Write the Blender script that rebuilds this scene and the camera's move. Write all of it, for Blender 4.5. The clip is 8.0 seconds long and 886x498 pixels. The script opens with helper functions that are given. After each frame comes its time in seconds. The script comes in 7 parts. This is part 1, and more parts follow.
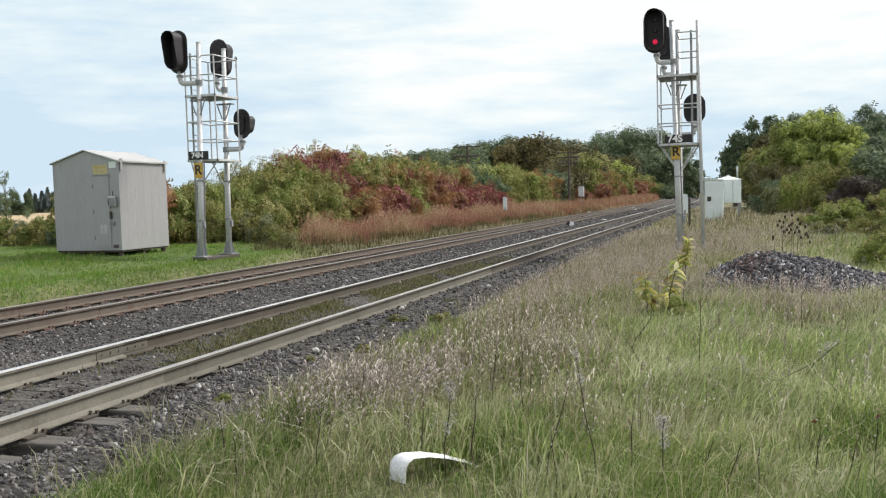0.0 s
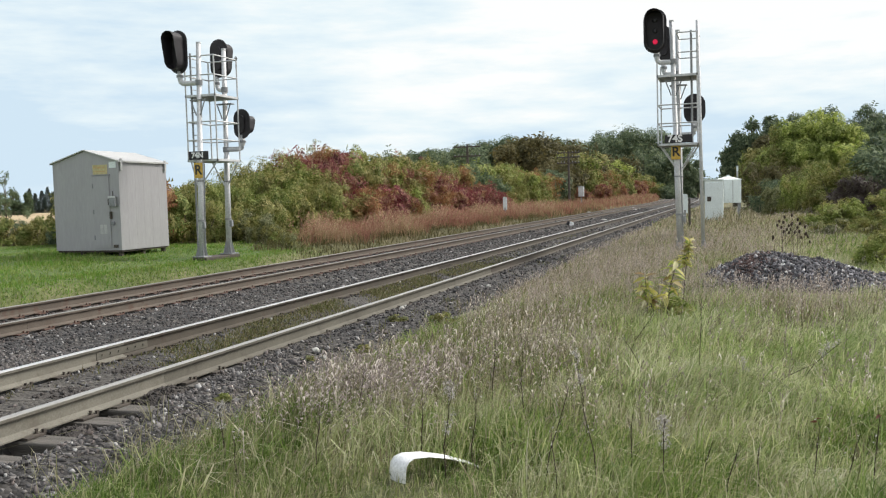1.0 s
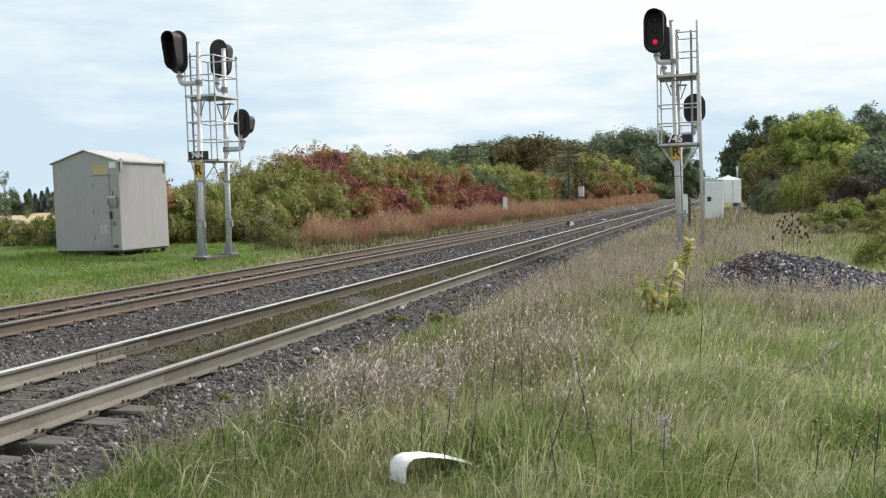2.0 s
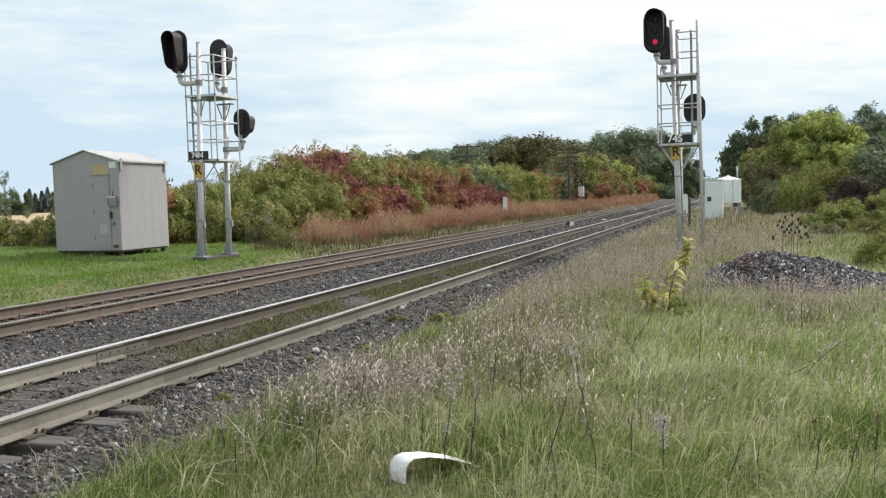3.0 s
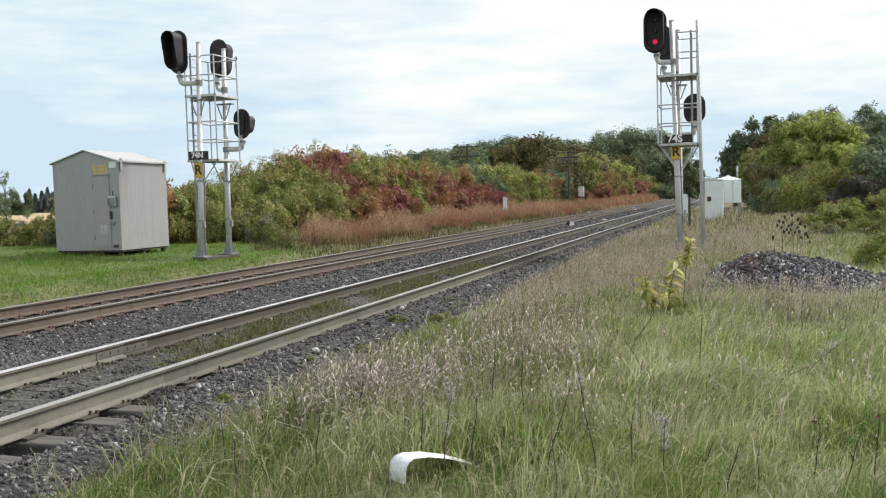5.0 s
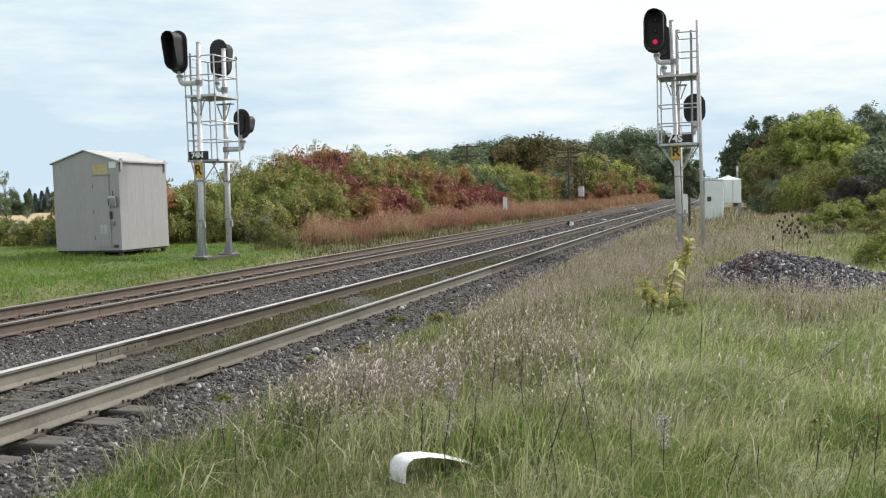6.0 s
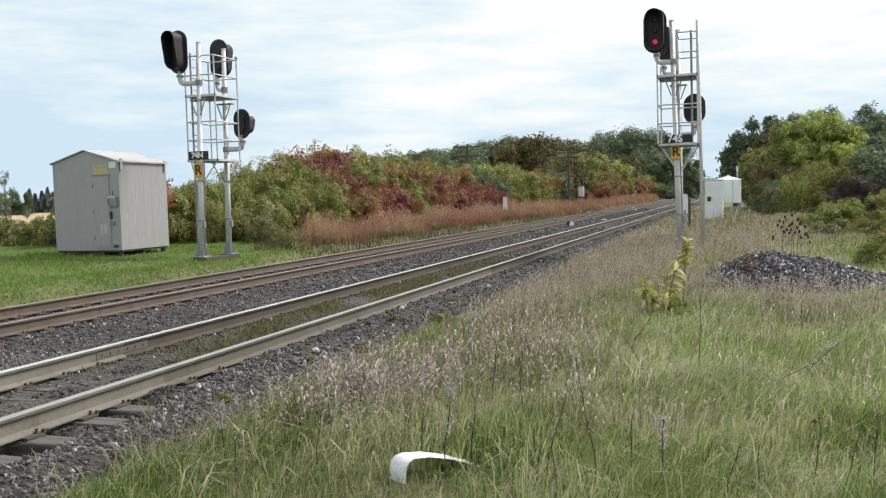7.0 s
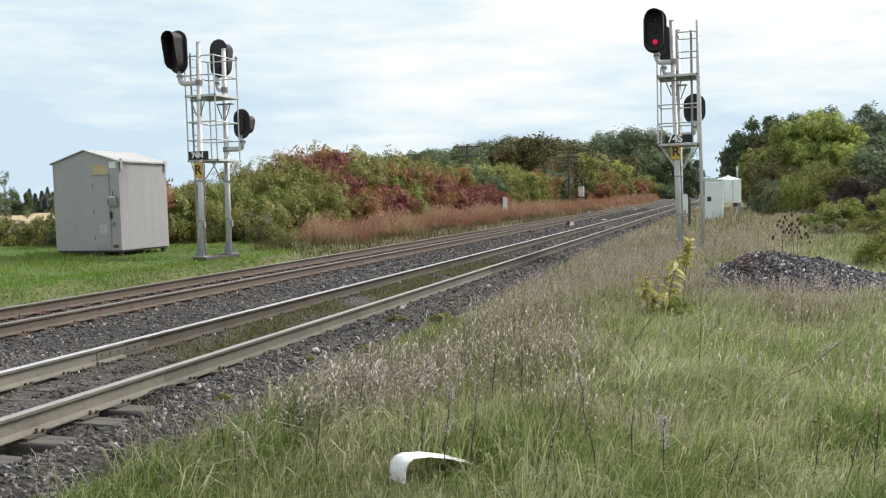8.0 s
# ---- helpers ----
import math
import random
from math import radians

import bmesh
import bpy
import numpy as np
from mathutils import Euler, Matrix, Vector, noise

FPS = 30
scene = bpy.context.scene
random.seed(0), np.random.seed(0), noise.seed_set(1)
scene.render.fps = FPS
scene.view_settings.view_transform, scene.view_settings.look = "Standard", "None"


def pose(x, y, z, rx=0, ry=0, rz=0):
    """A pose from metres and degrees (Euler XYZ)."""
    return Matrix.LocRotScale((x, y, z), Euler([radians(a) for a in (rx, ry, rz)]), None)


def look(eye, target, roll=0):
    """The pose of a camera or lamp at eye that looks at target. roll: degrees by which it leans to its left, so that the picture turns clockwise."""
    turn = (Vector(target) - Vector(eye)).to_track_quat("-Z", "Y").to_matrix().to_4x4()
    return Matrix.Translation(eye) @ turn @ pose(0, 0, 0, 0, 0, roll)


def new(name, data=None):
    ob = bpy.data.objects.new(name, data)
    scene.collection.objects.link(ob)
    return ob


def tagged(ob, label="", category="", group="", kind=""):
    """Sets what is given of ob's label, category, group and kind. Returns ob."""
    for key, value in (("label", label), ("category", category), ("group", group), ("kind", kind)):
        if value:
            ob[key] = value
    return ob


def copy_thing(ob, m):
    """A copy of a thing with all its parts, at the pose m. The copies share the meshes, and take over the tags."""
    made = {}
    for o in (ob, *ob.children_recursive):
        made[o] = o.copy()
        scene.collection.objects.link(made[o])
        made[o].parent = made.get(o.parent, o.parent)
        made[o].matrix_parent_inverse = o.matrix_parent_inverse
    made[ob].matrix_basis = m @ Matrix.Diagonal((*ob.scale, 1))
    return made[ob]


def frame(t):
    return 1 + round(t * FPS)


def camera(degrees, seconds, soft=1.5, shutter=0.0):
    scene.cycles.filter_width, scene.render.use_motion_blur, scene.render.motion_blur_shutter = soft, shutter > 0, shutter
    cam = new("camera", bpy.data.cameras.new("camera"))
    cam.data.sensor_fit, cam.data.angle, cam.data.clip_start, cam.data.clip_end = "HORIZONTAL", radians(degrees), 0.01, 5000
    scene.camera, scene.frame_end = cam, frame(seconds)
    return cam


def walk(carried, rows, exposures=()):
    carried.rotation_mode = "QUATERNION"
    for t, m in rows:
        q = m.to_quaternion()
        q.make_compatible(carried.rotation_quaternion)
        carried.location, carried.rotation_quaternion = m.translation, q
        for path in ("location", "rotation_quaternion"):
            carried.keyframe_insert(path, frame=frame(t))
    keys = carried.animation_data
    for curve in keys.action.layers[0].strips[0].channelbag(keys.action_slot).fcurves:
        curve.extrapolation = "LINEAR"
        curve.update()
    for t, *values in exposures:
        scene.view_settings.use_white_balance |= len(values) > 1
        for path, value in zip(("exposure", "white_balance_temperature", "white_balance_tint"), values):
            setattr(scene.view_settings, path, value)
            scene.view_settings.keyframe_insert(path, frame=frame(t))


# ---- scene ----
# ---------- camera ----------
cam = camera(52.0, 8.0, soft=1.18)
EYE = (0.0, 0.0, 1.532)
YAW, PITCH, LEAN = radians(18.14), radians(3.266), -1.639
AIM = (EYE[0] - math.sin(YAW) * math.cos(PITCH), EYE[1] + math.cos(YAW) * math.cos(PITCH), EYE[2] - math.sin(PITCH))
walk(cam, [(0.0, look(EYE, AIM, LEAN)), (8.0, look(EYE, AIM, LEAN))], exposures=[(0.0, 0.55), (8.0, 0.55)])

# ---------- daylight ----------
SUN_AZ, SUN_EL = radians(46), radians(46)      # clockwise from +y; height
world = bpy.data.worlds.new("sky")
scene.world = world
world.use_nodes = True
wn, wl = world.node_tree.nodes, world.node_tree.links
sky = wn.new("ShaderNodeTexSky")
sky.sky_type = "NISHITA"
sky.sun_disc = False
sky.sun_elevation, sky.sun_rotation = SUN_EL, SUN_AZ
veil = wn.new("ShaderNodeMix")
veil.data_type = "RGBA"
veil.inputs[0].default_value = 0.62
veil.inputs[7].default_value = (6.6, 6.9, 7.1, 1)   # thin high cloud over the blue
wl.new(sky.outputs[0], veil.inputs[6])
wl.new(veil.outputs[2], wn["Background"].inputs[0])
wn["Background"].inputs[1].default_value = 0.1

sun_data = bpy.data.lights.new("sun", "SUN")
sun_data.energy, sun_data.angle, sun_data.color = 3.1, radians(16), (1.0, 0.95, 0.87)
sun = new("sun", sun_data)
SUN_DIR = Vector((math.sin(SUN_AZ) * math.cos(SUN_EL), math.cos(SUN_AZ) * math.cos(SUN_EL), math.sin(SUN_EL)))
sun.matrix_basis = look(SUN_DIR * 100, (0, 0, 0))


# ---------- materials ----------
def node_mat(name):
    m = bpy.data.materials.new(name)
    m.use_nodes = True
    return m, m.node_tree.nodes, m.node_tree.links, m.node_tree.nodes["Principled BSDF"]


def ramp(n, stops):
    r = n.new("ShaderNodeValToRGB")
    while len(r.color_ramp.elements) < len(stops):
        r.color_ramp.elements.new(0.5)
    for e, (p, c) in zip(r.color_ramp.elements, stops):
        e.position, e.color = p, (*c, 1)
    return r


def tex(n, l, kind, scale, detail=4.0, rough=0.55, stretch=None):
    co = n.new("ShaderNodeTexCoord")
    t = n.new(kind)
    t.inputs["Scale"].default_value = scale
    if kind == "ShaderNodeTexNoise":
        t.inputs["Detail"].default_value, t.inputs["Roughness"].default_value = detail, rough
    if stretch:
        mp = n.new("ShaderNodeMapping")
        mp.inputs["Scale"].default_value = stretch
        l.new(co.outputs["Object"], mp.inputs[0])
        l.new(mp.outputs[0], t.inputs["Vector"])
    else:
        l.new(co.outputs["Object"], t.inputs["Vector"])
    return t


def blend(n, l, kind, fac, a, b):
    m = n.new("ShaderNodeMix")
    m.data_type, m.blend_type = "RGBA", kind
    for k, v in ((0, fac), (6, a), (7, b)):
        if hasattr(v, "is_output"):
            l.new(v, m.inputs[k])
        elif k == 0:
            m.inputs[0].default_value = v
        else:
            m.inputs[k].default_value = (*v, 1)
    return m.outputs[2]


def bump(n, l, p, height, strength, dist=0.01):
    b = n.new("ShaderNodeBump")
    b.inputs["Strength"].default_value, b.inputs["Distance"].default_value = strength, dist
    l.new(height, b.inputs["Height"])
    l.new(b.outputs[0], p.inputs["Normal"])


def surface(name, c1, c2, c3=None, scale=6.0, fine=60.0, rough=0.7, metal=0.0, relief=0.3, dist=0.005, stretch=None, spec=0.5, grain=0.8):
    """Two scales of stain and grain between base colours, with fine relief."""
    m, n, l, p = node_mat(name)
    big = tex(n, l, "ShaderNodeTexNoise", scale, 5, 0.6, stretch)
    small = tex(n, l, "ShaderNodeTexNoise", fine, 3, 0.6, stretch)
    r1 = ramp(n, [(0.35, c1), (0.65, c2)])
    l.new(big.outputs["Fac"], r1.inputs[0])
    col = r1.outputs[0]
    r2 = ramp(n, [(0.3, (0.72, 0.72, 0.72)), (0.7, (1.15, 1.15, 1.15))])
    l.new(small.outputs["Fac"], r2.inputs[0])
    col = blend(n, l, "MULTIPLY", grain, col, r2.outputs[0])
    if c3:
        patch = tex(n, l, "ShaderNodeTexNoise", scale * 2.7, 6, 0.7, stretch)
        rf = ramp(n, [(0.55, (0, 0, 0)), (0.68, (1, 1, 1))])
        l.new(patch.outputs["Fac"], rf.inputs[0])
        col = blend(n, l, "MIX", rf.outputs[0], col, c3)
    l.new(col, p.inputs["Base Color"])
    rr = n.new("ShaderNodeMapRange")
    rr.inputs[3].default_value, rr.inputs[4].default_value = max(rough - 0.12, 0.05), min(rough + 0.15, 1)
    l.new(big.outputs["Fac"], rr.inputs[0])
    l.new(rr.outputs[0], p.inputs["Roughness"])
    p.inputs["Metallic"].default_value = metal
    p.inputs["Specular IOR Level"].default_value = spec
    bump(n, l, p, small.outputs["Fac"], relief, dist)
    return m


def plant(name, cols, through_light=0.35, rough=0.6, patch=0.0, patch_cols=None, each=False):
    """Leaves and blades: each island (or each object) takes its own shade; larger patches shift it."""
    m, n, l, p = node_mat(name)
    g = n.new("ShaderNodeNewGeometry")
    k = len(cols)
    r = ramp(n, [((i + 0.5) / k, c) for i, c in enumerate(cols)])
    l.new(n.new("ShaderNodeObjectInfo").outputs["Random"] if each else g.outputs["Random Per Island"], r.inputs[0])
    col = r.outputs[0]
    if patch_cols:
        co = n.new("ShaderNodeTexCoord")
        t = n.new("ShaderNodeTexNoise")
        t.inputs["Scale"].default_value = patch
        t.inputs["Detail"].default_value = 3
        oi = n.new("ShaderNodeObjectInfo")
        add = n.new("ShaderNodeVectorMath")
        l.new(co.outputs["Object"], add.inputs[0])
        l.new(oi.outputs["Location"], add.inputs[1])
        l.new(add.outputs[0], t.inputs["Vector"])
        r2 = ramp(n, [((i + 0.5) / len(patch_cols), c) for i, c in enumerate(patch_cols)])
        l.new(g.outputs["Random Per Island"], r2.inputs[0])
        rf = ramp(n, [(0.46, (0, 0, 0)), (0.56, (1, 1, 1))])
        l.new(t.outputs["Fac"], rf.inputs[0])
        col = blend(n, l, "MIX", rf.outputs[0], col, r2.outputs[0])
    l.new(col, p.inputs["Base Color"])
    p.inputs["Roughness"].default_value = rough
    p.inputs["Specular IOR Level"].default_value = 0.3
    tr = n.new("ShaderNodeBsdfTranslucent")
    l.new(col, tr.inputs[0])
    mx = n.new("ShaderNodeMixShader")
    mx.inputs[0].default_value = through_light
    l.new(p.outputs[0], mx.inputs[1])
    l.new(tr.outputs[0], mx.inputs[2])
    l.new(mx.outputs[0], n["Material Output"].inputs[0])
    return m


def plain(name, c, rough=0.6, metal=0.0, var=0.15, scale=20.0):
    lo, hi = tuple(v * (1 - var) for v in c), tuple(min(v * (1 + var), 1) for v in c)
    return surface(name, lo, hi, scale=scale, fine=scale * 9, rough=rough, metal=metal, relief=0.15, dist=0.002)


GALV = surface("galvanised_steel", (0.54, 0.55, 0.56), (0.64, 0.65, 0.66), (0.48, 0.49, 0.50), 3, 25, 0.5, 0.2, 0.08, 0.002)
GALV_DULL = surface("weathered_galvanised_steel", (0.24, 0.25, 0.26), (0.33, 0.34, 0.35), (0.2, 0.2, 0.2), 6, 50, 0.65, 0.3, 0.2, 0.002)
ALUMINIUM = surface("weathered_aluminium_sheet", (0.355, 0.350, 0.364), (0.380, 0.375, 0.389), (0.335, 0.330, 0.344), 2.2, 14, 0.5, 0.2, 0.05, 0.001, (1.6, 1.6, 0.3), 0.5, 0.25)
ROOFING = surface("pale_metal_roof", (0.46, 0.46, 0.46), (0.54, 0.54, 0.53), None, 2, 30, 0.5, 0.2, 0.1, 0.002)
BLACK = surface("matt_black_paint", (0.024, 0.022, 0.025), (0.040, 0.037, 0.041), None, 6, 60, 0.55, 0.0, 0.15, 0.002, None, 0.35)
LENS = plain("dark_lens_glass", (0.016, 0.014, 0.016), 0.35, 0.0)
WHITE = surface("white_paint", (0.74, 0.81, 0.81), (0.80, 0.87, 0.87), (0.64, 0.70, 0.69), 2.5, 40, 0.5, 0.0, 0.12, 0.002)
WHITE_PLASTIC = surface("white_plastic", (0.80, 0.81, 0.82), (0.90, 0.90, 0.91), (0.66, 0.67, 0.66), 9, 60, 0.42, 0.0, 0.1, 0.001)
YELLOW = plain("yellow_plate", (0.62, 0.40, 0.065), 0.5)
PALE_YELLOW = plain("faded_yellow_plate", (0.52, 0.45, 0.24), 0.55)
ORANGE = plain("faded_orange_paint", (0.52, 0.36, 0.16), 0.55)
PALE_STONE = plain("pale_limestone", (0.46, 0.45, 0.42), 0.85)
LETTER_WHITE = plain("white_lettering", (0.85, 0.85, 0.85), 0.5)
LETTER_BLACK = plain("black_lettering", (0.02, 0.02, 0.02), 0.5)
RAIL_DUSTY = surface("dusty_rail_steel", (0.151, 0.141, 0.117), (0.203, 0.191, 0.158), (0.124, 0.110, 0.088), 1.7, 70, 0.8, 0.0, 0.3, 0.003)
RAIL_MID = surface("weathered_rail_steel", (0.110, 0.101, 0.082), (0.148, 0.138, 0.113), (0.090, 0.080, 0.064), 1.5, 70, 0.82, 0.0, 0.3, 0.003)
RAIL_RUSTY = surface("rusty_rail_steel", (0.098, 0.079, 0.064), (0.130, 0.108, 0.088), (0.098, 0.058, 0.042), 1.3, 70, 0.85, 0.0, 0.3, 0.003)
RAIL_BROWN = surface("brown_rail_steel", (0.061, 0.051, 0.040), (0.088, 0.075, 0.059), (0.058, 0.041, 0.031), 1.5, 70, 0.85, 0.0, 0.3, 0.003)
RAIL_HEAD = surface("worn_rail_head", (0.68, 0.67, 0.66), (0.78, 0.77, 0.76), None, 3, 80, 0.30, 0.85, 0.1, 0.001, (1, 0.05, 1))
RAIL_HEAD_TAN = surface("dusty_rail_head", (0.33, 0.32, 0.305), (0.43, 0.42, 0.40), (0.27, 0.26, 0.245), 3, 80, 0.42, 0.5, 0.1, 0.001, (1, 0.05, 1))
RAIL_HEAD_DULL = surface("dull_rail_head", (0.17, 0.165, 0.15), (0.25, 0.24, 0.22), (0.14, 0.12, 0.10), 3, 80, 0.55, 0.35, 0.1, 0.001, (1, 0.05, 1))
RED_RUST = surface("red_rusted_iron", (0.085, 0.048, 0.038), (0.125, 0.068, 0.050), (0.06, 0.043, 0.036), 9, 90, 0.9, 0.0, 0.4, 0.004)
IRON = surface("dark_iron", (0.05, 0.042, 0.036), (0.09, 0.075, 0.06), None, 9, 90, 0.85, 0.0, 0.3, 0.003)
TIE_WOOD = surface("weathered_tie_wood", (0.085, 0.077, 0.068), (0.155, 0.143, 0.128), (0.06, 0.052, 0.046), 3.0, 40, 0.9, 0.0, 0.7, 0.01, (0.25, 4, 4))
POLE_WOOD = surface("weathered_pole_wood", (0.06, 0.05, 0.045), (0.11, 0.095, 0.08), None, 3, 40, 0.9, 0.0, 0.5, 0.01, (4, 4, 0.3))
BARK = surface("bark", (0.07, 0.055, 0.042), (0.14, 0.115, 0.09), None, 5, 40, 0.95, 0.0, 0.7, 0.02, (3, 3, 0.5))
STEM_DARK = plain("dark_dry_stem", (0.045, 0.03, 0.022), 0.9)


def stone_mat(name, cols):
    m, n, l, p = node_mat(name)
    g = n.new("ShaderNodeNewGeometry")
    oi = n.new("ShaderNodeObjectInfo")
    s = n.new("ShaderNodeMath")
    s.operation = "ADD"
    l.new(g.outputs["Random Per Island"], s.inputs[0])
    l.new(oi.outputs["Random"], s.inputs[1])
    fr = n.new("ShaderNodeMath")
    fr.operation = "FRACT"
    l.new(s.outputs[0], fr.inputs[0])
    r = ramp(n, cols)
    l.new(fr.outputs[0], r.inputs[0])
    t = tex(n, l, "ShaderNodeTexNoise", 45, 4, 0.6)
    rr = ramp(n, [(0.3, (0.7, 0.7, 0.7)), (0.7, (1.2, 1.2, 1.2))])
    l.new(t.outputs["Fac"], rr.inputs[0])
    l.new(blend(n, l, "MULTIPLY", 1.0, r.outputs[0], rr.outputs[0]), p.inputs["Base Color"])
    p.inputs["Roughness"].default_value = 0.85
    bump(n, l, p, t.outputs["Fac"], 0.4, 0.004)
    return m


STONE = stone_mat("crushed_stone", [(0.0, (0.018, 0.017, 0.018)), (0.3, (0.039, 0.037, 0.038)), (0.62, (0.067, 0.063, 0.062)),
                                    (0.82, (0.079, 0.063, 0.058)), (0.95, (0.141, 0.138, 0.139)), (1.0, (0.387, 0.378, 0.370))])
DUSTY_STONE = stone_mat("dusty_crushed_stone", [(0.0, (0.030, 0.028, 0.029)), (0.25, (0.066, 0.062, 0.063)), (0.55, (0.110, 0.104, 0.104)), (0.78, (0.125, 0.104, 0.098)),
                                               (0.93, (0.190, 0.186, 0.186)), (1.0, (0.40, 0.39, 0.38))])
PILE_STONE = stone_mat("blue_grey_crushed_stone", [(0.0, (0.022, 0.022, 0.026)), (0.32, (0.058, 0.058, 0.066)), (0.64, (0.12, 0.12, 0.134)),
                                                   (0.78, (0.10, 0.075, 0.070)), (0.91, (0.22, 0.22, 0.24)), (1.0, (0.56, 0.56, 0.55))])
RED_STONE = stone_mat("reddish_crushed_stone", [(0.0, (0.045, 0.025, 0.022)), (0.5, (0.11, 0.062, 0.055)), (0.85, (0.15, 0.10, 0.09)), (1.0, (0.3, 0.26, 0.25))])


def ground_mat():
    m, n, l, p = node_mat("grassy_soil")
    big = tex(n, l, "ShaderNodeTexNoise", 0.35, 5, 0.6)
    fine = tex(n, l, "ShaderNodeTexNoise", 9, 5, 0.65)
    r = ramp(n, [(0.36, (0.075, 0.095, 0.032)), (0.5, (0.14, 0.135, 0.06)), (0.66, (0.21, 0.175, 0.105))])
    l.new(big.outputs["Fac"], r.inputs[0])
    r2 = ramp(n, [(0.3, (0.55, 0.55, 0.55)), (0.7, (1.25, 1.25, 1.25))])
    l.new(fine.outputs["Fac"], r2.inputs[0])
    co = n.new("ShaderNodeTexCoord")
    sx = n.new("ShaderNodeSeparateXYZ")
    l.new(co.outputs["Object"], sx.inputs[0])
    mr = n.new("ShaderNodeMapRange")                     # mown turf past the far track
    mr.inputs[1].default_value, mr.inputs[2].default_value, mr.inputs[3].default_value, mr.inputs[4].default_value = -12.2, -13.2, 0.0, 0.8
    l.new(sx.outputs[0], mr.inputs[0])
    my = n.new("ShaderNodeMapRange")
    my.inputs[1].default_value, my.inputs[2].default_value, my.inputs[3].default_value, my.inputs[4].default_value = 25.0, 28.0, 1.0, 0.0
    l.new(sx.outputs[1], my.inputs[0])
    mown = n.new("ShaderNodeMath")
    mown.operation = "MULTIPLY"
    l.new(mr.outputs[0], mown.inputs[0])
    l.new(my.outputs[0], mown.inputs[1])
    turf = ramp(n, [(0.4, (0.06, 0.125, 0.017)), (0.66, (0.095, 0.15, 0.032))])
    l.new(big.outputs["Fac"], turf.inputs[0])
    col = blend(n, l, "MIX", mown.outputs[0], r.outputs[0], turf.outputs[0])
    rest = n.new("ShaderNodeMath")
    rest.operation = "SUBTRACT"
    l.new(mr.outputs[0], rest.inputs[0])
    l.new(mown.outputs[0], rest.inputs[1])
    col = blend(n, l, "MIX", rest.outputs[0], col, (0.12, 0.088, 0.05))     # dead thatch under the autumn grass
    l.new(blend(n, l, "MULTIPLY", 1.0, col, r2.outputs[0]), p.inputs["Base Color"])
    p.inputs["Roughness"].default_value = 0.95
    bump(n, l, p, fine.outputs["Fac"], 0.8, 0.05)
    return m


def ballast_mat():
    m, n, l, p = node_mat("ballast_bed")
    v = tex(n, l, "ShaderNodeTexVoronoi", 22)
    r = ramp(n, [(0.0, (0.023, 0.022, 0.022)), (0.5, (0.053, 0.050, 0.048)), (0.9, (0.080, 0.075, 0.070)), (1.0, (0.24, 0.23, 0.22))])
    sep = n.new("ShaderNodeSeparateColor")
    l.new(v.outputs["Color"], sep.inputs[0])
    l.new(sep.outputs[0], r.inputs[0])
    big = tex(n, l, "ShaderNodeTexNoise", 0.9, 5, 0.6)
    rb = ramp(n, [(0.4, (0.75, 0.75, 0.78)), (0.62, (1.1, 1.05, 0.98))])
    l.new(big.outputs["Fac"], rb.inputs[0])
    col = blend(n, l, "MULTIPLY", 1.0, r.outputs[0], rb.outputs[0])
    # silt between the near rails, rust dust along the far track
    co = n.new("ShaderNodeTexCoord")
    sx = n.new("ShaderNodeSeparateXYZ")
    l.new(co.outputs["Object"], sx.inputs[0])
    for x0, half, tone in ((-5.94, 0.66, (0.082, 0.075, 0.066)), (-10.25, 1.15, (0.075, 0.056, 0.044))):
        d = n.new("ShaderNodeMath")
        d.operation = "SUBTRACT"
        l.new(sx.outputs[0], d.inputs[0])
        d.inputs[1].default_value = x0
        ab = n.new("ShaderNodeMath")
        ab.operation = "ABSOLUTE"
        l.new(d.outputs[0], ab.inputs[0])
        mr = n.new("ShaderNodeMapRange")
        mr.inputs[1].default_value, mr.inputs[2].default_value, mr.inputs[3].default_value, mr.inputs[4].default_value = half, half + 0.18, 0.72, 0.0
        l.new(ab.outputs[0], mr.inputs[0])
        ml = n.new("ShaderNodeMath")
        ml.operation = "MULTIPLY"
        l.new(mr.outputs[0], ml.inputs[0])
        rm = ramp(n, [(0.3, (0.5, 0.5, 0.5)), (0.6, (1, 1, 1))])
        l.new(big.outputs["Fac"], rm.inputs[0])
        l.new(rm.outputs[0], ml.inputs[1])
        col = blend(n, l, "MIX", ml.outputs[0], col, tone)
    l.new(col, p.inputs["Base Color"])
    p.inputs["Roughness"].default_value = 0.95
    inv = n.new("ShaderNodeMath")
    inv.operation = "SUBTRACT"
    inv.inputs[0].default_value = 1
    l.new(v.outputs["Distance"], inv.inputs[1])
    bump(n, l, p, inv.outputs[0], 0.9, 0.04)
    return m


GROUND = ground_mat()
BALLAST = ballast_mat()
FIELD = surface("ripe_grain_field", (0.36, 0.27, 0.15), (0.46, 0.36, 0.21), None, 0.06, 1.5, 0.95, 0, 0.3, 0.05)

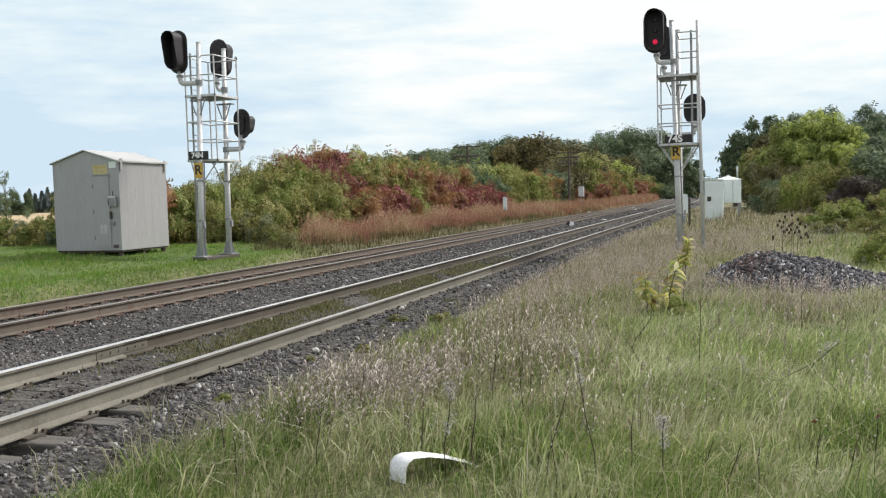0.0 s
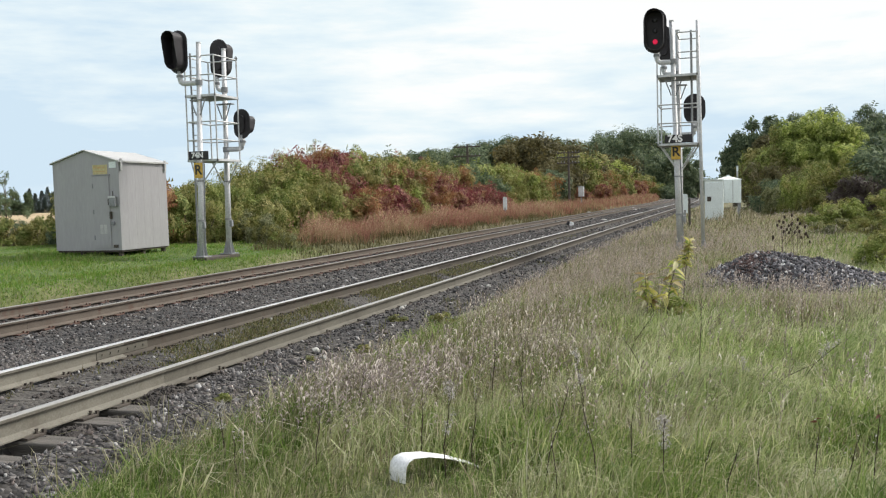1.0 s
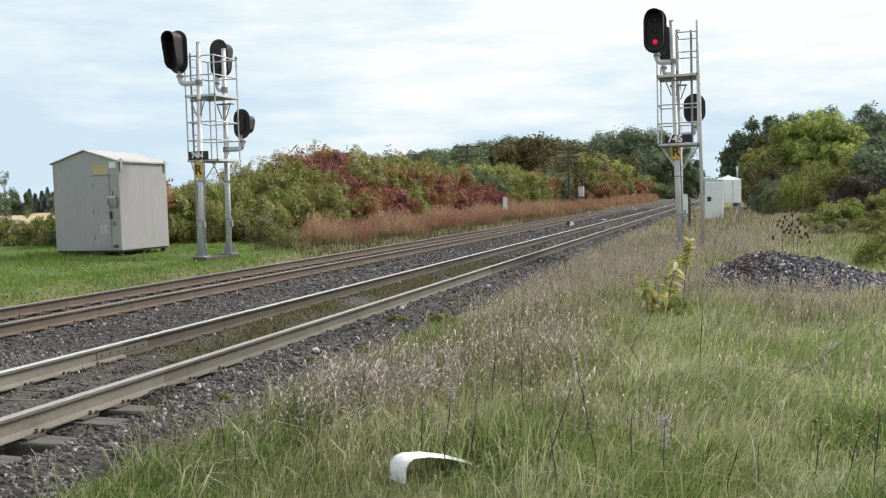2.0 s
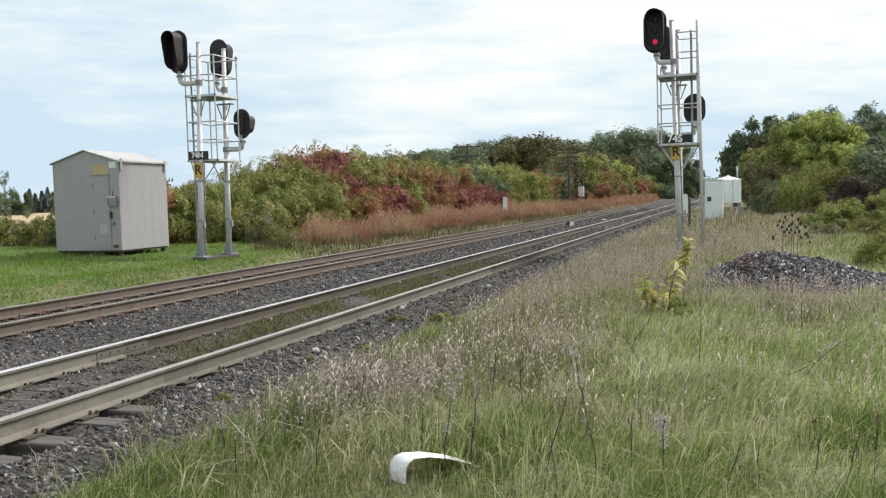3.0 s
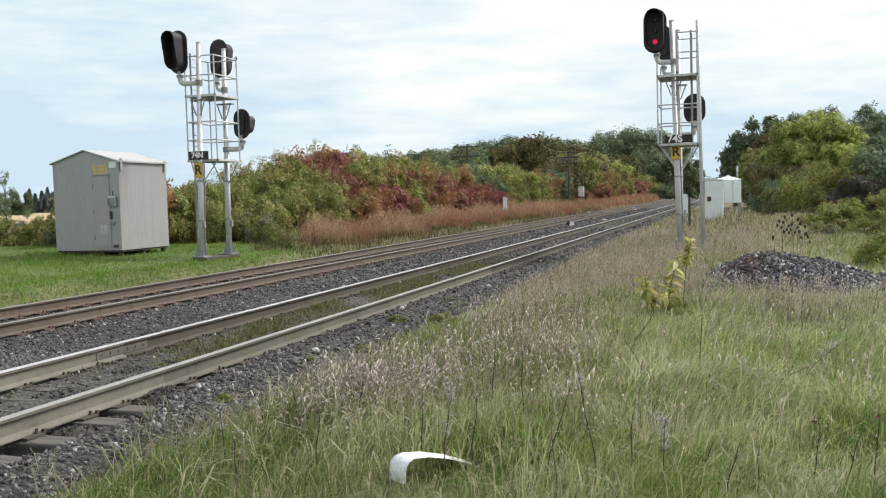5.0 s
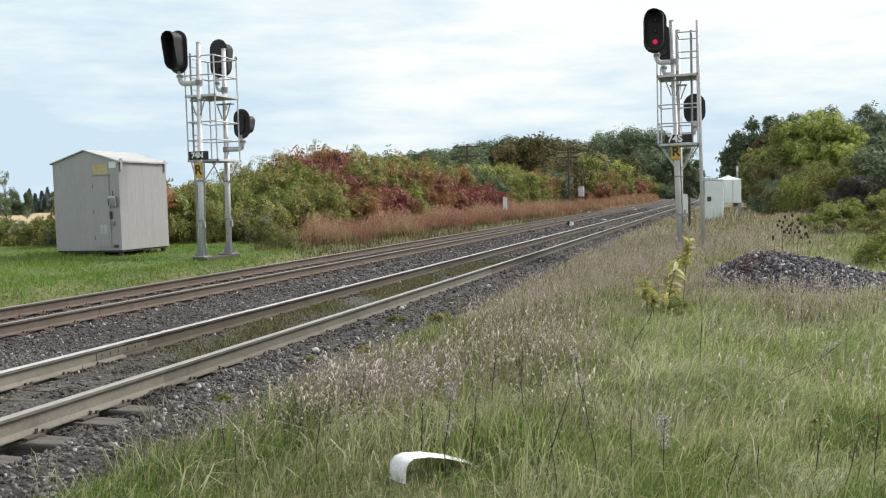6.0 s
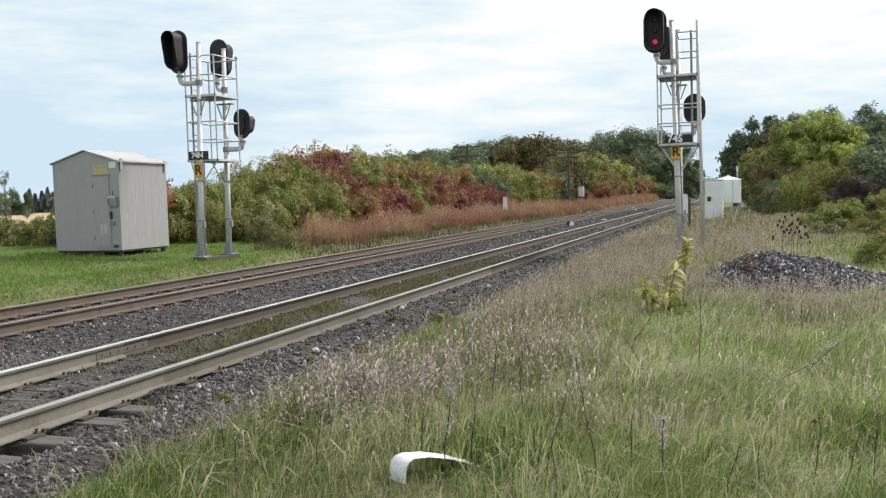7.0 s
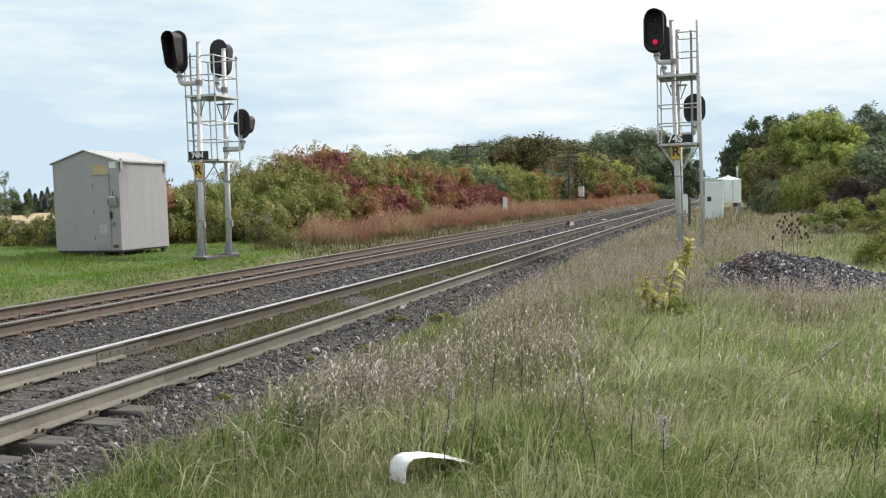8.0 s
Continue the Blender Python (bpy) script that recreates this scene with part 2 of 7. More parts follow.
GRASS_GREEN = plant("green_grass_blades", [(0.085, 0.150, 0.026), (0.140, 0.222, 0.042), (0.205, 0.290, 0.066), (0.300, 0.360, 0.120), (0.46, 0.45, 0.24)], 0.45, 0.6, 0.55,
                    [(0.244, 0.279, 0.118), (0.345, 0.383, 0.177), (0.433, 0.471, 0.235), (0.511, 0.519, 0.318), (0.611, 0.580, 0.436)])
SEED_HAZE = plant("pinkish_tan_seed_haze", [(0.230, 0.192, 0.155), (0.300, 0.250, 0.212), (0.370, 0.315, 0.276), (0.46, 0.40, 0.35)], 0.4)
GRASS_LUSH = plant("dark_lush_grass_blades", [(0.070, 0.128, 0.022), (0.105, 0.178, 0.034), (0.150, 0.232, 0.050), (0.215, 0.290, 0.080), (0.36, 0.38, 0.18)], 0.42, 0.6, 0.8,
                   [(0.110, 0.150, 0.040), (0.160, 0.205, 0.062), (0.225, 0.262, 0.095), (0.32, 0.335, 0.155), (0.46, 0.44, 0.28)])
GRASS_PALE = plant("pale_soft_grass_blades", [(0.155, 0.225, 0.062), (0.225, 0.310, 0.090), (0.300, 0.385, 0.130), (0.390, 0.455, 0.190), (0.52, 0.54, 0.30)], 0.5, 0.6, 0.45,
                   [(0.230, 0.285, 0.115), (0.330, 0.385, 0.170), (0.420, 0.470, 0.225), (0.500, 0.525, 0.300), (0.60, 0.58, 0.42)])
GRASS_DRY = plant("dry_grass_blades", [(0.125, 0.128, 0.055), (0.200, 0.182, 0.100), (0.290, 0.250, 0.165), (0.46, 0.40, 0.29)], 0.42)
SEED_HEAD = plant("dry_pinkish_seed_heads", [(0.130, 0.112, 0.078), (0.200, 0.170, 0.130), (0.270, 0.228, 0.190), (0.37, 0.32, 0.27), (0.62, 0.57, 0.48)], 0.35)
LAWN = plant("short_lawn_blades", [(0.10, 0.215, 0.022), (0.14, 0.27, 0.035), (0.19, 0.30, 0.052), (0.28, 0.32, 0.10)], 0.4, 0.6, 0.6,
             [(0.105, 0.20, 0.028), (0.15, 0.245, 0.042), (0.20, 0.275, 0.062), (0.28, 0.305, 0.11)])
RED_GRASS = plant("reddish_autumn_grass", [(0.224, 0.092, 0.071), (0.307, 0.130, 0.100), (0.378, 0.195, 0.142), (0.260, 0.189, 0.094)], 0.42, 0.7, 0.5,
                  [(0.295, 0.177, 0.112), (0.389, 0.248, 0.159), (0.460, 0.330, 0.212), (0.271, 0.236, 0.112)])
SHADES = {
    "olive": [(0.110, 0.122, 0.030), (0.176, 0.179, 0.047), (0.253, 0.247, 0.076), (0.415, 0.370, 0.154)],
    "mixed": [(0.110, 0.122, 0.030), (0.176, 0.179, 0.047), (0.253, 0.247, 0.076), (0.415, 0.370, 0.154)],
    "green": [(0.087, 0.127, 0.025), (0.140, 0.184, 0.040), (0.204, 0.242, 0.063), (0.326, 0.339, 0.115)],
    "yellow": [(0.205, 0.266, 0.056), (0.326, 0.399, 0.087), (0.454, 0.525, 0.134), (0.602, 0.614, 0.218)],
    "red": [(0.132, 0.041, 0.043), (0.210, 0.062, 0.065), (0.294, 0.118, 0.103), (0.360, 0.240, 0.144)],
    "rust": [(0.216, 0.094, 0.044), (0.297, 0.133, 0.062), (0.365, 0.187, 0.086), (0.297, 0.217, 0.086)],
    "lime": [(0.106, 0.146, 0.029), (0.177, 0.228, 0.045), (0.268, 0.335, 0.074), (0.395, 0.436, 0.146)],
    # dark green raised and greyed: the far woods' distance haze is in this colour
    "dark": [(0.066, 0.096, 0.057), (0.099, 0.138, 0.077), (0.142, 0.189, 0.099), (0.211, 0.251, 0.138)],
    "weed": [(0.103, 0.124, 0.052), (0.161, 0.184, 0.081), (0.230, 0.247, 0.121), (0.380, 0.368, 0.218)],
    "wine": [(0.135, 0.026, 0.036), (0.225, 0.042, 0.058), (0.300, 0.078, 0.085), (0.333, 0.168, 0.113)],
    "blue": [(0.067, 0.105, 0.054), (0.097, 0.136, 0.072), (0.127, 0.171, 0.089), (0.178, 0.223, 0.127)],
    "brown": [(0.060, 0.058, 0.024), (0.095, 0.088, 0.036), (0.135, 0.118, 0.050), (0.18, 0.16, 0.07)],
    "plum": [(0.040, 0.028, 0.030), (0.060, 0.043, 0.042), (0.080, 0.062, 0.052), (0.10, 0.09, 0.055)],
}
LEAF = {key: plant(f"{word}_leaves", SHADES[key], light, 0.7, 0.75, SHADES[other]) for key, word, other, light in (
    ("olive", "olive", "green", 0.35), ("mixed", "olive_and_rust", "red", 0.35), ("green", "green", "olive", 0.35), ("yellow", "yellow_green", "lime", 0.4), ("lime", "fresh_green", "olive", 0.35), ("weed", "grey_green_weed", "olive", 0.4), ("red", "crimson", "rust", 0.35), ("wine", "wine_red", "red", 0.35),
    ("rust", "rust_orange", "olive", 0.35), ("dark", "dark_green", "dark", 0.3), ("blue", "grey_green", "blue", 0.3), ("plum", "purple_brown", "plum", 0.15), ("brown", "brown_green", "brown", 0.3))}
GOLD = plant("yellow_milkweed_leaves", [(0.20, 0.28, 0.07), (0.50, 0.50, 0.14), (0.34, 0.40, 0.09), (0.72, 0.66, 0.27), (0.60, 0.56, 0.16), (0.20, 0.12, 0.06), (0.78, 0.73, 0.45)], 0.5, each=True)
MOSS = plant("low_weeds_and_moss", [(0.075, 0.082, 0.028), (0.125, 0.132, 0.046), (0.17, 0.165, 0.07), (0.20, 0.165, 0.10)], 0.35)
CONIFER = plant("conifer_needles", [(0.040, 0.058, 0.046), (0.058, 0.080, 0.064), (0.078, 0.100, 0.080)], 0.15)

glow, gn, gl, gp = node_mat("lit_red_lens")
gp.inputs["Base Color"].default_value = (0.4, 0.01, 0.03, 1)
gp.inputs["Emission Color"].default_value = (1.0, 0.02, 0.10, 1)
gp.inputs["Emission Strength"].default_value = 0.38


# ---------- mesh helpers ----------
def part(name, bm, material, parent=None, label="", smooth=False):
    me = bpy.data.meshes.new(name)
    bm.to_mesh(me)
    bm.free()
    if smooth:
        me.polygons.foreach_set("use_smooth", [True] * len(me.polygons))
    me.materials.append(material)
    ob = new(name, me)
    if parent:
        ob.parent = parent
    return tagged(ob, label)


def empty(name, x=0.0, y=0.0, z=0.0, rz=0.0):
    ob = new(name)
    ob.matrix_basis = pose(x, y, z, 0, 0, rz)
    return ob


def add_box(bm, lo, hi, bevel=0.0, m=None):
    c = [(a + b) / 2 for a, b in zip(lo, hi)]
    s = [b - a for a, b in zip(lo, hi)]
    t = Matrix.Translation(c) @ Matrix.Diagonal((*s, 1))
    if m is not None:
        t = m @ t
    r = bmesh.ops.create_cube(bm, size=1, matrix=t)
    if bevel:
        vs = set(r["verts"])
        es = [e for e in bm.edges if e.verts[0] in vs and e.verts[1] in vs]
        bmesh.ops.bevel(bm, geom=es, offset=bevel, segments=2, affect="EDGES", profile=0.5)
    return bm


def box(lo, hi, bevel=0.0, m=None):
    return add_box(bmesh.new(), lo, hi, bevel, m)


def add_tube(bm, pts, radii, sides=10, cap=True):
    """A round bar along points, with a radius at each (or one for all)."""
    pts = [Vector(p) for p in pts]
    if not hasattr(radii, "__len__"):
        radii = [radii] * len(pts)
    rings = []
    for i, p in enumerate(pts):
        d = (pts[min(i + 1, len(pts) - 1)] - pts[max(i - 1, 0)]).normalized()
        a = d.cross(Vector((0.31, 0.89, 0.33)) if abs(d.z) > 0.9 else Vector((0, 0, 1))).normalized()
        b = d.cross(a)
        rings.append([bm.verts.new(p + (a * math.cos(k * math.tau / sides) + b * math.sin(k * math.tau / sides)) * radii[i]) for k in range(sides)])
    for r0, r1 in zip(rings, rings[1:]):
        for k in range(sides):
            bm.faces.new((r0[k], r0[(k + 1) % sides], r1[(k + 1) % sides], r1[k]))
    if cap:
        bm.faces.new(rings[0][::-1])
        bm.faces.new(rings[-1])
    return bm


def tube(pts, radii, sides=10):
    return add_tube(bmesh.new(), pts, radii, sides)


def arc(p0, corner, p1, steps=5):
    """A bent run from p0 to p1 round a corner."""
    p0, c, p1 = Vector(p0), Vector(corner), Vector(p1)
    return [tuple((1 - u) ** 2 * p0 + 2 * u * (1 - u) * c + u * u * p1) for u in [i / steps for i in range(steps + 1)]]


def extruded(outline, depth, axis="y"):
    """A closed outline (x, z) given depth along y."""
    bm = bmesh.new()
    lo = [bm.verts.new((x, 0, z)) for x, z in outline]
    hi = [bm.verts.new((x, depth, z)) for x, z in outline]
    bm.faces.new(lo)
    bm.faces.new(hi[::-1])
    k = len(lo)
    for i in range(k):
        bm.faces.new((lo[i], hi[i], hi[(i + 1) % k], lo[(i + 1) % k]))
    bmesh.ops.recalc_face_normals(bm, faces=bm.faces)
    return bm


def bulk(name, verts, faces, material, parent=None, smooth=False):
    """One large mesh from arrays of points and of triangles or quads."""
    me = bpy.data.meshes.new(name)
    faces = np.asarray(faces, dtype=np.int32)
    k = faces.shape[1]
    me.vertices.add(len(verts))
    me.vertices.foreach_set("co", np.asarray(verts, dtype=np.float32).ravel())
    me.loops.add(faces.size)
    me.loops.foreach_set("vertex_index", faces.ravel())
    me.polygons.add(len(faces))
    me.polygons.foreach_set("loop_start", np.arange(0, faces.size, k, dtype=np.int32))
    me.update(calc_edges=True)
    if smooth:
        me.polygons.foreach_set("use_smooth", np.ones(len(faces), dtype=bool))
    me.materials.append(material)
    ob = new(name, me)
    if parent:
        ob.parent = parent
    return ob


def strew(tv, tf, place, rot, size):
    """Many turned and sized copies of one small form, as arrays."""
    n, v = len(place), len(tv)
    pts = np.einsum("nij,vj->nvi", rot, tv) * np.asarray(size).reshape(n, 1, -1) + place[:, None, :]
    f = tf[None] + (np.arange(n) * v)[:, None, None]
    return pts.reshape(-1, 3), f.reshape(-1, tf.shape[1])


def rand_rot(rng, n):
    q = rng.normal(size=(n, 4))
    q /= np.linalg.norm(q, axis=1, keepdims=True)
    w, x, y, z = q.T
    return np.stack([1 - 2 * (y * y + z * z), 2 * (x * y - z * w), 2 * (x * z + y * w), 2 * (x * y + z * w), 1 - 2 * (x * x + z * z), 2 * (y * z - x * w),
                     2 * (x * z - y * w), 2 * (y * z + x * w), 1 - 2 * (x * x + y * y)], 1).reshape(n, 3, 3)


def facing(d, spin):
    """Turns whose x axis goes along d, rolled by spin."""
    d = d / np.linalg.norm(d, axis=1, keepdims=True)
    up = np.where(np.abs(d[:, 2:3]) > 0.95, np.array([[1.0, 0, 0]]), np.array([[0, 0, 1.0]]))
    s = np.cross(up, d)
    s /= np.linalg.norm(s, axis=1, keepdims=True)
    u = np.cross(d, s)
    c, n = np.cos(spin)[:, None], np.sin(spin)[:, None]
    return np.stack([d, s * c + u * n, u * c - s * n], 2)


# ---------- the lie of the land ----------
RAIL_X = (-5.187, -6.694, -9.502, -11.009)


def smooth_step(a, b, v):
    u = np.clip((v - a) / (b - a), 0, 1)
    return u * u * (3 - 2 * u)


def bend(y):
    """How far the line swings to the side in the distance."""
    return -0.00045 * np.clip(y - 105, 0, 200) ** 2


def dip(y):
    """The line rises very slightly into the distance."""
    return 0.0006 * np.clip(y - 25, 0, 100)


def ground_z(x, y):
    x, y = np.asarray(x, float), np.asarray(y, float)
    x = x - bend(y)
    right = -0.20 + 0.005 * np.clip(y - 8, 0, 40)
    bed = -0.62 + 0 * x
    left = 0.05 + 0.15 * smooth_step(-13.2, -16.5, x) + 0.04 * np.sin(x * 0.8) * np.sin(y * 0.5)
    wobble = 0.03 * np.sin(x * 1.3 + 0.7 * y) * np.cos(y * 0.9 - x * 0.4)
    z = bed + (right - bed + wobble) * smooth_step(-4.35, -3.6, x)
    return z + (left - bed) * smooth_step(-12.0, -13.0, x) + dip(y)


def bed_z(x, y):
    """Top of the stone bed: crowned at both tracks, falling at the shoulders."""
    x, y = np.asarray(x, float), np.asarray(y, float)
    x = x - bend(y)
    z = -0.235 - 0.13 * smooth_step(-4.6, -3.7, x) - 0.10 * smooth_step(-11.7, -12.5, x)
    z = z + 0.055 * np.exp(-((x + 8.1) / 0.8) ** 2)
    rough = np.sin(x * 5 + y * 2) * np.sin(y * 4.1 - x) + 0.6 * np.sin(x * 11 - y * 3.3) * np.sin(y * 9.7)
    inside = smooth_step(-6.72, -6.55, x) * smooth_step(-5.12, -5.3, x)      # silt and weeds between the near rails
    z = z + inside * (0.028 + 0.02 * smooth_step(6.5, 9.5, y))
    beyond = smooth_step(-9.1, -9.6, x)
    z = z + 0.018 * beyond * smooth_step(-11.9, -11.4, x)
    z = z + 0.04 * smooth_step(-9.40, -9.15, x) * smooth_step(-8.55, -8.95, x)      # covers the far track's tie ends
    edge = smooth_step(-5.25, -5.1, x) * smooth_step(-4.72, -4.86, x)          # ties lie bare at the near shoulder
    z = z + 0.04 * smooth_step(-4.95, -4.75, x) * smooth_step(-4.25, -4.5, x)
    z = z + edge * (0.05 * smooth_step(7.0, 9.0, y) - 0.26 * smooth_step(6.8, 6.0, y))
    return z + 0.009 * rough + dip(y)


def grid(xs, ys, zf, zoff=0.0):
    gx, gy = np.meshgrid(xs, ys)
    gx = gx + bend(gy) if zoff else gx
    v = np.stack([gx, gy, zf(gx, gy) + zoff], -1).reshape(-1, 3)
    i = np.arange(len(xs) * len(ys)).reshape(len(ys), len(xs))
    f = np.stack([i[:-1, :-1], i[:-1, 1:], i[1:, 1:], i[1:, :-1]], -1).reshape(-1, 4)
    return v, f


def ground():
    xs = np.concatenate([[-3000, -1200, -500, -220, -120, -70], np.arange(-45, -13.5, 1.5), np.arange(-13.4, 5, 0.2), np.arange(5, 30, 1.5), [40, 70, 120, 300, 900, 3000]])
    ys = np.concatenate([[-3000, -800, -200, -60, -20, -6], np.arange(-2, 30, 0.4), np.arange(30, 80, 2), [90, 110, 140, 180, 240, 320, 450, 700, 1200, 3000]])
    v, f = grid(xs, ys, ground_z)
    tagged(bulk("ground", v, f, GROUND, smooth=True), "grassy soil ground beside the railway", "ground", kind="structure")
    xs, ys = np.arange(-12.7, -3.6, 0.1), np.concatenate([np.arange(-60, -3, 3.0), np.arange(-3, 35, 0.15), np.arange(35, 120, 1.5), np.arange(120, 420, 10)])
    v, f = grid(xs, ys, bed_z, 0.006)
    bed = tagged(bulk("ballast_bed", v, f, BALLAST, smooth=True), "grey crushed stone bed under two railway tracks", "ballast", kind="structure")
    v, f = grid(np.array([-900.0, -400, -60, -34]), np.array([18.0, 40, 120, 205, 260, 900]), lambda a, b: ground_z(a, b) + 0.10)
    tagged(bulk("field", v, f, FIELD), "distant ripe tan grain field", "field", kind="structure")
    return bed


bed = ground()


# ---------- railway ----------
RAIL_LOW = [(-0.07, -0.178), (0.07, -0.178), (0.07, -0.167), (0.03, -0.155), (0.011, -0.143), (0.009, -0.09), (0.011, -0.048), (0.033, -0.036), (0.0365, -0.012),
            (-0.0365, -0.012), (-0.033, -0.036), (-0.011, -0.048), (-0.009, -0.09), (-0.011, -0.143), (-0.03, -0.155), (-0.07, -0.167)]
RAIL_TOP = [(0.0365, -0.0118), (0.0345, -0.0065), (0.027, -0.0026), (0.015, -0.0008), (0, 0), (-0.015, -0.0008), (-0.027, -0.0026), (-0.0345, -0.0065), (-0.0365, -0.0118)]


def sweep(outline, x, ys, name, mat, parent):
    k = len(outline)
    v = np.array([[x + px + float(bend(y)), y, pz + float(dip(y))] for y in ys for px, pz in outline])
    f = [[r * k + i, r * k + (i + 1) % k, (r + 1) * k + (i + 1) % k, (r + 1) * k + i] for r in range(len(ys) - 1) for i in range(k)]
    bm = bmesh.new()
    vs = [bm.verts.new(p) for p in v]
    for q in f:
        bm.faces.new([vs[i] for i in q])
    bm.faces.new(vs[:k][::-1])
    bm.faces.new(vs[-k:])
    bmesh.ops.recalc_face_normals(bm, faces=bm.faces)
    return part(name, bm, mat, parent)


def fishplate(x, y, parent, mat, side):
    """A joint bar on one side of the web, with its bolts."""
    z = float(dip(y))
    bm = box((x + side * 0.008, y - 0.45, z - 0.140), (x + side * 0.017, y + 0.45, z - 0.048), 0.005)
    bar = part("joint_bar", bm, mat, parent)
    for dy in (-0.36, -0.22, -0.08, 0.08, 0.22, 0.36):
        b = tube([(x + side * 0.015, y + dy, z - 0.093), (x + side * 0.030, y + dy, z - 0.093)], 0.012, 6)
        part("bolt", b, mat, bar)


def tie_mesh(seed):
    rng = random.Random(seed)
    bm = box((-1.3, -0.11, -0.16), (1.3, 0.11, 0.0), 0.012)
    for v in bm.verts:
        v.co.z += rng.uniform(-0.006, 0.004)
        v.co.x += rng.uniform(-0.03, 0.03)
    # weathered checks along the top
    for _ in range(3):
        y0, x0 = rng.uniform(-0.07, 0.07), rng.uniform(-1.1, 0.2)
        add_box(bm, (x0, y0 - 0.004, -0.01), (x0 + rng.uniform(0.5, 1.0), y0 + 0.004, 0.006), 0.0)
    me = bpy.data.meshes.new("tie")
    bm.to_mesh(me)
    bm.free()
    me.materials.append(TIE_WOOD)
    return me


def shared(name, bm, mat):
    me = bpy.data.meshes.new(name)
    bm.to_mesh(me)
    bm.free()
    me.materials.append(mat)
    return me


def web_steel(x, y, steel):
    """The near track's rails turn from dusty tan to brown along the line."""
    if steel is not RAIL_DUSTY or y < 6:
        return steel
    return RAIL_MID if x == RAIL_X[0] and y < 18 else RAIL_BROWN if y > 8 else steel


def track(xs, joints, steel, label, y_first, seed):
    rng = random.Random(seed)
    top = tagged(empty("railway_track"), label, "railway track", "railway tracks", "structure")
    for x, first in zip(xs, joints):
        cuts = [first - 71.34, first - 11.89, first, first + 11.89, first + 23.78, first + 35.67]
        far = [cuts[-1] + d for d in (0.006, 5, 10, 20, 35, 50, 70, 95, 120, 160, 200, 260, 330)]
        for a, b in list(zip(cuts, cuts[1:])) + [(None, None)]:
            ys = far if a is None else [a + 0.0015, (a + b) / 2, b - 0.0015]
            worn = web_steel(x, ys[0], steel)
            r = sweep(RAIL_LOW, x, ys, "rail", worn, top)
            sweep(RAIL_TOP, x, ys, "rail_head", RAIL_HEAD if x == RAIL_X[1] else RAIL_HEAD_TAN if x == RAIL_X[0] else RAIL_HEAD_DULL, r)
        for j in cuts[2:5]:
            holder = part("joint", tube([(x, j - 0.004, -0.1), (x, j + 0.004, -0.1)], 0.008, 6), IRON, top)
            for s in (-1, 1) if x == RAIL_X[1] else ():
                fishplate(x, j, holder, RAIL_MID if j < 10 else RAIL_BROWN, s)
    iron = IRON if steel is RAIL_DUSTY else RED_RUST
    meshes = [tie_mesh(seed + i) for i in range(5)]
    plate = shared("tie_plate", box((-0.09, -0.12, 0), (0.09, 0.12, 0.02), 0.004), iron)
    spike = add_box(box((-0.008, -0.008, -0.03), (0.008, 0.008, 0.018)), (-0.011, -0.009, 0.010), (0.011, 0.009, 0.018))
    spike = shared("spike", spike, IRON if steel is RAIL_DUSTY else RED_RUST)
    anchor = shared("rail_anchor", add_box(box((-0.085, -0.012, -0.03), (0.085, 0.012, 0.0)), (0.062, -0.014, -0.01), (0.088, 0.014, 0.018)), iron)
    mid = (xs[0] + xs[1]) / 2
    y, i = y_first, 0
    known = [-11.9 + 0.51 * k for k in range(29)] + [2.9, 3.42, 3.93, 4.46, 4.97, 5.47, 6.08, 6.50, 6.99] if steel is RAIL_DUSTY else [y]
    while y < 75:
        if i < len(known):
            y = known[i]
        t = new("tie", meshes[rng.randrange(5)])
        t.matrix_basis = pose(mid + rng.uniform(-0.05, 0.05) + float(bend(y)), y, -0.2 + float(dip(y)) + rng.uniform(-0.004, 0.004), rng.uniform(-1, 1), 0, rng.uniform(-1.5, 1.5) + (180 if i % 2 else 0))
        t.parent = top
        inv = t.matrix_basis.inverted()
        if y < 42:
            for x in xs:
                p = new("tie_plate", plate)
                p.parent, p.matrix_basis = t, inv @ pose(x + float(bend(y)), y, -0.1985 + float(dip(y)), 0, 0, 90)
                for s in (-1, 1):
                    q = new("spike", spike)
                    q.parent, q.matrix_basis = t, inv @ pose(x + s * 0.078 + float(bend(y)), y + s * 0.05, -0.178 + float(dip(y)) + rng.uniform(0, 0.02), 0, 0, rng.uniform(-8, 8))
                q = new("rail_anchor", anchor)
                q.parent, q.matrix_basis = t, inv @ pose(x + float(bend(y)), y + 0.13, -0.178 + float(dip(y)), 0, 0, 0)
        y += rng.uniform(0.49, 0.55)
        i += 1
    return top


near_track = track(RAIL_X[:2], (7.25, 8.60), RAIL_DUSTY, "jointed railway track with dusty grey-tan rails", -11.9, 5)
far_track = track(RAIL_X[2:], (10.2, 5.1), RAIL_RUSTY, "railway track with rusty brown rails", -12.0, 17)


# ---------- signals ----------
def stadium(w, h, steps=10):
    r = w / 2
    pts = [(r * math.cos(a), h / 2 - r + r * math.sin(a)) for a in [math.pi * i / steps for i in range(steps + 1)]]
    return pts + [(r * math.cos(a), -h / 2 + r + r * math.sin(a)) for a in [math.pi + math.pi * i / steps for i in range(steps + 1)]]


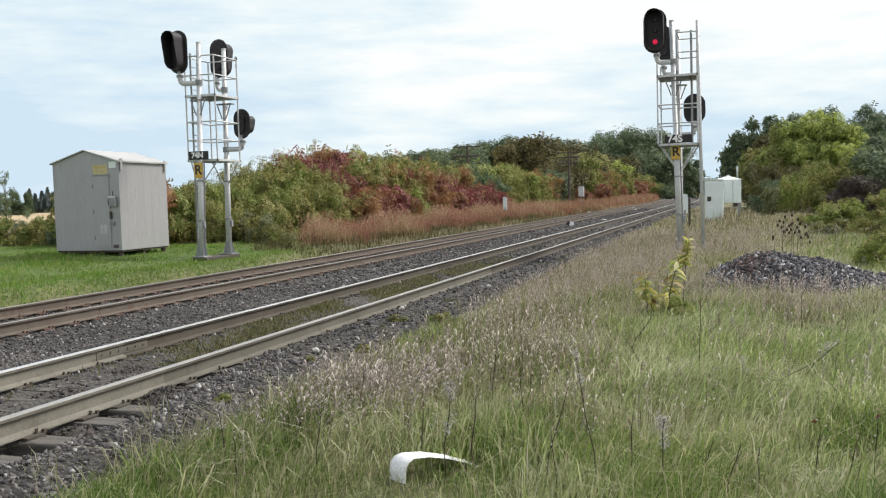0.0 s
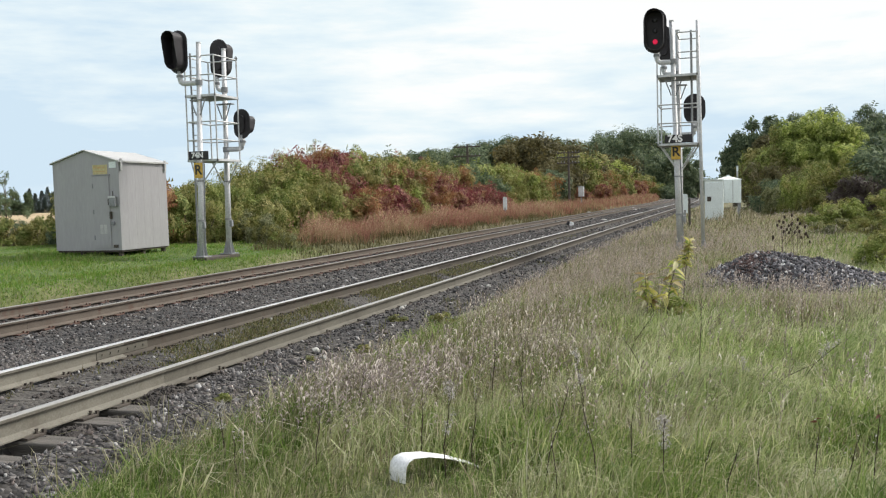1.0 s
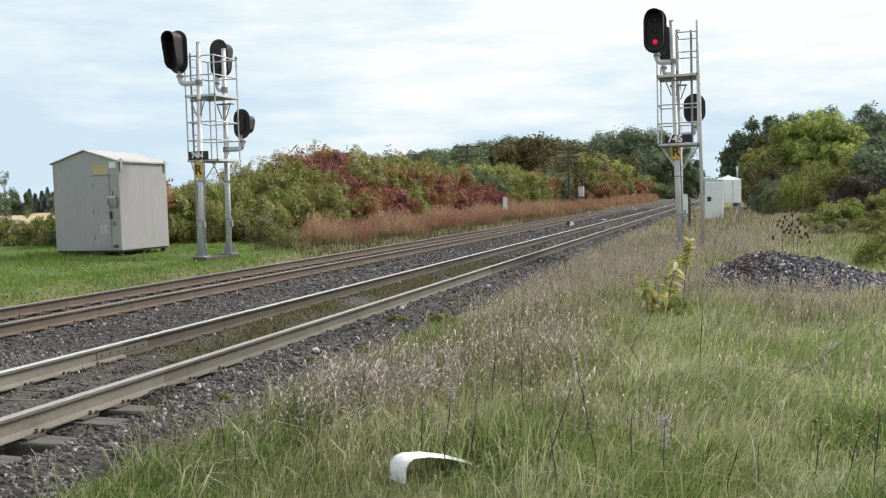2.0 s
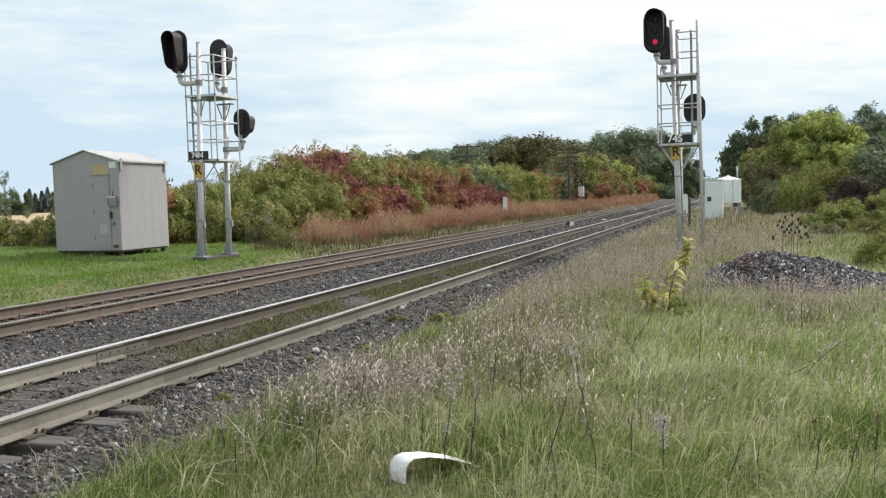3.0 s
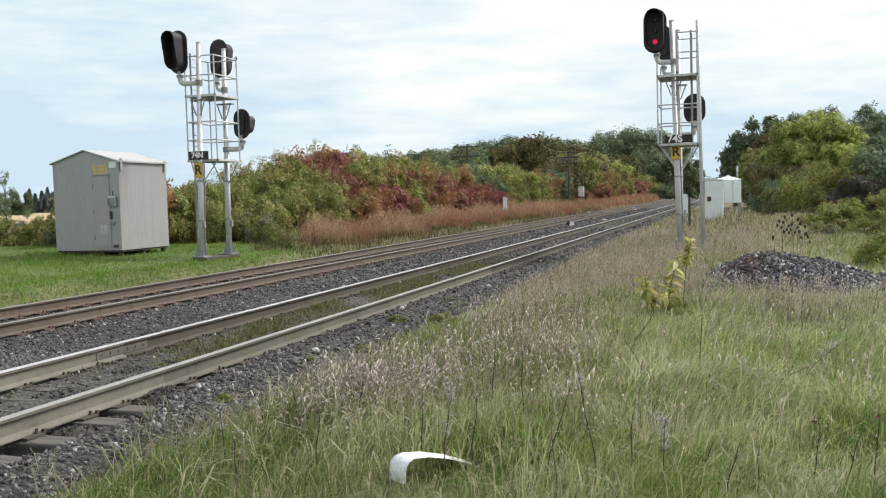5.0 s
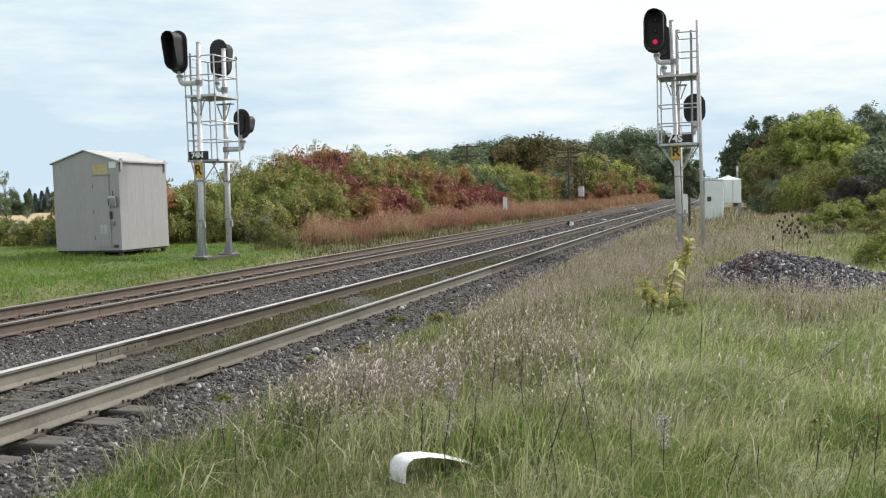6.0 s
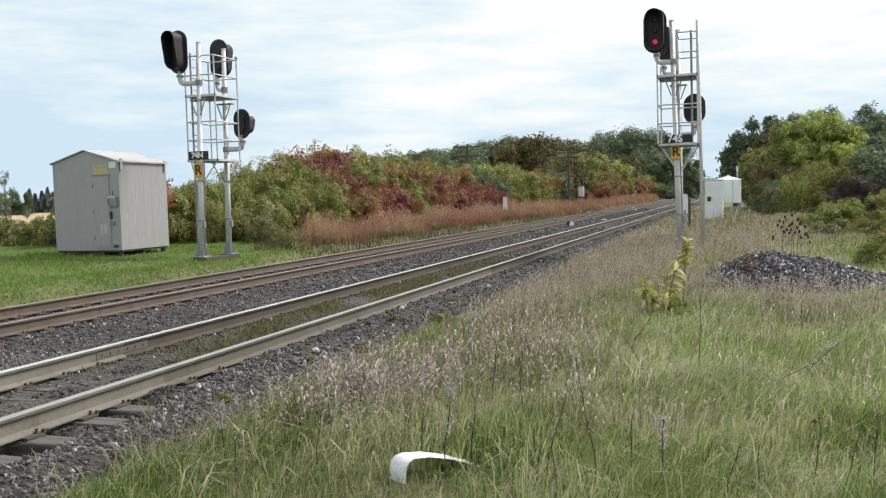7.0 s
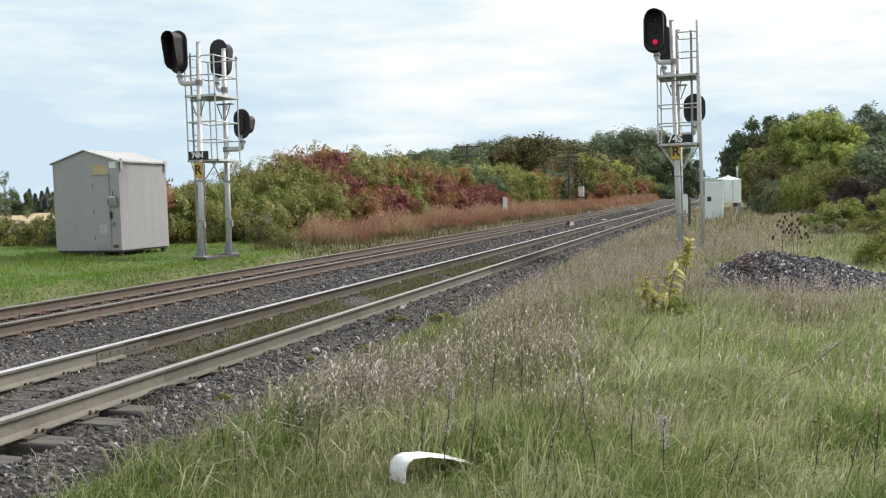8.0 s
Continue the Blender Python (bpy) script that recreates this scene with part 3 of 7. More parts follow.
def signal_head(parent, x, y, z, w, h, turn, lamps, lit=None, hood=0.42, vh=0.86, vw=0.70):
    """A black oval background with one deep visor round all its lenses. It faces -y, or +y when turned."""
    plate = extruded(stadium(w, h), 0.04)
    bmesh.ops.bevel(plate, geom=[e for e in plate.edges if abs(e.verts[0].co.y - e.verts[1].co.y) < 1e-6], offset=0.012, segments=2, affect="EDGES")
    head = part("signal_head", plate, BLACK, parent, "black oval signal head with a deep visor")
    head.matrix_basis = pose(x, y, z, 0, 0, 180 if turn else 0)
    # visor: an open shell, longest at the top
    bm = bmesh.new()
    o, i = stadium(w * vw, h * vh), stadium(w * (vw - 0.06), h * (vh - 0.03))
    k = len(o)
    depth = [-(hood * (0.62 + 0.38 * min(max((pz + h * 0.42) / (h * 0.5), 0), 1))) for _, pz in o]
    of, ob_ = [bm.verts.new((a, d, b)) for (a, b), d in zip(o, depth)], [bm.verts.new((a, 0.004, b)) for a, b in o]
    nf, nb = [bm.verts.new((a, d, b)) for (a, b), d in zip(i, depth)], [bm.verts.new((a, 0.004, b)) for a, b in i]
    for a, b in ((of, ob_), (nb, nf), (nf, of), (ob_, nb)):
        for j in range(k):
            bm.faces.new((a[j], a[(j + 1) % k], b[(j + 1) % k], b[j]))
    bmesh.ops.recalc_face_normals(bm, faces=bm.faces)
    part("visor", bm, BLACK, head)
    body = extruded(stadium(w * 0.42, h * 0.6), 0.09)
    part("lamp_housing", body, BLACK, head).matrix_basis = pose(0, 0.048, 0)
    for s, dz in enumerate(lamps):
        bm = bmesh.new()
        bmesh.ops.create_uvsphere(bm, u_segments=16, v_segments=8, radius=0.068, matrix=Matrix.Diagonal((1, 0.3, 1, 1)))
        lens = part("lens", bm, glow if s == lit else LENS, head, "glowing red lens" if s == lit else "", True)
        lens.matrix_basis = pose(0, -0.002, dz)
    return head


def elbow(parent, p, side, z0, x1, z1, y1=0.0, r=0.07):
    """A bent pipe bracket from a pole out to a head's foot."""
    px, py = p
    pts = [(px, py, z0), (px + side * 0.12, py + y1 * 0.3, z0)] + arc((x1 - side * 0.16, py + y1 * 0.8, z0), (x1, py + y1, z0), (x1, py + y1, z0 + 0.16)) + [(x1, py + y1, z1)]
    bk = part("bracket_pipe", tube(pts, r, 12), GALV, parent, "", True)
    part("collar", tube([(x1, py + y1, z0 + 0.17), (x1, py + y1, z0 + 0.23)], r * 1.35, 12), GALV_DULL, bk)
    part("clamp", tube([(px, py, z0 - 0.07), (px, py, z0 + 0.07)], 0.093, 14), GALV_DULL, bk)


def lettering(words, size, mat, parent, x, y, z):
    cu = bpy.data.curves.new("lettering", "FONT")
    cu.body, cu.size, cu.extrude, cu.align_x, cu.align_y, cu.offset = words, size, 0.002, "CENTER", "CENTER", 0.008
    tmp = new("lettering_curve", cu)
    me = bpy.data.meshes.new_from_object(tmp)
    bpy.data.objects.remove(tmp)
    me.materials.clear()
    me.materials.append(mat)
    ob = new("lettering", me)
    ob.parent = parent
    ob.matrix_basis = pose(x, y, z, 90, 0, 0)
    return tagged(ob, words)


def mast(label, pa, pb, za, tops, cage, decks, rails, code, code_at, badge_at, climb, open_to=None, tilt=(0.0, 0.0), nudge=0.0):
    """Two round poles with two ladder-cage decks between them."""
    top = tagged(empty("railway_signal", pa[0], pa[1], za), label, "railway signal", "railway signals")
    ox, oy = pa
    pb = (pb[0] - ox, pb[1] - oy)
    x0, x1, y0, y1 = cage[0] - ox, cage[1] - ox, cage[2] - oy, cage[3] - oy
    dz = [d - za for d in decks]
    for (px, py), h, k in (((0, 0), tops[0] - za, tilt[0]), (pb, tops[1] - za, tilt[1])):
        q = k * h
        pole = part("pole", tube([(px, py, 0.0), (px + q * 0.48, py, h * 0.48), (px + q * 0.481, py, h * 0.481), (px + q, py, h)], [0.078, 0.076, 0.068, 0.063], 16), GALV, top, "", True)
        part("cap", tube([(px + q, py, h - 0.03), (px + q, py, h + 0.025)], [0.067, 0.065], 16), GALV, pole)
        bs = part("base_plate", box((px - 0.19, py - 0.19, 0.0), (px + 0.19, py + 0.19, 0.03), 0.006), GALV_DULL, top)
        for a in range(4):
            f = extruded([(0.065, 0.03), (0.17, 0.03), (0.16, 0.06), (0.08, 0.40), (0.065, 0.40)], 0.02)
            part("gusset", f, GALV_DULL, bs).matrix_basis = pose(px, py, 0, 0, 0, 90 * a + 45)
        part("strap", tube([(px + k, py, 0.95), (px + k, py, 1.0)], 0.090, 14), GALV_DULL, pole)
        part("strap", tube([(px + 2 * k, py, 2.0), (px + 2 * k, py, 2.04)], 0.089, 14), GALV_DULL, pole)
        part("junction_box", box((px + 0.07, py - 0.05, 0.76), (px + 0.15, py + 0.04, 0.94), 0.01), GALV_DULL, pole)
    part("footing", box((-0.21, -0.22, -0.3), (pb[0] + 0.21, pb[1] + 0.22, -0.004), 0.02), IRON, top, "dark timber footing in the grass")
    for z in dz:
        deck = part("deck", box((x0, y0, z - 0.03), (x1, y1, z), 0.004), GALV_DULL, top)
        for a, b in (((x0, y0), (x1, y0)), ((x1, y0), (x1, y1)), ((x1, y1), (x0, y1)), ((x0, y1), (x0, y0))):
            lo = (min(a[0], b[0]) - 0.02, min(a[1], b[1]) - 0.02, z - 0.05)
            hi = (max(a[0], b[0]) + 0.02, max(a[1], b[1]) + 0.02, z + 0.012)
            part("deck_edge", box(lo, hi, 0.004), GALV, deck)
    top_z = max(rails) - za
    xu = x0 if open_to is None else open_to - ox
    for cx, cy in ((x0, y0), (x1, y0), (x1, y1), (x0, y1)):
        up = top_z if cx == x1 or open_to is None else dz[0] + 0.35
        part("post", tube([(cx, cy, dz[1] - 0.05), (cx, cy, up)], 0.021, 8), GALV, top)
    for rz in rails:
        z = rz - za
        loop = bmesh.new()
        xs = xu if z > dz[0] else x0
        for a, b in (((xs, y0), (x1, y0)), ((x1, y0), (x1, y1)), ((x1, y1), (xs, y1)), ((xs, y1), (xs, y0))):
            add_tube(loop, [(a[0], a[1], z), (b[0], b[1], z)], 0.018, 8)
        part("guard_rail", loop, GALV, top)
    # struts under both decks
    for (px, py), k in (((0, 0), tilt[0]), (pb, tilt[1])):
        z = dz[0] - 0.12
        px += k * z
        part("bracket_arm", box((px - 0.24, py - 0.09, z - 0.03), (px + 0.24, py + 0.09, z), 0.004), GALV_DULL, top)
        for s in (-1, 1):
            part("strut", tube([(px + s * 0.06, py - 0.07, z - 0.42), (px + s * 0.21, py - 0.07, z - 0.02)], 0.017, 6), GALV_DULL, top)
    for z, drop in ((dz[1] - 0.05, 0.62),):
        for px, py, cx, cy in ((0, 0, x0 + 0.05, y0 + 0.05), (0, 0, x1 - 0.05, y0 + 0.05), (*pb, x1 - 0.05, y1 - 0.05), (*pb, x0 + 0.05, y1 - 0.05)):
            part("strut", tube([(px * 0.85 + cx * 0.15, py * 0.85 + cy * 0.15, z - drop), (cx, cy, z)], 0.019, 6), GALV, top)
    # ladder on the outer side
    lx, z = climb[0] - ox, climb[1] - za
    lad = part("ladder", tube([(lx, 0.12, z), (lx, 0.12, top_z + 0.1)], 0.026, 8), GALV_DULL, top)
    part("ladder_rail", tube([(lx, 0.47, z), (lx, 0.47, top_z + 0.05)], 0.022, 8), GALV_DULL, lad)
    z += 0.25
    while z < top_z + 0.1:
        part("rung", tube([(lx, 0.12, z), (lx, 0.47, z)], 0.011, 6), GALV_DULL, lad)
        z += 0.3
    cx, cz, w = code_at[0] - ox, code_at[1] - za, code_at[2]
    py = min(y0, -0.085) - 0.035
    sign = part("code_plate", box((cx - w / 2, py, cz - 0.11), (cx + w / 2, py + 0.015, cz + 0.11), 0.003), BLACK, top, "black plate with white signal code")
    lettering(code, 0.20 if w < 0.65 else 0.27, LETTER_WHITE, sign, cx + nudge, py - 0.003, cz)
    bx, bz = badge_at[0] - ox, badge_at[1] - za
    sign = part("badge_plate", box((bx - 0.125, -0.125, bz - 0.20), (bx + 0.125, -0.11, bz + 0.20), 0.003), YELLOW, top, "yellow plate with a black letter")
    lettering("R", 0.36, LETTER_BLACK, sign, bx, -0.128, bz)
    # small lamp fittings and a cable conduit
    part("conduit", tube([(0.094, 0.03, 0.1), (0.094 + tilt[0] * dz[1], 0.03, dz[1] - 0.1)], 0.016, 6), GALV_DULL, top)
    part("bell_fitting", tube([(x1, y1, top_z), (x1, y1, top_z + 0.06), (x1, y1, top_z + 0.10)], [0.03, 0.045, 0.02], 8), GALV_DULL, top)
    return top, ox, oy, za, pb


def left_signal():
    top, ox, oy, za, pb = mast("galvanised double signal mast with three black heads on mown grass", (-13.62, 20.95), (-13.55, 22.2), 0.12,
                               (5.75, 5.76), (-13.90, -13.02, 20.95, 22.08), (4.40, 2.70), (5.42, 4.92, 3.70, 3.22), "74N", (-13.52, 2.81, 0.60), (-13.54, 2.42), (-13.80, 0.12), None, (0.030, 0.014), -0.03)
    signal_head(top, -0.43, -0.05, 5.55 - za, 0.55, 1.14, False, (0.3, 0.0, -0.3), None, 0.46)
    elbow(top, (0.138, 0), -1, 4.72 - za, -0.43, 5.05 - za)
    signal_head(top, pb[0] - 0.12, pb[1] + 0.10, 5.54 - za, 0.55, 1.06, True, (0.28, 0.0, -0.28))
    elbow(top, (pb[0] + 0.064, pb[1]), -1, 4.66 - za, pb[0] - 0.22, 5.05 - za, 0.10, 0.055)
    signal_head(top, pb[0] + 0.56, pb[1] + 0.02, 3.70 - za, 0.50, 0.82, True, (0.13, -0.13), None, 0.46, 0.62, 0.60)
    elbow(top, (pb[0] + 0.04, pb[1]), 1, 3.02 - za, pb[0] + 0.54, 3.4 - za, 0.04)


def right_signal():
    top, ox, oy, za, pb = mast("galvanised double signal mast showing red, standing in dry grass", (-1.57, 25.8), (-1.615, 27.0), -0.1,
                               (6.14, 6.07), (-2.1, -1.05, 25.55, 26.75), (4.66, 2.80), (5.78, 5.25, 3.86, 3.36), "74S", (-1.56, 2.93, 0.72), (-1.64, 2.58), (-1.22, 2.80), -1.58, (-0.024, -0.003), -0.09)
    signal_head(top, -0.58, -0.12, 5.89 - za, 0.62, 1.20, False, (0.29, 0.0, -0.29), 2, 0.42, 0.9, 0.80)
    elbow(top, (-0.12, 0), -1, 5.04 - za, -0.55, 5.42 - za)
    signal_head(top, pb[0] - 0.42, pb[1] + 0.05, 5.72 - za, 0.55, 1.05, True, (0.28, 0.0, -0.28))
    elbow(top, (pb[0] - 0.08, pb[1]), -1, 4.86 - za, pb[0] - 0.42, 5.25 - za, 0.06)
    signal_head(top, pb[0] + 0.42, pb[1] + 0.05, 3.84 - za, 0.60, 0.86, True, (0.13, -0.13), None, 0.42, 0.60, 0.56)
    elbow(top, (pb[0] - 0.05, pb[1]), 1, 3.12 - za, pb[0] + 0.42, 3.5 - za, 0.05)


left_signal()
right_signal()


def steel_pole():
    t = tagged(empty("steel_pole", -0.95, 25.75, -0.1), "slender grey galvanised steel pole in dry grass", "pole")
    part("shaft", tube([(0, 0, 0), (-0.045, 0, 3.0), (-0.09, 0, 6.2)], [0.05, 0.048, 0.045], 12), GALV, t, "", True)
    part("base_collar", tube([(0, 0, -0.05), (0, 0, 0.25)], 0.065, 12), GALV_DULL, t)


steel_pole()


# ---------- equipment shed ----------
def shed():
    x0, x1, y0, y1, z0, z1, zr = -17.98, -15.84, 20.56, 22.69, 0.35, 2.76, 3.08
    xm = (x0 + x1) / 2
    t = tagged(empty("equipment_shed", xm, (y0 + y1) / 2, 0.2), "silver-grey aluminium equipment shed with shallow gable roof on short feet", "shed")
    P = pose(-xm, -(y0 + y1) / 2, -0.2)

    def put(name, bm, mat, label="", parent=None, smooth=False):
        bmesh.ops.transform(bm, matrix=P, verts=bm.verts)
        return part(name, bm, mat, parent or t, label, smooth)

    # gable walls and side walls, built of joined sheets
    for name, ya, yb in (("front_wall", y0, y0 + 0.05), ("back_wall", y1 - 0.05, y1)):
        bm = extruded([(x0, z0), (x1, z0), (x1, z1), (xm, zr), (x0, z1)], yb - ya)
        bmesh.ops.translate(bm, vec=(0, ya, 0), verts=bm.verts)
        put(name, bm, ALUMINIUM)
    for name, xa in (("side_wall", x0), ("side_wall", x1 - 0.05)):
        w = put(name, box((xa, y0 + 0.05, z0), (xa + 0.05, y1 - 0.05, z1)), ALUMINIUM)
        for k in range(1, 6):
            ys = y0 + (y1 - y0) * k / 6
            xo = xa - 0.004 if xa == x0 else xa + 0.05
            put("sheet_lap", box((xo if xa == x1 - 0.05 else xo + 0.0025, ys - 0.02, z0 + 0.02), (xo + (0.0015 if xa == x1 - 0.05 else 0.004), ys + 0.02, z1 - 0.05)), ALUMINIUM, "", w)
    for k in (-17.62, -17.26, -16.98):
        put("sheet_lap", box((k - 0.018, y0 - 0.0015, z0 + 0.02), (k + 0.018, y0, z1 - 0.02)), ALUMINIUM)
    for cx in (x0, x1):
        s = -1 if cx == x0 else 1
        put("corner_trim", box((cx - 0.045 if s > 0 else cx - 0.006, y0 - 0.006, z0), (cx + 0.006 if s > 0 else cx + 0.045, y0 + 0.045, z1 - 0.04), 0.003), ALUMINIUM)
    # two roof slopes with a folded rim
    for s in (-1, 1):
        xe = xm + s * (x1 - xm + 0.06)
        ze = z1 - 0.012
        bm = bmesh.new()
        prof = [(xm, zr + 0.012), (xe, ze + 0.012), (xe, ze - 0.03), (xe - s * 0.02, ze - 0.03), (xe - s * 0.02, ze - 0.012), (xm, zr - 0.012)]
        bm = extruded(prof, y1 - y0 + 0.12)
        bmesh.ops.translate(bm, vec=(0, y0 - 0.06, 0), verts=bm.verts)
        put("roof_slope", bm, ROOFING)
    for cx in (x0 - 0.05, x1 + 0.02):
        for cy in (y0 + 0.04, y1 - 0.12):
            put("lifting_bracket", box((cx, cy, z1 - 0.26), (cx + 0.03, cy + 0.08, z1 + 0.06), 0.008), ROOFING)
    door = put("door", box((-16.66, y0 - 0.03, 0.42), (-16.15, y0, 2.36), 0.006), ALUMINIUM, "flush aluminium door")
    put("door_head", box((-16.70, y0 - 0.04, 2.365), (-16.12, y0, 2.40), 0.004), GALV_DULL)
    put("kick_panel", box((-16.62, y0 - 0.036, 0.46), (-16.20, y0 - 0.03, 0.72), 0.002), ALUMINIUM, "", door)
    for hx in (0.7, 1.4, 2.1):
        put("hinge", tube([(-16.67, y0 - 0.035, hx - 0.06), (-16.67, y0 - 0.035, hx + 0.06)], 0.014, 8), GALV_DULL, "", door)
    for sx in (-16.43, -16.31):
        put("notice", box((sx - 0.05, y0 - 0.034, 0.80), (sx + 0.05, y0 - 0.031, 1.05)), ROOFING, "faded pale notice", door)
    put("door_latch", box((-16.15, y0 - 0.06, 1.20), (-16.09, y0, 1.40), 0.01), IRON, "dark latch", door)
    put("padlock_hasp", box((-16.12, y0 - 0.06, 1.04), (-16.01, y0, 1.13), 0.01), GALV_DULL, "", door)
    bx = put("lock_box", box((-16.11, y0 - 0.12, 1.54), (-15.91, y0 - 0.006, 1.80), 0.012), GALV_DULL, "grey metal box beside the door")
    put("lid", box((-16.12, y0 - 0.13, 1.77), (-15.90, y0 - 0.12, 1.815), 0.003), GALV, "", bx)
    put("hook", tube([(-16.02, y0 - 0.04, 1.8), (-16.02, y0 - 0.04, 1.95)], 0.012, 6), IRON, "", bx)
    put("side_clip", box((-16.16, y0 - 0.09, 1.58), (-16.11, y0 - 0.01, 1.74), 0.006), IRON, "", bx)
    sign = put("sign_plate", box((-16.66, y0 - 0.012, 2.41), (-16.19, y0 - 0.006, 2.67), 0.002), PALE_YELLOW, "faded yellow sign plate with orange marks")
    for a, b, c_, d in ((-16.63, -16.54, 2.58, 2.63), (-16.51, -16.40, 2.57, 2.62), (-16.36, -16.28, 2.58, 2.61)):
        put("mark", box((a, y0 - 0.016, c_), (b, y0 - 0.012, d), 0.001), ORANGE, "", sign)
    put("mark", box((-16.60, y0 - 0.016, 2.48), (-16.26, y0 - 0.012, 2.50)), ORANGE, "", sign)
    put("white_plate", box((-16.13, y0 - 0.012, 2.57), (-15.91, y0 - 0.006, 2.74), 0.002), WHITE, "blank white plate")
    put("vent", box((-16.08, y0 - 0.03, 0.42), (-15.94, y0 - 0.007, 0.50), 0.005), IRON, "small dark vent")
    put("floor_frame", box((x0 + 0.03, y0 + 0.03, z0 - 0.05), (x1 - 0.03, y1 - 0.03, z0 + 0.002)), IRON)
    # short feet, coloured dark to stand in for the shade under the floor
    for fx in (x0 + 0.15, xm - 0.3, x1 - 0.12):
        for fy in (y0 + 0.12, (y0 + y1) / 2, y1 - 0.12):
            put("foot", box((fx - 0.05, fy - 0.05, 0.1), (fx + 0.05, fy + 0.05, z0 - 0.02), 0.006), IRON)


shed()


# ---------- line-side cabinets, posts, poles ----------
def cabinet():
    t = tagged(empty("relay_cabinet", -1.14, 44.8, -0.12), "tall white metal line-side relay cabinet in dry weeds", "cabinet")
    part("body", box((-0.42, -0.35, 0.05), (0.42, 0.35, 2.08), 0.02), WHITE, t)
    part("door", box((-0.36, -0.375, 0.15), (0.36, -0.352, 1.98), 0.008), WHITE, t)
    part("plinth", box((-0.45, -0.38, -0.15), (0.45, 0.38, 0.05), 0.01), GALV_DULL, t)
    part("vent", box((-0.30, -0.395, 1.10), (-0.12, -0.377, 1.32), 0.01), IRON, t, "dark vent plate")
    part("roof_lip", box((-0.46, -0.40, 2.08), (0.46, 0.39, 2.12), 0.01), WHITE, t)


def bungalow():
    t = tagged(empty("signal_bungalow", -0.52, 46.4, -0.12), "white metal signal bungalow raised on piers with a low hipped cap", "equipment hut")
    part("body", box((-0.62, -0.7, 0.98), (0.60, 0.9, 2.10), 0.02), WHITE, t)
    for k in (-0.2, 0.22):
        part("panel_seam", box((k - 0.012, -0.706, 1.02), (k + 0.012, -0.70, 2.05)), GALV_DULL, t)
    bm = bmesh.new()
    base = [bm.verts.new(p) for p in ((-0.64, -0.72, 2.10), (0.64, -0.72, 2.10), (0.64, 0.92, 2.10), (-0.64, 0.92, 2.10))]
    ridge = [bm.verts.new(p) for p in ((-0.15, 0.0, 2.26), (0.1, 0.0, 2.26), (0.1, 0.2, 2.26), (-0.15, 0.2, 2.26))]
    bm.faces.new(base[::-1])
    bm.faces.new(ridge)
    for i in range(4):
        bm.faces.new((base[i], base[(i + 1) % 4], ridge[(i + 1) % 4], ridge[i]))
    part("roof", bm, WHITE, t)
    part("vent_cap", tube([(0, 0.1, 2.25), (0, 0.1, 2.33)], 0.07, 10), WHITE, t)
    part("lower_box", box((0.2, -0.6, 0.80), (0.58, -0.2, 0.98), 0.01), IRON, t, "dark box under the floor")
    for x in (-0.5, 0.5):
        for y in (-0.55, 0.75):
            part("pier", box((x - 0.07, y - 0.07, -0.2), (x + 0.07, y + 0.07, 0.98), 0.01), GALV_DULL, t)


def marker_post(x, y, z, h, w, label, mat=WHITE):
    t = tagged(empty("marker_post", x, y, z), label, "marker post", "line-side marker posts")
    part("post", box((-0.04, -0.03, -0.2), (0.04, 0.03, h * 0.5), 0.006), GALV_DULL, t)
    part("blade", extruded([(-w / 2, h * 0.4), (w / 2, h * 0.4), (w / 2, h - 0.04), (w / 2 - 0.06, h), (-w / 2 + 0.06, h), (-w / 2, h - 0.04)], 0.04), mat, t)
    return t


def utility_pole(x, y, h, arms, label):
    t = tagged(empty("utility_pole", x, y, 0.1), label, "utility pole", "old pole line")
    part("shaft", tube([(0, 0, -0.3), (0, 0, h * 0.5), (0, 0, h)], [0.16, 0.13, 0.10], 10), POLE_WOOD, t)
    for z in arms:
        a = part("crossarm", box((-1.3, -0.16, z - 0.06), (1.3, -0.05, z + 0.06), 0.01), POLE_WOOD, t)
        for k in (-1.15, -0.8, -0.45, 0.45, 0.8, 1.15):
            part("insulator", tube([(k, -0.1, z + 0.05), (k, -0.1, z + 0.13), (k, -0.1, z + 0.2)], [0.02, 0.045, 0.03], 8), GALV_DULL, a)
    part("brace", tube([(-0.6, -0.1, arms[0] - 0.05), (0, -0.1, arms[0] - 0.65)], 0.025, 6), POLE_WOOD, t)
    part("brace", tube([(0.6, -0.1, arms[0] - 0.05), (0, -0.1, arms[0] - 0.65)], 0.025, 6), POLE_WOOD, t)


cabinet()
bungalow()
marker_post(-14.0, 55.5, 0.1, 1.34, 0.25, "white line-side marker post in red autumn grass")
marker_post(-2.3, 41.5, -0.05, 1.42, 0.24, "white line-side marker post in dry grass")
t = tagged(empty("wooden_post", -1.95, 38.5, 0.0), "short dark wooden post in dry grass", "post")
part("post", tube([(0, 0, -0.2), (0, 0, 1.2)], [0.05, 0.045], 8), POLE_WOOD, t)
part("cap", tube([(0, 0, 1.195), (0, 0, 1.22)], 0.052, 8), GALV_DULL, t)
t = tagged(empty("line_post", -0.1, 52.8, 0.0), "thin pale metal post beside the white hut", "post")
part("shaft", tube([(0, 0, -0.2), (0, 0, 2.8)], 0.05, 8), GALV, t)
part("band", tube([(0, 0, 2.5), (0, 0, 2.75)], 0.056, 8), WHITE, t)
t = tagged(empty("signal_case", -15.0, 90.6, 0.1), "grey metal line-side case on a post among autumn shrubs", "cabinet")
part("body", box((-0.26, -0.22, 1.1), (0.26, 0.22, 2.1), 0.02), GALV, t)
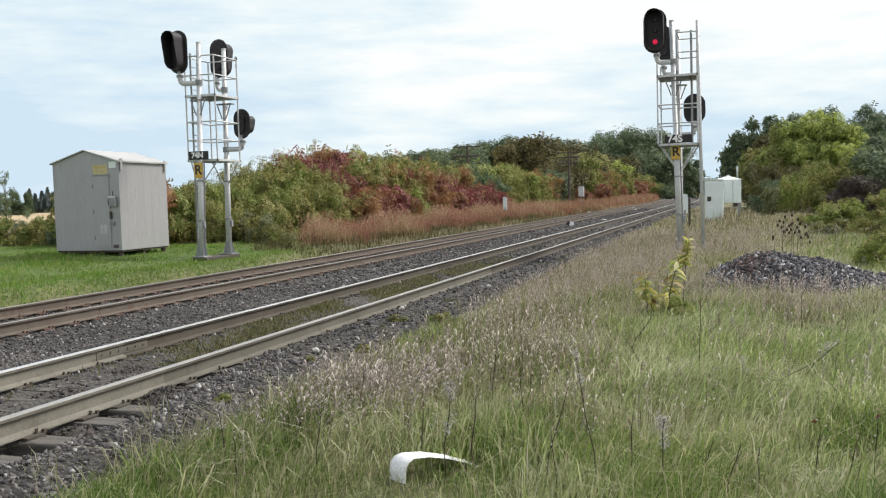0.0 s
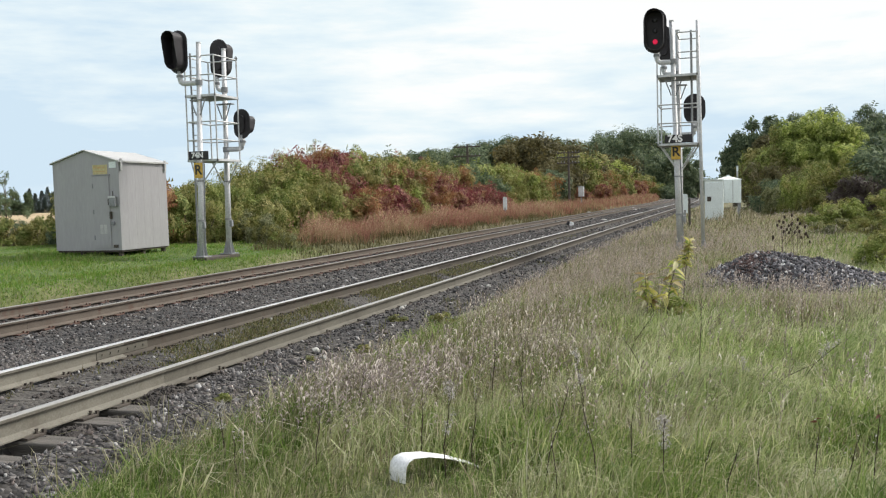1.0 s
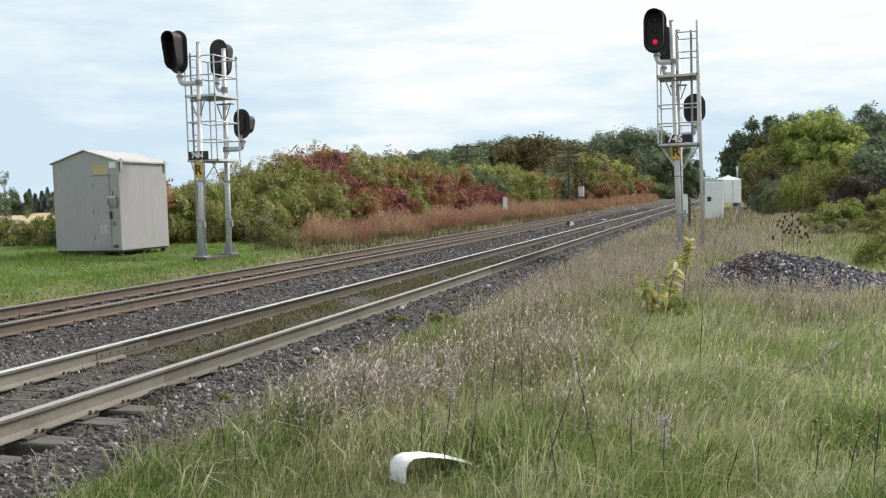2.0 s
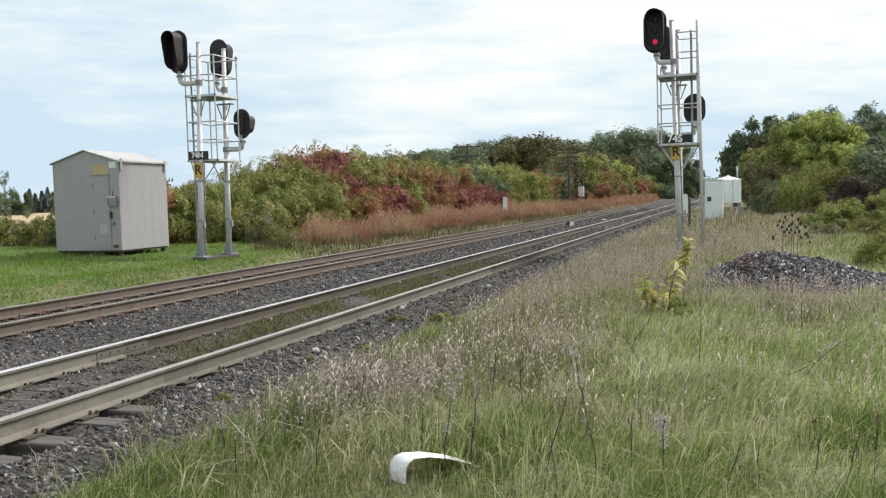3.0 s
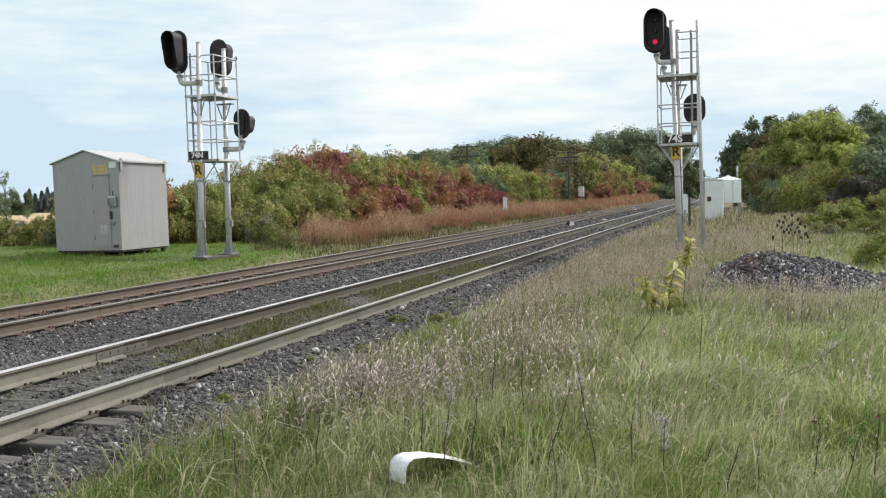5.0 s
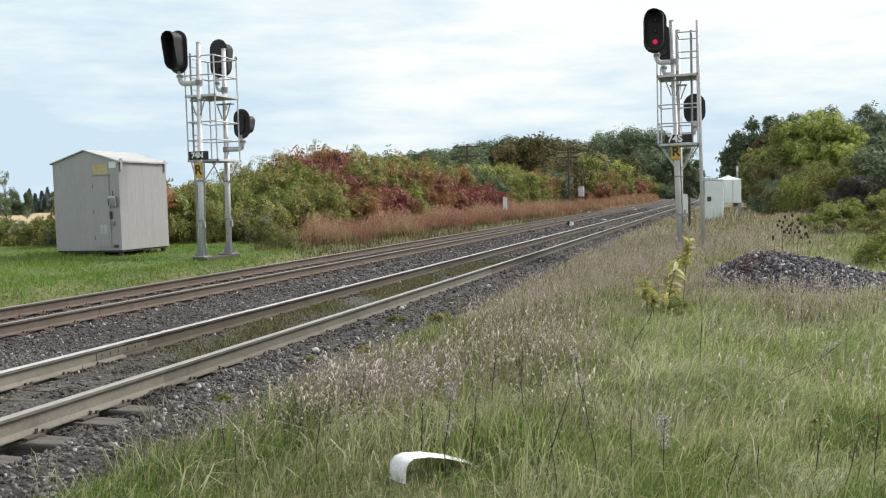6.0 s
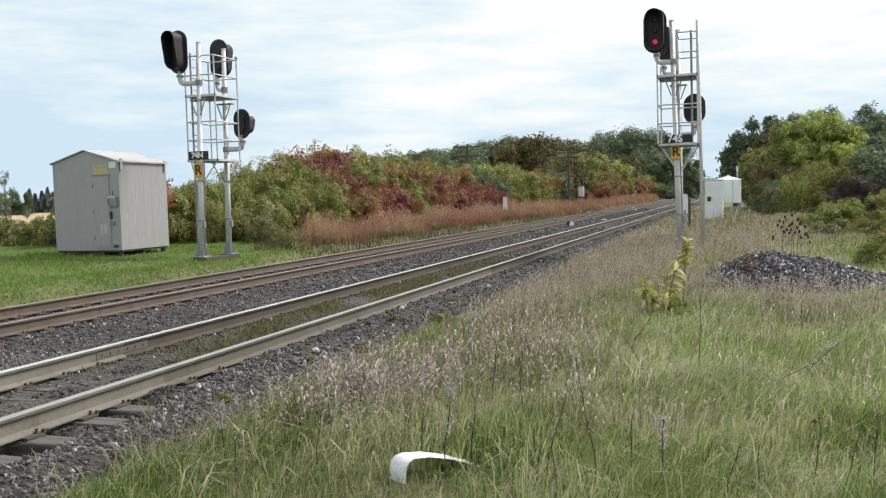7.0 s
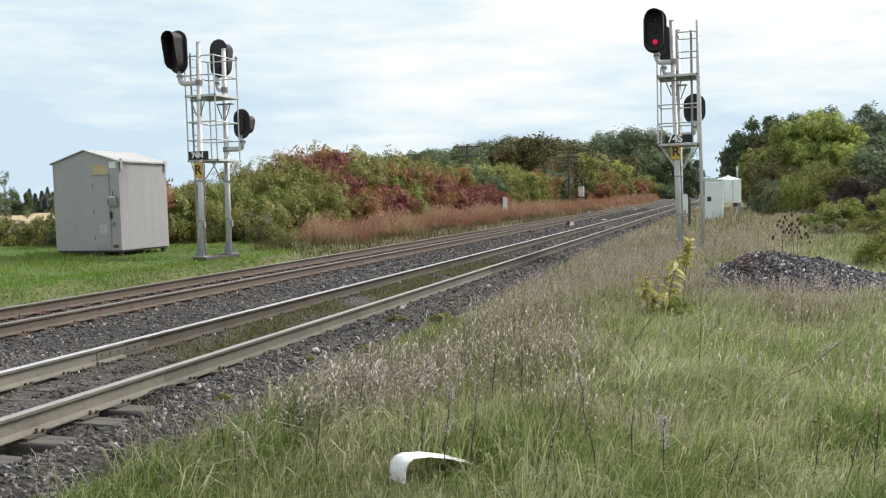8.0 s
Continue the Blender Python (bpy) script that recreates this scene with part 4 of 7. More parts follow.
part("leg", box((-0.06, -0.06, -0.2), (0.06, 0.06, 1.05), 0.01), GALV_DULL, t)
part("lid", box((-0.29, -0.25, 2.1), (0.29, 0.25, 2.15), 0.01), GALV_DULL, t)
utility_pole(-23.6, 80.0, 6.2, (5.95, 5.1), "leaning old wooden utility pole with crossarms behind shrubs")
utility_pole(-18.0, 100.6, 6.1, (5.95, 5.45, 4.8), "old wooden utility pole with three crossarms")


def white_litter():
    for x, y, r, lab in ((-7.9, 56.0, 0.12, "pale stone between the rails"), (-9.0, 84, 0.16, "white object lying between the tracks"), (-10.0, 92, 0.16, "white object lying between the tracks"), (-12.3, 78, 0.13, "pale stone at the ballast edge")):
        bm = bmesh.new()
        bmesh.ops.create_icosphere(bm, subdivisions=2, radius=r)
        for v in bm.verts:
            v.co *= 1 + 0.35 * noise.noise(v.co * 6 + Vector((x, y, 0)))
            v.co.x *= 1.4
            v.co.z = max(v.co.z * 0.55, -0.4 * r)
        ob = part("pale_stone", bm, PALE_STONE)
        ob.matrix_basis = pose(x, y, -0.2 + float(dip(y)) + 0.35 * r)
        tagged(ob, lab, "debris", "pale debris on the ballast")
    t = tagged(empty("plastic_box", -8.6, 48.0, -0.17), "white and black plastic box lying between the tracks", "debris", "pale debris on the ballast")
    turn = pose(0, 0, 0.10, 0, 24, 20)
    part("shell", box((-0.02, -0.12, -0.10), (0.20, 0.12, 0.12), 0.03, turn), WHITE_PLASTIC, t)
    part("base", box((-0.16, -0.11, -0.11), (-0.022, 0.11, 0.10), 0.02, turn), BLACK, t)


white_litter()


# ---------- bent plastic marker in the grass ----------
def bent_marker():
    t = tagged(empty("bent_marker", -1.992, 5.075, -0.222), "white flexible plastic marker post bent over in the grass", "marker post")
    path = [(-0.004, 0, -0.16), (-0.003, 0, 0.02), (0, 0, 0.10), (0.004, 0.007, 0.138), (0.018, 0.026, 0.164), (0.045, 0.06, 0.176), (0.12, 0.14, 0.166), (0.21, 0.24, 0.130), (0.30, 0.34, 0.078), (0.385, 0.435, 0.012)]
    bm = bmesh.new()
    rows = []
    for i, p in enumerate(path):
        p = Vector(p)
        d = (Vector(path[min(i + 1, len(path) - 1)]) - Vector(path[max(i - 1, 0)])).normalized()
        side = Vector((0.844, -0.536, 0.0))
        side = (side - d * side.dot(d)).normalized()
        nrm = d.cross(side)
        row = []
        for k in range(7):
            u = k / 6 - 0.5
            row.append(p + side * u * 0.162 + nrm * (-0.012 * (1 - (2 * u) ** 2)))
        rows.append(([bm.verts.new(q) for q in row], [bm.verts.new(q - nrm * 0.004) for q in row]))
    for (a, b), (c, d) in zip(rows, rows[1:]):
        for k in range(6):
            bm.faces.new((a[k], a[k + 1], c[k + 1], c[k]))
            bm.faces.new((b[k], d[k], d[k + 1], b[k + 1]))
        for k in (0, 6):
            bm.faces.new((a[k], c[k], d[k], b[k]))
    for a, b in (rows[0], rows[-1]):
        for k in range(6):
            bm.faces.new((a[k], b[k], b[k + 1], a[k + 1]))
    bmesh.ops.recalc_face_normals(bm, faces=bm.faces)
    part("strip", bm, WHITE_PLASTIC, t, "", True)
    part("ground_stake", tube([(0, 0, -0.3), (0, 0, -0.02)], 0.03, 8), GALV_DULL, t)


bent_marker()


# ---------- sky, far distance ----------
def cloud_mat():
    m = bpy.data.materials.new("thin_cloud")
    m.use_nodes = True
    n, l = m.node_tree.nodes, m.node_tree.links
    n.remove(n["Principled BSDF"])
    a = tex(n, l, "ShaderNodeTexNoise", 2.2, 5, 0.5, (1.0, 1.0, 3.4))
    b = tex(n, l, "ShaderNodeTexNoise", 9.0, 5, 0.6, (1.0, 1.0, 5.5))
    s = n.new("ShaderNodeMath")
    s.operation = "MULTIPLY_ADD"
    s.inputs[1].default_value = 0.44
    l.new(b.outputs["Fac"], s.inputs[0])
    l.new(a.outputs["Fac"], s.inputs[2])
    r = ramp(n, [(0.63, (0.63, 0.78, 0.90)), (0.77, (0.80, 0.905, 0.95)), (0.89, (0.97, 0.99, 0.98))])
    co = n.new("ShaderNodeTexCoord")
    sx = n.new("ShaderNodeSeparateXYZ")
    l.new(co.outputs["Object"], sx.inputs[0])
    thick = n.new("ShaderNodeMath")                     # the cloud is thicker towards the sun's side
    thick.operation = "MULTIPLY_ADD"
    thick.inputs[1].default_value = 0.20
    l.new(sx.outputs[0], thick.inputs[0])
    l.new(s.outputs[0], thick.inputs[2])
    high = n.new("ShaderNodeMath")
    high.operation = "MULTIPLY_ADD"
    high.inputs[1].default_value = 0.85
    l.new(sx.outputs[2], high.inputs[0])
    l.new(thick.outputs[0], high.inputs[2])
    l.new(high.outputs[0], r.inputs[0])
    e = n.new("ShaderNodeEmission")
    e.inputs[1].default_value = 0.70
    l.new(r.outputs[0], e.inputs[0])
    l.new(e.outputs[0], n["Material Output"].inputs[0])
    return m


def cloud_ring():
    """A broad ring of thin cloud, low all round the sky; it drifts."""
    R, k = 4000.0, 96
    rows = [-0.02, 0.05, 0.12, 0.2, 0.3, 0.42, 0.55]
    v = np.array([[math.cos(a) * math.cos(e), math.sin(a) * math.cos(e), math.sin(e)] for e in rows for a in [j * math.tau / k for j in range(k)]])
    f = [[r * k + j, r * k + (j + 1) % k, (r + 1) * k + (j + 1) % k, (r + 1) * k + j] for r in range(len(rows) - 1) for j in range(k)]
    ob = bulk("cloud_backdrop", v, f, cloud_mat(), smooth=True)
    ob.scale = (R, R, R)
    return tagged(ob, "thin white cloud over pale blue sky", "sky", kind="structure")


clouds = cloud_ring()


# ---------- leaves and shrubs ----------
def frond(leaflets, length, lw, droop):
    """A stalk of paired leaflets along x, one pointed face each."""
    v, f = [], []
    for i in range(leaflets):
        u = 0.15 + 0.85 * (i // 2) / max((leaflets - 1) // 2, 1)
        s = 1 if i % 2 else -1
        x, z = u * length, -droop * u * u * length
        ll = lw * 2.6 * (1 - 0.4 * abs(u - 0.5))
        k = len(v)
        v += [(x - lw * 0.25, s * ll * 0.12, z + ll * 0.04), (x + lw * 0.95, s * ll * 0.26, z - 0.01), (x + ll * 0.42, s * ll * 0.95, z - ll * 0.25)]
        f += [(k, k + 1, k + 2)]
    return np.array(v), np.array(f)


def lobes_for(rng, n, rx, ry, h, base=0.25):
    """Round masses that together make an uneven crown."""
    out = []
    for i in range(n):
        a, q = rng.uniform(0, math.tau), math.sqrt(rng.uniform(0, 1))
        z = h * rng.uniform(base, 0.82) * (1 - 0.35 * q * q)
        r = rng.uniform(0.30, 0.46) * min(rx, h * 0.6)
        out.append((rx * 0.72 * q * math.cos(a), ry * 0.72 * q * math.sin(a), max(z, r * 0.7), r, r * rng.uniform(0.75, 1.05)))
    return out


def laid(rng, n, down):
    """Turns that lay a leaf's face along n, its tip hanging down by a share."""
    n = n / np.linalg.norm(n, axis=1, keepdims=True)
    t = rng.normal(size=n.shape) * 0.8 + np.array([0, 0, -down])
    t = t - n * np.sum(t * n, 1, keepdims=True)
    t /= np.linalg.norm(t, axis=1, keepdims=True)
    return np.stack([t, np.cross(n, t), n], 2)


def crown(rng, lobes, count, template, size, clump=9, down=0.7, heart=0.25, shell=0.28, ruffle=0.45):
    """Leaves hang in tufts over each mass; a share of larger ones fills its heart."""
    tv, tf = template
    areas = np.array([b[3] ** 2 for b in lobes])
    tufts = max(count // clump, 12)
    L = np.array(lobes)[rng.choice(len(lobes), tufts, p=areas / areas.sum())]
    dt = rng.normal(size=(tufts, 3))
    dt[:, 2] = np.abs(dt[:, 2]) - 0.35
    dt /= np.linalg.norm(dt, axis=1, keepdims=True)
    swell = rng.uniform(-0.12, 0.16, tufts)
    own = rng.integers(tufts, size=count)
    d = dt[own] + rng.normal(size=(count, 3)) * 0.26
    apart = np.linalg.norm(d - dt[own], axis=1)
    d /= np.linalg.norm(d, axis=1, keepdims=True)
    rad = 1 + swell[own] - 0.30 * apart - shell * rng.random(count) ** 1.6
    deep = rng.random(count) < heart
    rad = np.where(deep, rng.uniform(0.35, 0.78, count), rad)
    pos = L[own, :3] + d * L[own][:, [3, 3, 4]] * rad[:, None]
    pos[:, 2] = np.maximum(pos[:, 2], 0.05)
    out = d + rng.normal(size=(count, 3)) * ruffle + np.array([0, 0, 0.2])
    big = np.where(deep, 1.6, 1.0)
    return strew(tv, tf, pos, laid(rng, out, down), size * big * rng.uniform(0.7, 1.25, count))


def stems_mesh(rng, lobes, r0, wood, base_spread=0.25, name="stems"):
    bm = bmesh.new()
    for x, y, z, r, _ in lobes:
        b = Vector((x * base_spread, y * base_spread, -0.15))
        m = Vector((x * 0.6 + rng.normal() * 0.1, y * 0.6 + rng.normal() * 0.1, z * 0.5))
        e = Vector((x, y, z + r * 0.5))
        add_tube(bm, [b, m, e], [r0, r0 * 0.7, r0 * 0.25], 4, False)
        for _k in range(2):
            d = Vector(rng.normal(size=3)).normalized()
            d.z = abs(d.z)
            add_tube(bm, [m.lerp(e, rng.uniform(0.2, 0.9)), e + d * r * 0.9], [r0 * 0.35, r0 * 0.1], 3, False)
    return bm


def shrub_kind(seed, rx, h, lobe_n, count, template, size, down):
    """One shrub about an Empty at its foot: stems and leaves."""
    rng = np.random.default_rng(seed)
    lobes = lobes_for(rng, lobe_n, rx, rx, h, 0.12)
    t = empty("shrub")
    part("woody_base", stems_mesh(rng, lobes, 0.022, BARK), BARK, t)
    v, f = crown(rng, lobes, count, template, size, 9, down)
    v[:, 2] *= h / np.percentile(v[:, 2], 99.6)
    bulk("foliage", v, f, LEAF["olive"], t)
    return t


def recolour(t, key):
    for c in t.children:
        if c.name.startswith(("foliage", "crown")):
            c.material_slots[0].link = "OBJECT"
            c.material_slots[0].material = LEAF[key]


SUMAC = frond(8, 0.23, 0.046, 0.3)
BROAD = frond(5, 0.18, 0.062, 0.2)
WORDS = {"olive": "olive-green", "mixed": "olive and crimson", "green": "green", "yellow": "yellow-green", "lime": "fresh green", "red": "crimson autumn", "wine": "wine-red autumn", "rust": "rust-orange autumn", "dark": "dark green", "blue": "grey-green", "plum": "purple-brown", "brown": "brownish-green", "weed": "grey-green"}

NATIVE = (3.9, 3.9, 3.9, 3.9, 2.0, 2.0, 6.0, 6.0)
kinds = [shrub_kind(11, 2.1, 3.9, 26, 1400, SUMAC, 1.1, 1.2), shrub_kind(12, 2.2, 3.9, 28, 1400, SUMAC, 1.1, 1.4), shrub_kind(13, 2.0, 3.9, 26, 1800, BROAD, 1.15, 0.7),
         shrub_kind(14, 2.2, 3.9, 28, 1900, BROAD, 1.15, 0.9), shrub_kind(15, 1.3, 2.0, 18, 1400, BROAD, 0.78, 0.6), shrub_kind(16, 1.3, 2.0, 18, 950, SUMAC, 0.74, 1.0),
         shrub_kind(17, 3.2, 6.0, 30, 1500, frond(5, 0.5, 0.14, 0.3), 1.0, 0.6), shrub_kind(18, 3.2, 6.0, 30, 1500, frond(5, 0.5, 0.14, 0.3), 1.0, 0.8)]
used = set()


def shrub(kind, x, y, h, key, wide=1.0, group="shrubs beside the line", where="beside the railway"):
    if h < 2.3 and kind < 6:
        kind = 4 + kind % 2
    src = kinds[kind]
    rng = random.Random(int(x * 31 + y * 17))
    m = pose(x + float(bend(y)), y, float(ground_z(x, y)) - 0.03, 0, 0, rng.uniform(0, 360))
    native = NATIVE[kind]
    s = h / native
    if kind in used:
        t = copy_thing(src, m)
    else:
        t = src
        t.matrix_basis = m
        used.add(kind)
    t.scale = (s * wide, s * wide, s)
    recolour(t, key)
    low = h < 0.5
    return tagged(t, f"{WORDS[key]} leafy {'weed' if low else 'shrub'} {where}", "weed" if low else "shrub", group)


def hedge():
    rng = random.Random(8)
    # tall back rank: station along the line, height, colours
    back = [(28, 2.2, "green"), (31.5, 2.2, "olive"), (34, 2.25, "olive"), (36.5, 2.7, "olive"), (38.5, 3.3, "olive"), (40.5, 3.65, "red"), (42.5, 3.65, "red"),
            (44.5, 3.8, "wine"), (46.5, 4.1, "olive"), (48.5, 4.1, "lime"), (51, 3.95, "olive"), (53.5, 3.85, "mixed"), (56, 3.8, "olive"), (59, 3.7, "mixed"), (62, 3.6, "olive"),
            (65, 3.5, "rust"), (68, 3.1, "blue"), (71, 3.6, "blue"), (74, 3.9, "lime"), (78, 4.1, "lime"), (82, 4.1, "lime"), (86, 4.0, "green"), (90, 3.8, "rust"), (95, 3.5, "rust")]
    for i, (y, h, c) in enumerate(back):
        shrub(i % 4, -21 + rng.uniform(-0.6, 0.6), y, h + rng.uniform(0.0, 0.3), c, rng.uniform(1.0, 1.25))
    mid = [(27, 1.9, "green"), (29, 2.2, "olive"), (31, 2.3, "olive"), (33, 2.4, "olive"), (35, 2.6, "olive"), (37, 2.8, "olive"), (39, 3.1, "olive"), (41, 3.2, "wine"),
           (43.2, 3.3, "olive"), (45.4, 3.4, "mixed"), (47.6, 3.3, "rust"), (50, 3.2, "mixed"), (52.5, 3.1, "rust"), (55, 2.9, "red"), (58, 2.7, "rust"), (61, 2.5, "wine"), (64.5, 2.4, "red"), (68, 2.3, "wine"),
           (72, 2.5, "blue"), (76, 3.0, "lime"), (80, 3.2, "lime"), (84, 3.0, "green"), (88, 2.6, "rust")]
    for i, (y, h, c) in enumerate(mid):
        shrub((i + 2) % 4, -19.1 + rng.uniform(-0.5, 0.5), y, h, c, rng.uniform(1.0, 1.2))
    front = [(27.5, 1.5, "olive"), (29.5, 1.6, "olive"), (31.6, 1.8, "olive"), (33.8, 2.0, "olive"), (36, 2.1, "olive"), (38.2, 2.1, "rust"), (40.5, 2.0, "red"), (43, 2.0, "wine"),
             (45.5, 1.9, "red"), (48.2, 1.8, "lime"), (51, 1.7, "red"), (54.2, 1.7, "red"), (57.5, 1.6, "wine"), (61, 1.7, "wine"), (65, 1.7, "wine"), (70, 1.6, "rust"), (75, 1.6, "olive")]
    for i, (y, h, c) in enumerate(front):
        shrub((i + 1) % 4, -17.2 + rng.uniform(-0.4, 0.4), y, h, c, rng.uniform(1.05, 1.35))
    # leafy weeds along the lawn's edge
    for i, (x, y, h) in enumerate(((-20.4, 29.9, 0.9), (-19.3, 29.6, 1.0), (-18.2, 29.4, 1.15), (-17.3, 29.3, 0.9), (-16.7, 28.6, 1.1), (-16.0, 28.0, 0.85), (-15.4, 27.4, 1.0), (-14.8, 27.0, 0.7), (-14.5, 26.6, 0.45), (-13.8, 26.1, 0.5), (-13.3, 25.6, 0.4), (-15.7, 28.8, 1.2), (-17.0, 30.4, 1.4))):
        shrub(i % 2, x, y, h, ("weed", "weed", "olive")[i % 3], 1.1, "weeds at the lawn's edge", "at the mown lawn's edge")
    # bright leafy weeds in the long grass
    for x, y, h, c, w in ((-0.62, 11.6, 0.30, "lime", 1.5), (-0.9, 12.7, 0.28, "lime", 1.6), (-3.55, 9.2, 0.22, "olive", 1.5), (-3.7, 11.4, 0.24, "olive", 1.7), (-3.3, 12.6, 0.26, "olive", 1.7)):
        shrub(4, x, y, h, c, w, "leafy weeds in the verge", "in the long grass")
    # small sprouts in the ballast shoulder
    for x, y, h, c in ((-4.42, 7.02, 0.075, "green"), (-4.48, 8.85, 0.07, "weed"), (-4.28, 9.85, 0.10, "olive"), (-4.60, 11.9, 0.11, "weed")):
        t = shrub(4, x, y, h, c, 2.1, "sprouts in the ballast", "among ballast stones")
        t.location.z = float(bed_z(x, y)) - 0.01
    # low hedge behind the shed
    for i in range(19):
        x, y = -34 + 0.78 * i, 28.6 - 0.09 * i + (0.9 if i % 2 else -0.2)
        shrub(i % 2, x, y, rng.uniform(0.92, 1.12) + (1.2 if x > -22.5 else 0.0), ("olive", "green", "olive", "rust", "dark")[i % 5], 1.25, where="behind the shed")
    # taller growth further along the line
    for i, (x, y, h, c) in enumerate(((-21, 101, 3.6, "rust"), (-22, 109, 4.2, "dark"), (-23, 118, 5.2, "brown"), (-24, 128, 6.6, "brown"), (-24, 140, 7.4, "green"), (-24, 153, 8.0, "brown"), (-24, 168, 8.3, "green"),
                                      (-24, 185, 8.5, "brown"), (-23, 205, 8.3, "yellow"), (-22, 228, 8.6, "green"), (-18, 110, 2.0, "red"), (-17.5, 122, 2.4, "red"), (-18, 136, 3.0, "rust"), (-17.5, 150, 2.8, "red"), (-18, 165, 3.4, "olive"), (-17.0, 182, 3.6, "red"),
                                      (-16.5, 200, 4.0, "red"), (-15.5, 218, 4.4, "rust"), (-15, 240, 6.0, "green"), (-20, 132, 4.4, "green"), (-20, 147, 4.8, "rust"), (-19.5, 175, 5.2, "olive"), (-19, 192, 5.6, "mixed"), (-18, 225, 6.5, "olive"),
                                      (-10.5, 188, 3.2, "dark"), (-12.5, 204, 3.6, "olive"), (-8.6, 196, 3.0, "dark"), (-2.6, 190, 3.0, "dark"), (0.2, 215, 3.5, "dark"), (-0.5, 170, 2.2, "olive"), (3, 185, 3, "dark"))):
        shrub(6 + i % 2, x, y, h, c, 1.15, where="further along the railway")
    # right-hand side
    for i, (x, y, h, c, w) in enumerate(((2.5, 37, 0.62, "olive", 1.5), (3.0, 36.5, 0.95, "lime", 1.5), (3.8, 37, 1.15, "lime", 1.5), (4.6, 36.5, 1.25, "lime", 1.5), (5.5, 37, 1.4, "lime", 1.5), (6.3, 33, 1.6, "lime", 1.5), (7.2, 36, 1.5, "lime", 1.5), (5.2, 29.5, 1.4, "lime", 1.3),
                                         (2.5, 32.5, 0.5, "weed", 1.5), (3.1, 31.5, 0.6, "weed", 1.5), (3.7, 30.5, 0.65, "olive", 1.5), (4.3, 30, 0.7, "weed", 1.5), (4.4, 26, 1.0, "olive", 1.4), (2.7, 20.4, 0.72, "lime", 1.2), (3.3, 21.5, 0.9, "lime", 1.2),
                                         (5.0, 50, 1.9, "plum", 1.2), (5.7, 50, 2.1, "plum", 1.2), (8.4, 52, 3.0, "dark", 1.4), (5.6, 54, 3.2, "olive", 1.3), (7.6, 53, 3.4, "dark", 1.4), (2.6, 53, 2.2, "lime", 0.8), (1.95, 54, 1.6, "weed", 0.9), (4.2, 56, 3.0, "olive", 1.2), (1.6, 57, 2.0, "dark", 1.1), (8.5, 40, 1.9, "green", 1.5), (2.0, 62, 3.2, "brown", 1.2))):
        shrub((i + 3) % 4, x, y, h, c, w, where="beside the grassy verge")


hedge()


# ---------- trees ----------
def tree(name, label, x, y, h, spread, key, seed, lobe_n, count, template, size, trunk=0.16, base=0.3, group="", lean=0.0):
    rng = np.random.default_rng(seed)
    z = float(ground_z(x, y))
    t = tagged(empty(name, x, y, z - 0.05), label, "tree", group)
    lobes = lobes_for(rng, lobe_n, spread, spread, h, base)
    lobes.append((0.0, 0.0, h * 0.84, spread * 0.3, spread * 0.28))
    bm = bmesh.new()
    add_tube(bm, [(0, 0, -0.2), (lean * 0.1, 0, h * 0.25), (lean * 0.3, 0, h * 0.55), (lean * 0.3, 0.05, h * 0.85)], [trunk, trunk * 0.8, trunk * 0.5, trunk * 0.12], 9)
    part("trunk", bm, BARK, t)
    bm = bmesh.new()
    for lx, ly, lz, r, _ in lobes:
        b = Vector((0, 0, h * rng.uniform(0.15, 0.5)))
        e = Vector((lx, ly, lz))
        if b.z > e.z:
            b.z = e.z * 0.5
        add_tube(bm, [b, b.lerp(e, 0.5) + Vector((0, 0, 0.06 * h)), e], [trunk * 0.4, trunk * 0.25, trunk * 0.08], 5)
    part("branchwork", bm, BARK, t)
    v, f = crown(rng, lobes, count, template, size)
    bulk("crown", v, f, LEAF[key], t)
    return t


CLUMP = frond(5, 0.36, 0.11, 0.25)
TUFT = frond(4, 0.5, 0.15, 0.3)
tree("broadleaf_tree", "green rounded broadleaf tree beside the grassy verge", 2.9, 69, 6.6, 3.1, "lime", 31, 48, 11000, BROAD, 1.3, 0.25, 0.12, "trees beside the verge")
tree("broadleaf_tree", "bright yellow-green broadleaf tree beside the grassy verge", 6.0, 66, 7.1, 2.6, "yellow", 34, 42, 9000, BROAD, 1.3, 0.2, 0.2, "trees beside the verge")
tree("broadleaf_tree", "bright yellow-green broadleaf tree beside the grassy verge", 4.9, 67.5, 7.4, 2.8, "yellow", 36, 42, 9000, BROAD, 1.3, 0.2, 0.2, "trees beside the verge")
tree("broadleaf_tree", "brownish-green broadleaf tree beside the grassy verge", 2.0, 76, 6.2, 2.3, "brown", 33, 30, 7000, BROAD, 1.3, 0.2, 0.1, "trees beside the verge")
for i, (x, y, h, s, k) in enumerate(((-0.2, 112, 9.2, 2.2, "dark"), (1.4, 113, 10.8, 2.8, "dark"), (3.6, 112, 10.8, 3.4, "dark"), (6.2, 111, 10.8, 3.8, "dark"), (9.5, 108, 10.8, 4.2, "dark"), (13.2, 108, 11.2, 4.4, "dark"), (16.5, 104, 11.0, 4.6, "dark"), (11.6, 84, 7.4, 3.4, "dark"), (8.6, 66, 5.2, 2.1, "dark"), (24, 100, 10.5, 5, "dark"))):
    tree("broadleaf_tree", f"{WORDS[k]} broadleaf tree at the wood's edge", x, y, h, s, k, 40 + i, 46, 7000, CLUMP, 1.35, 0.25, 0.1, "trees beside the verge")
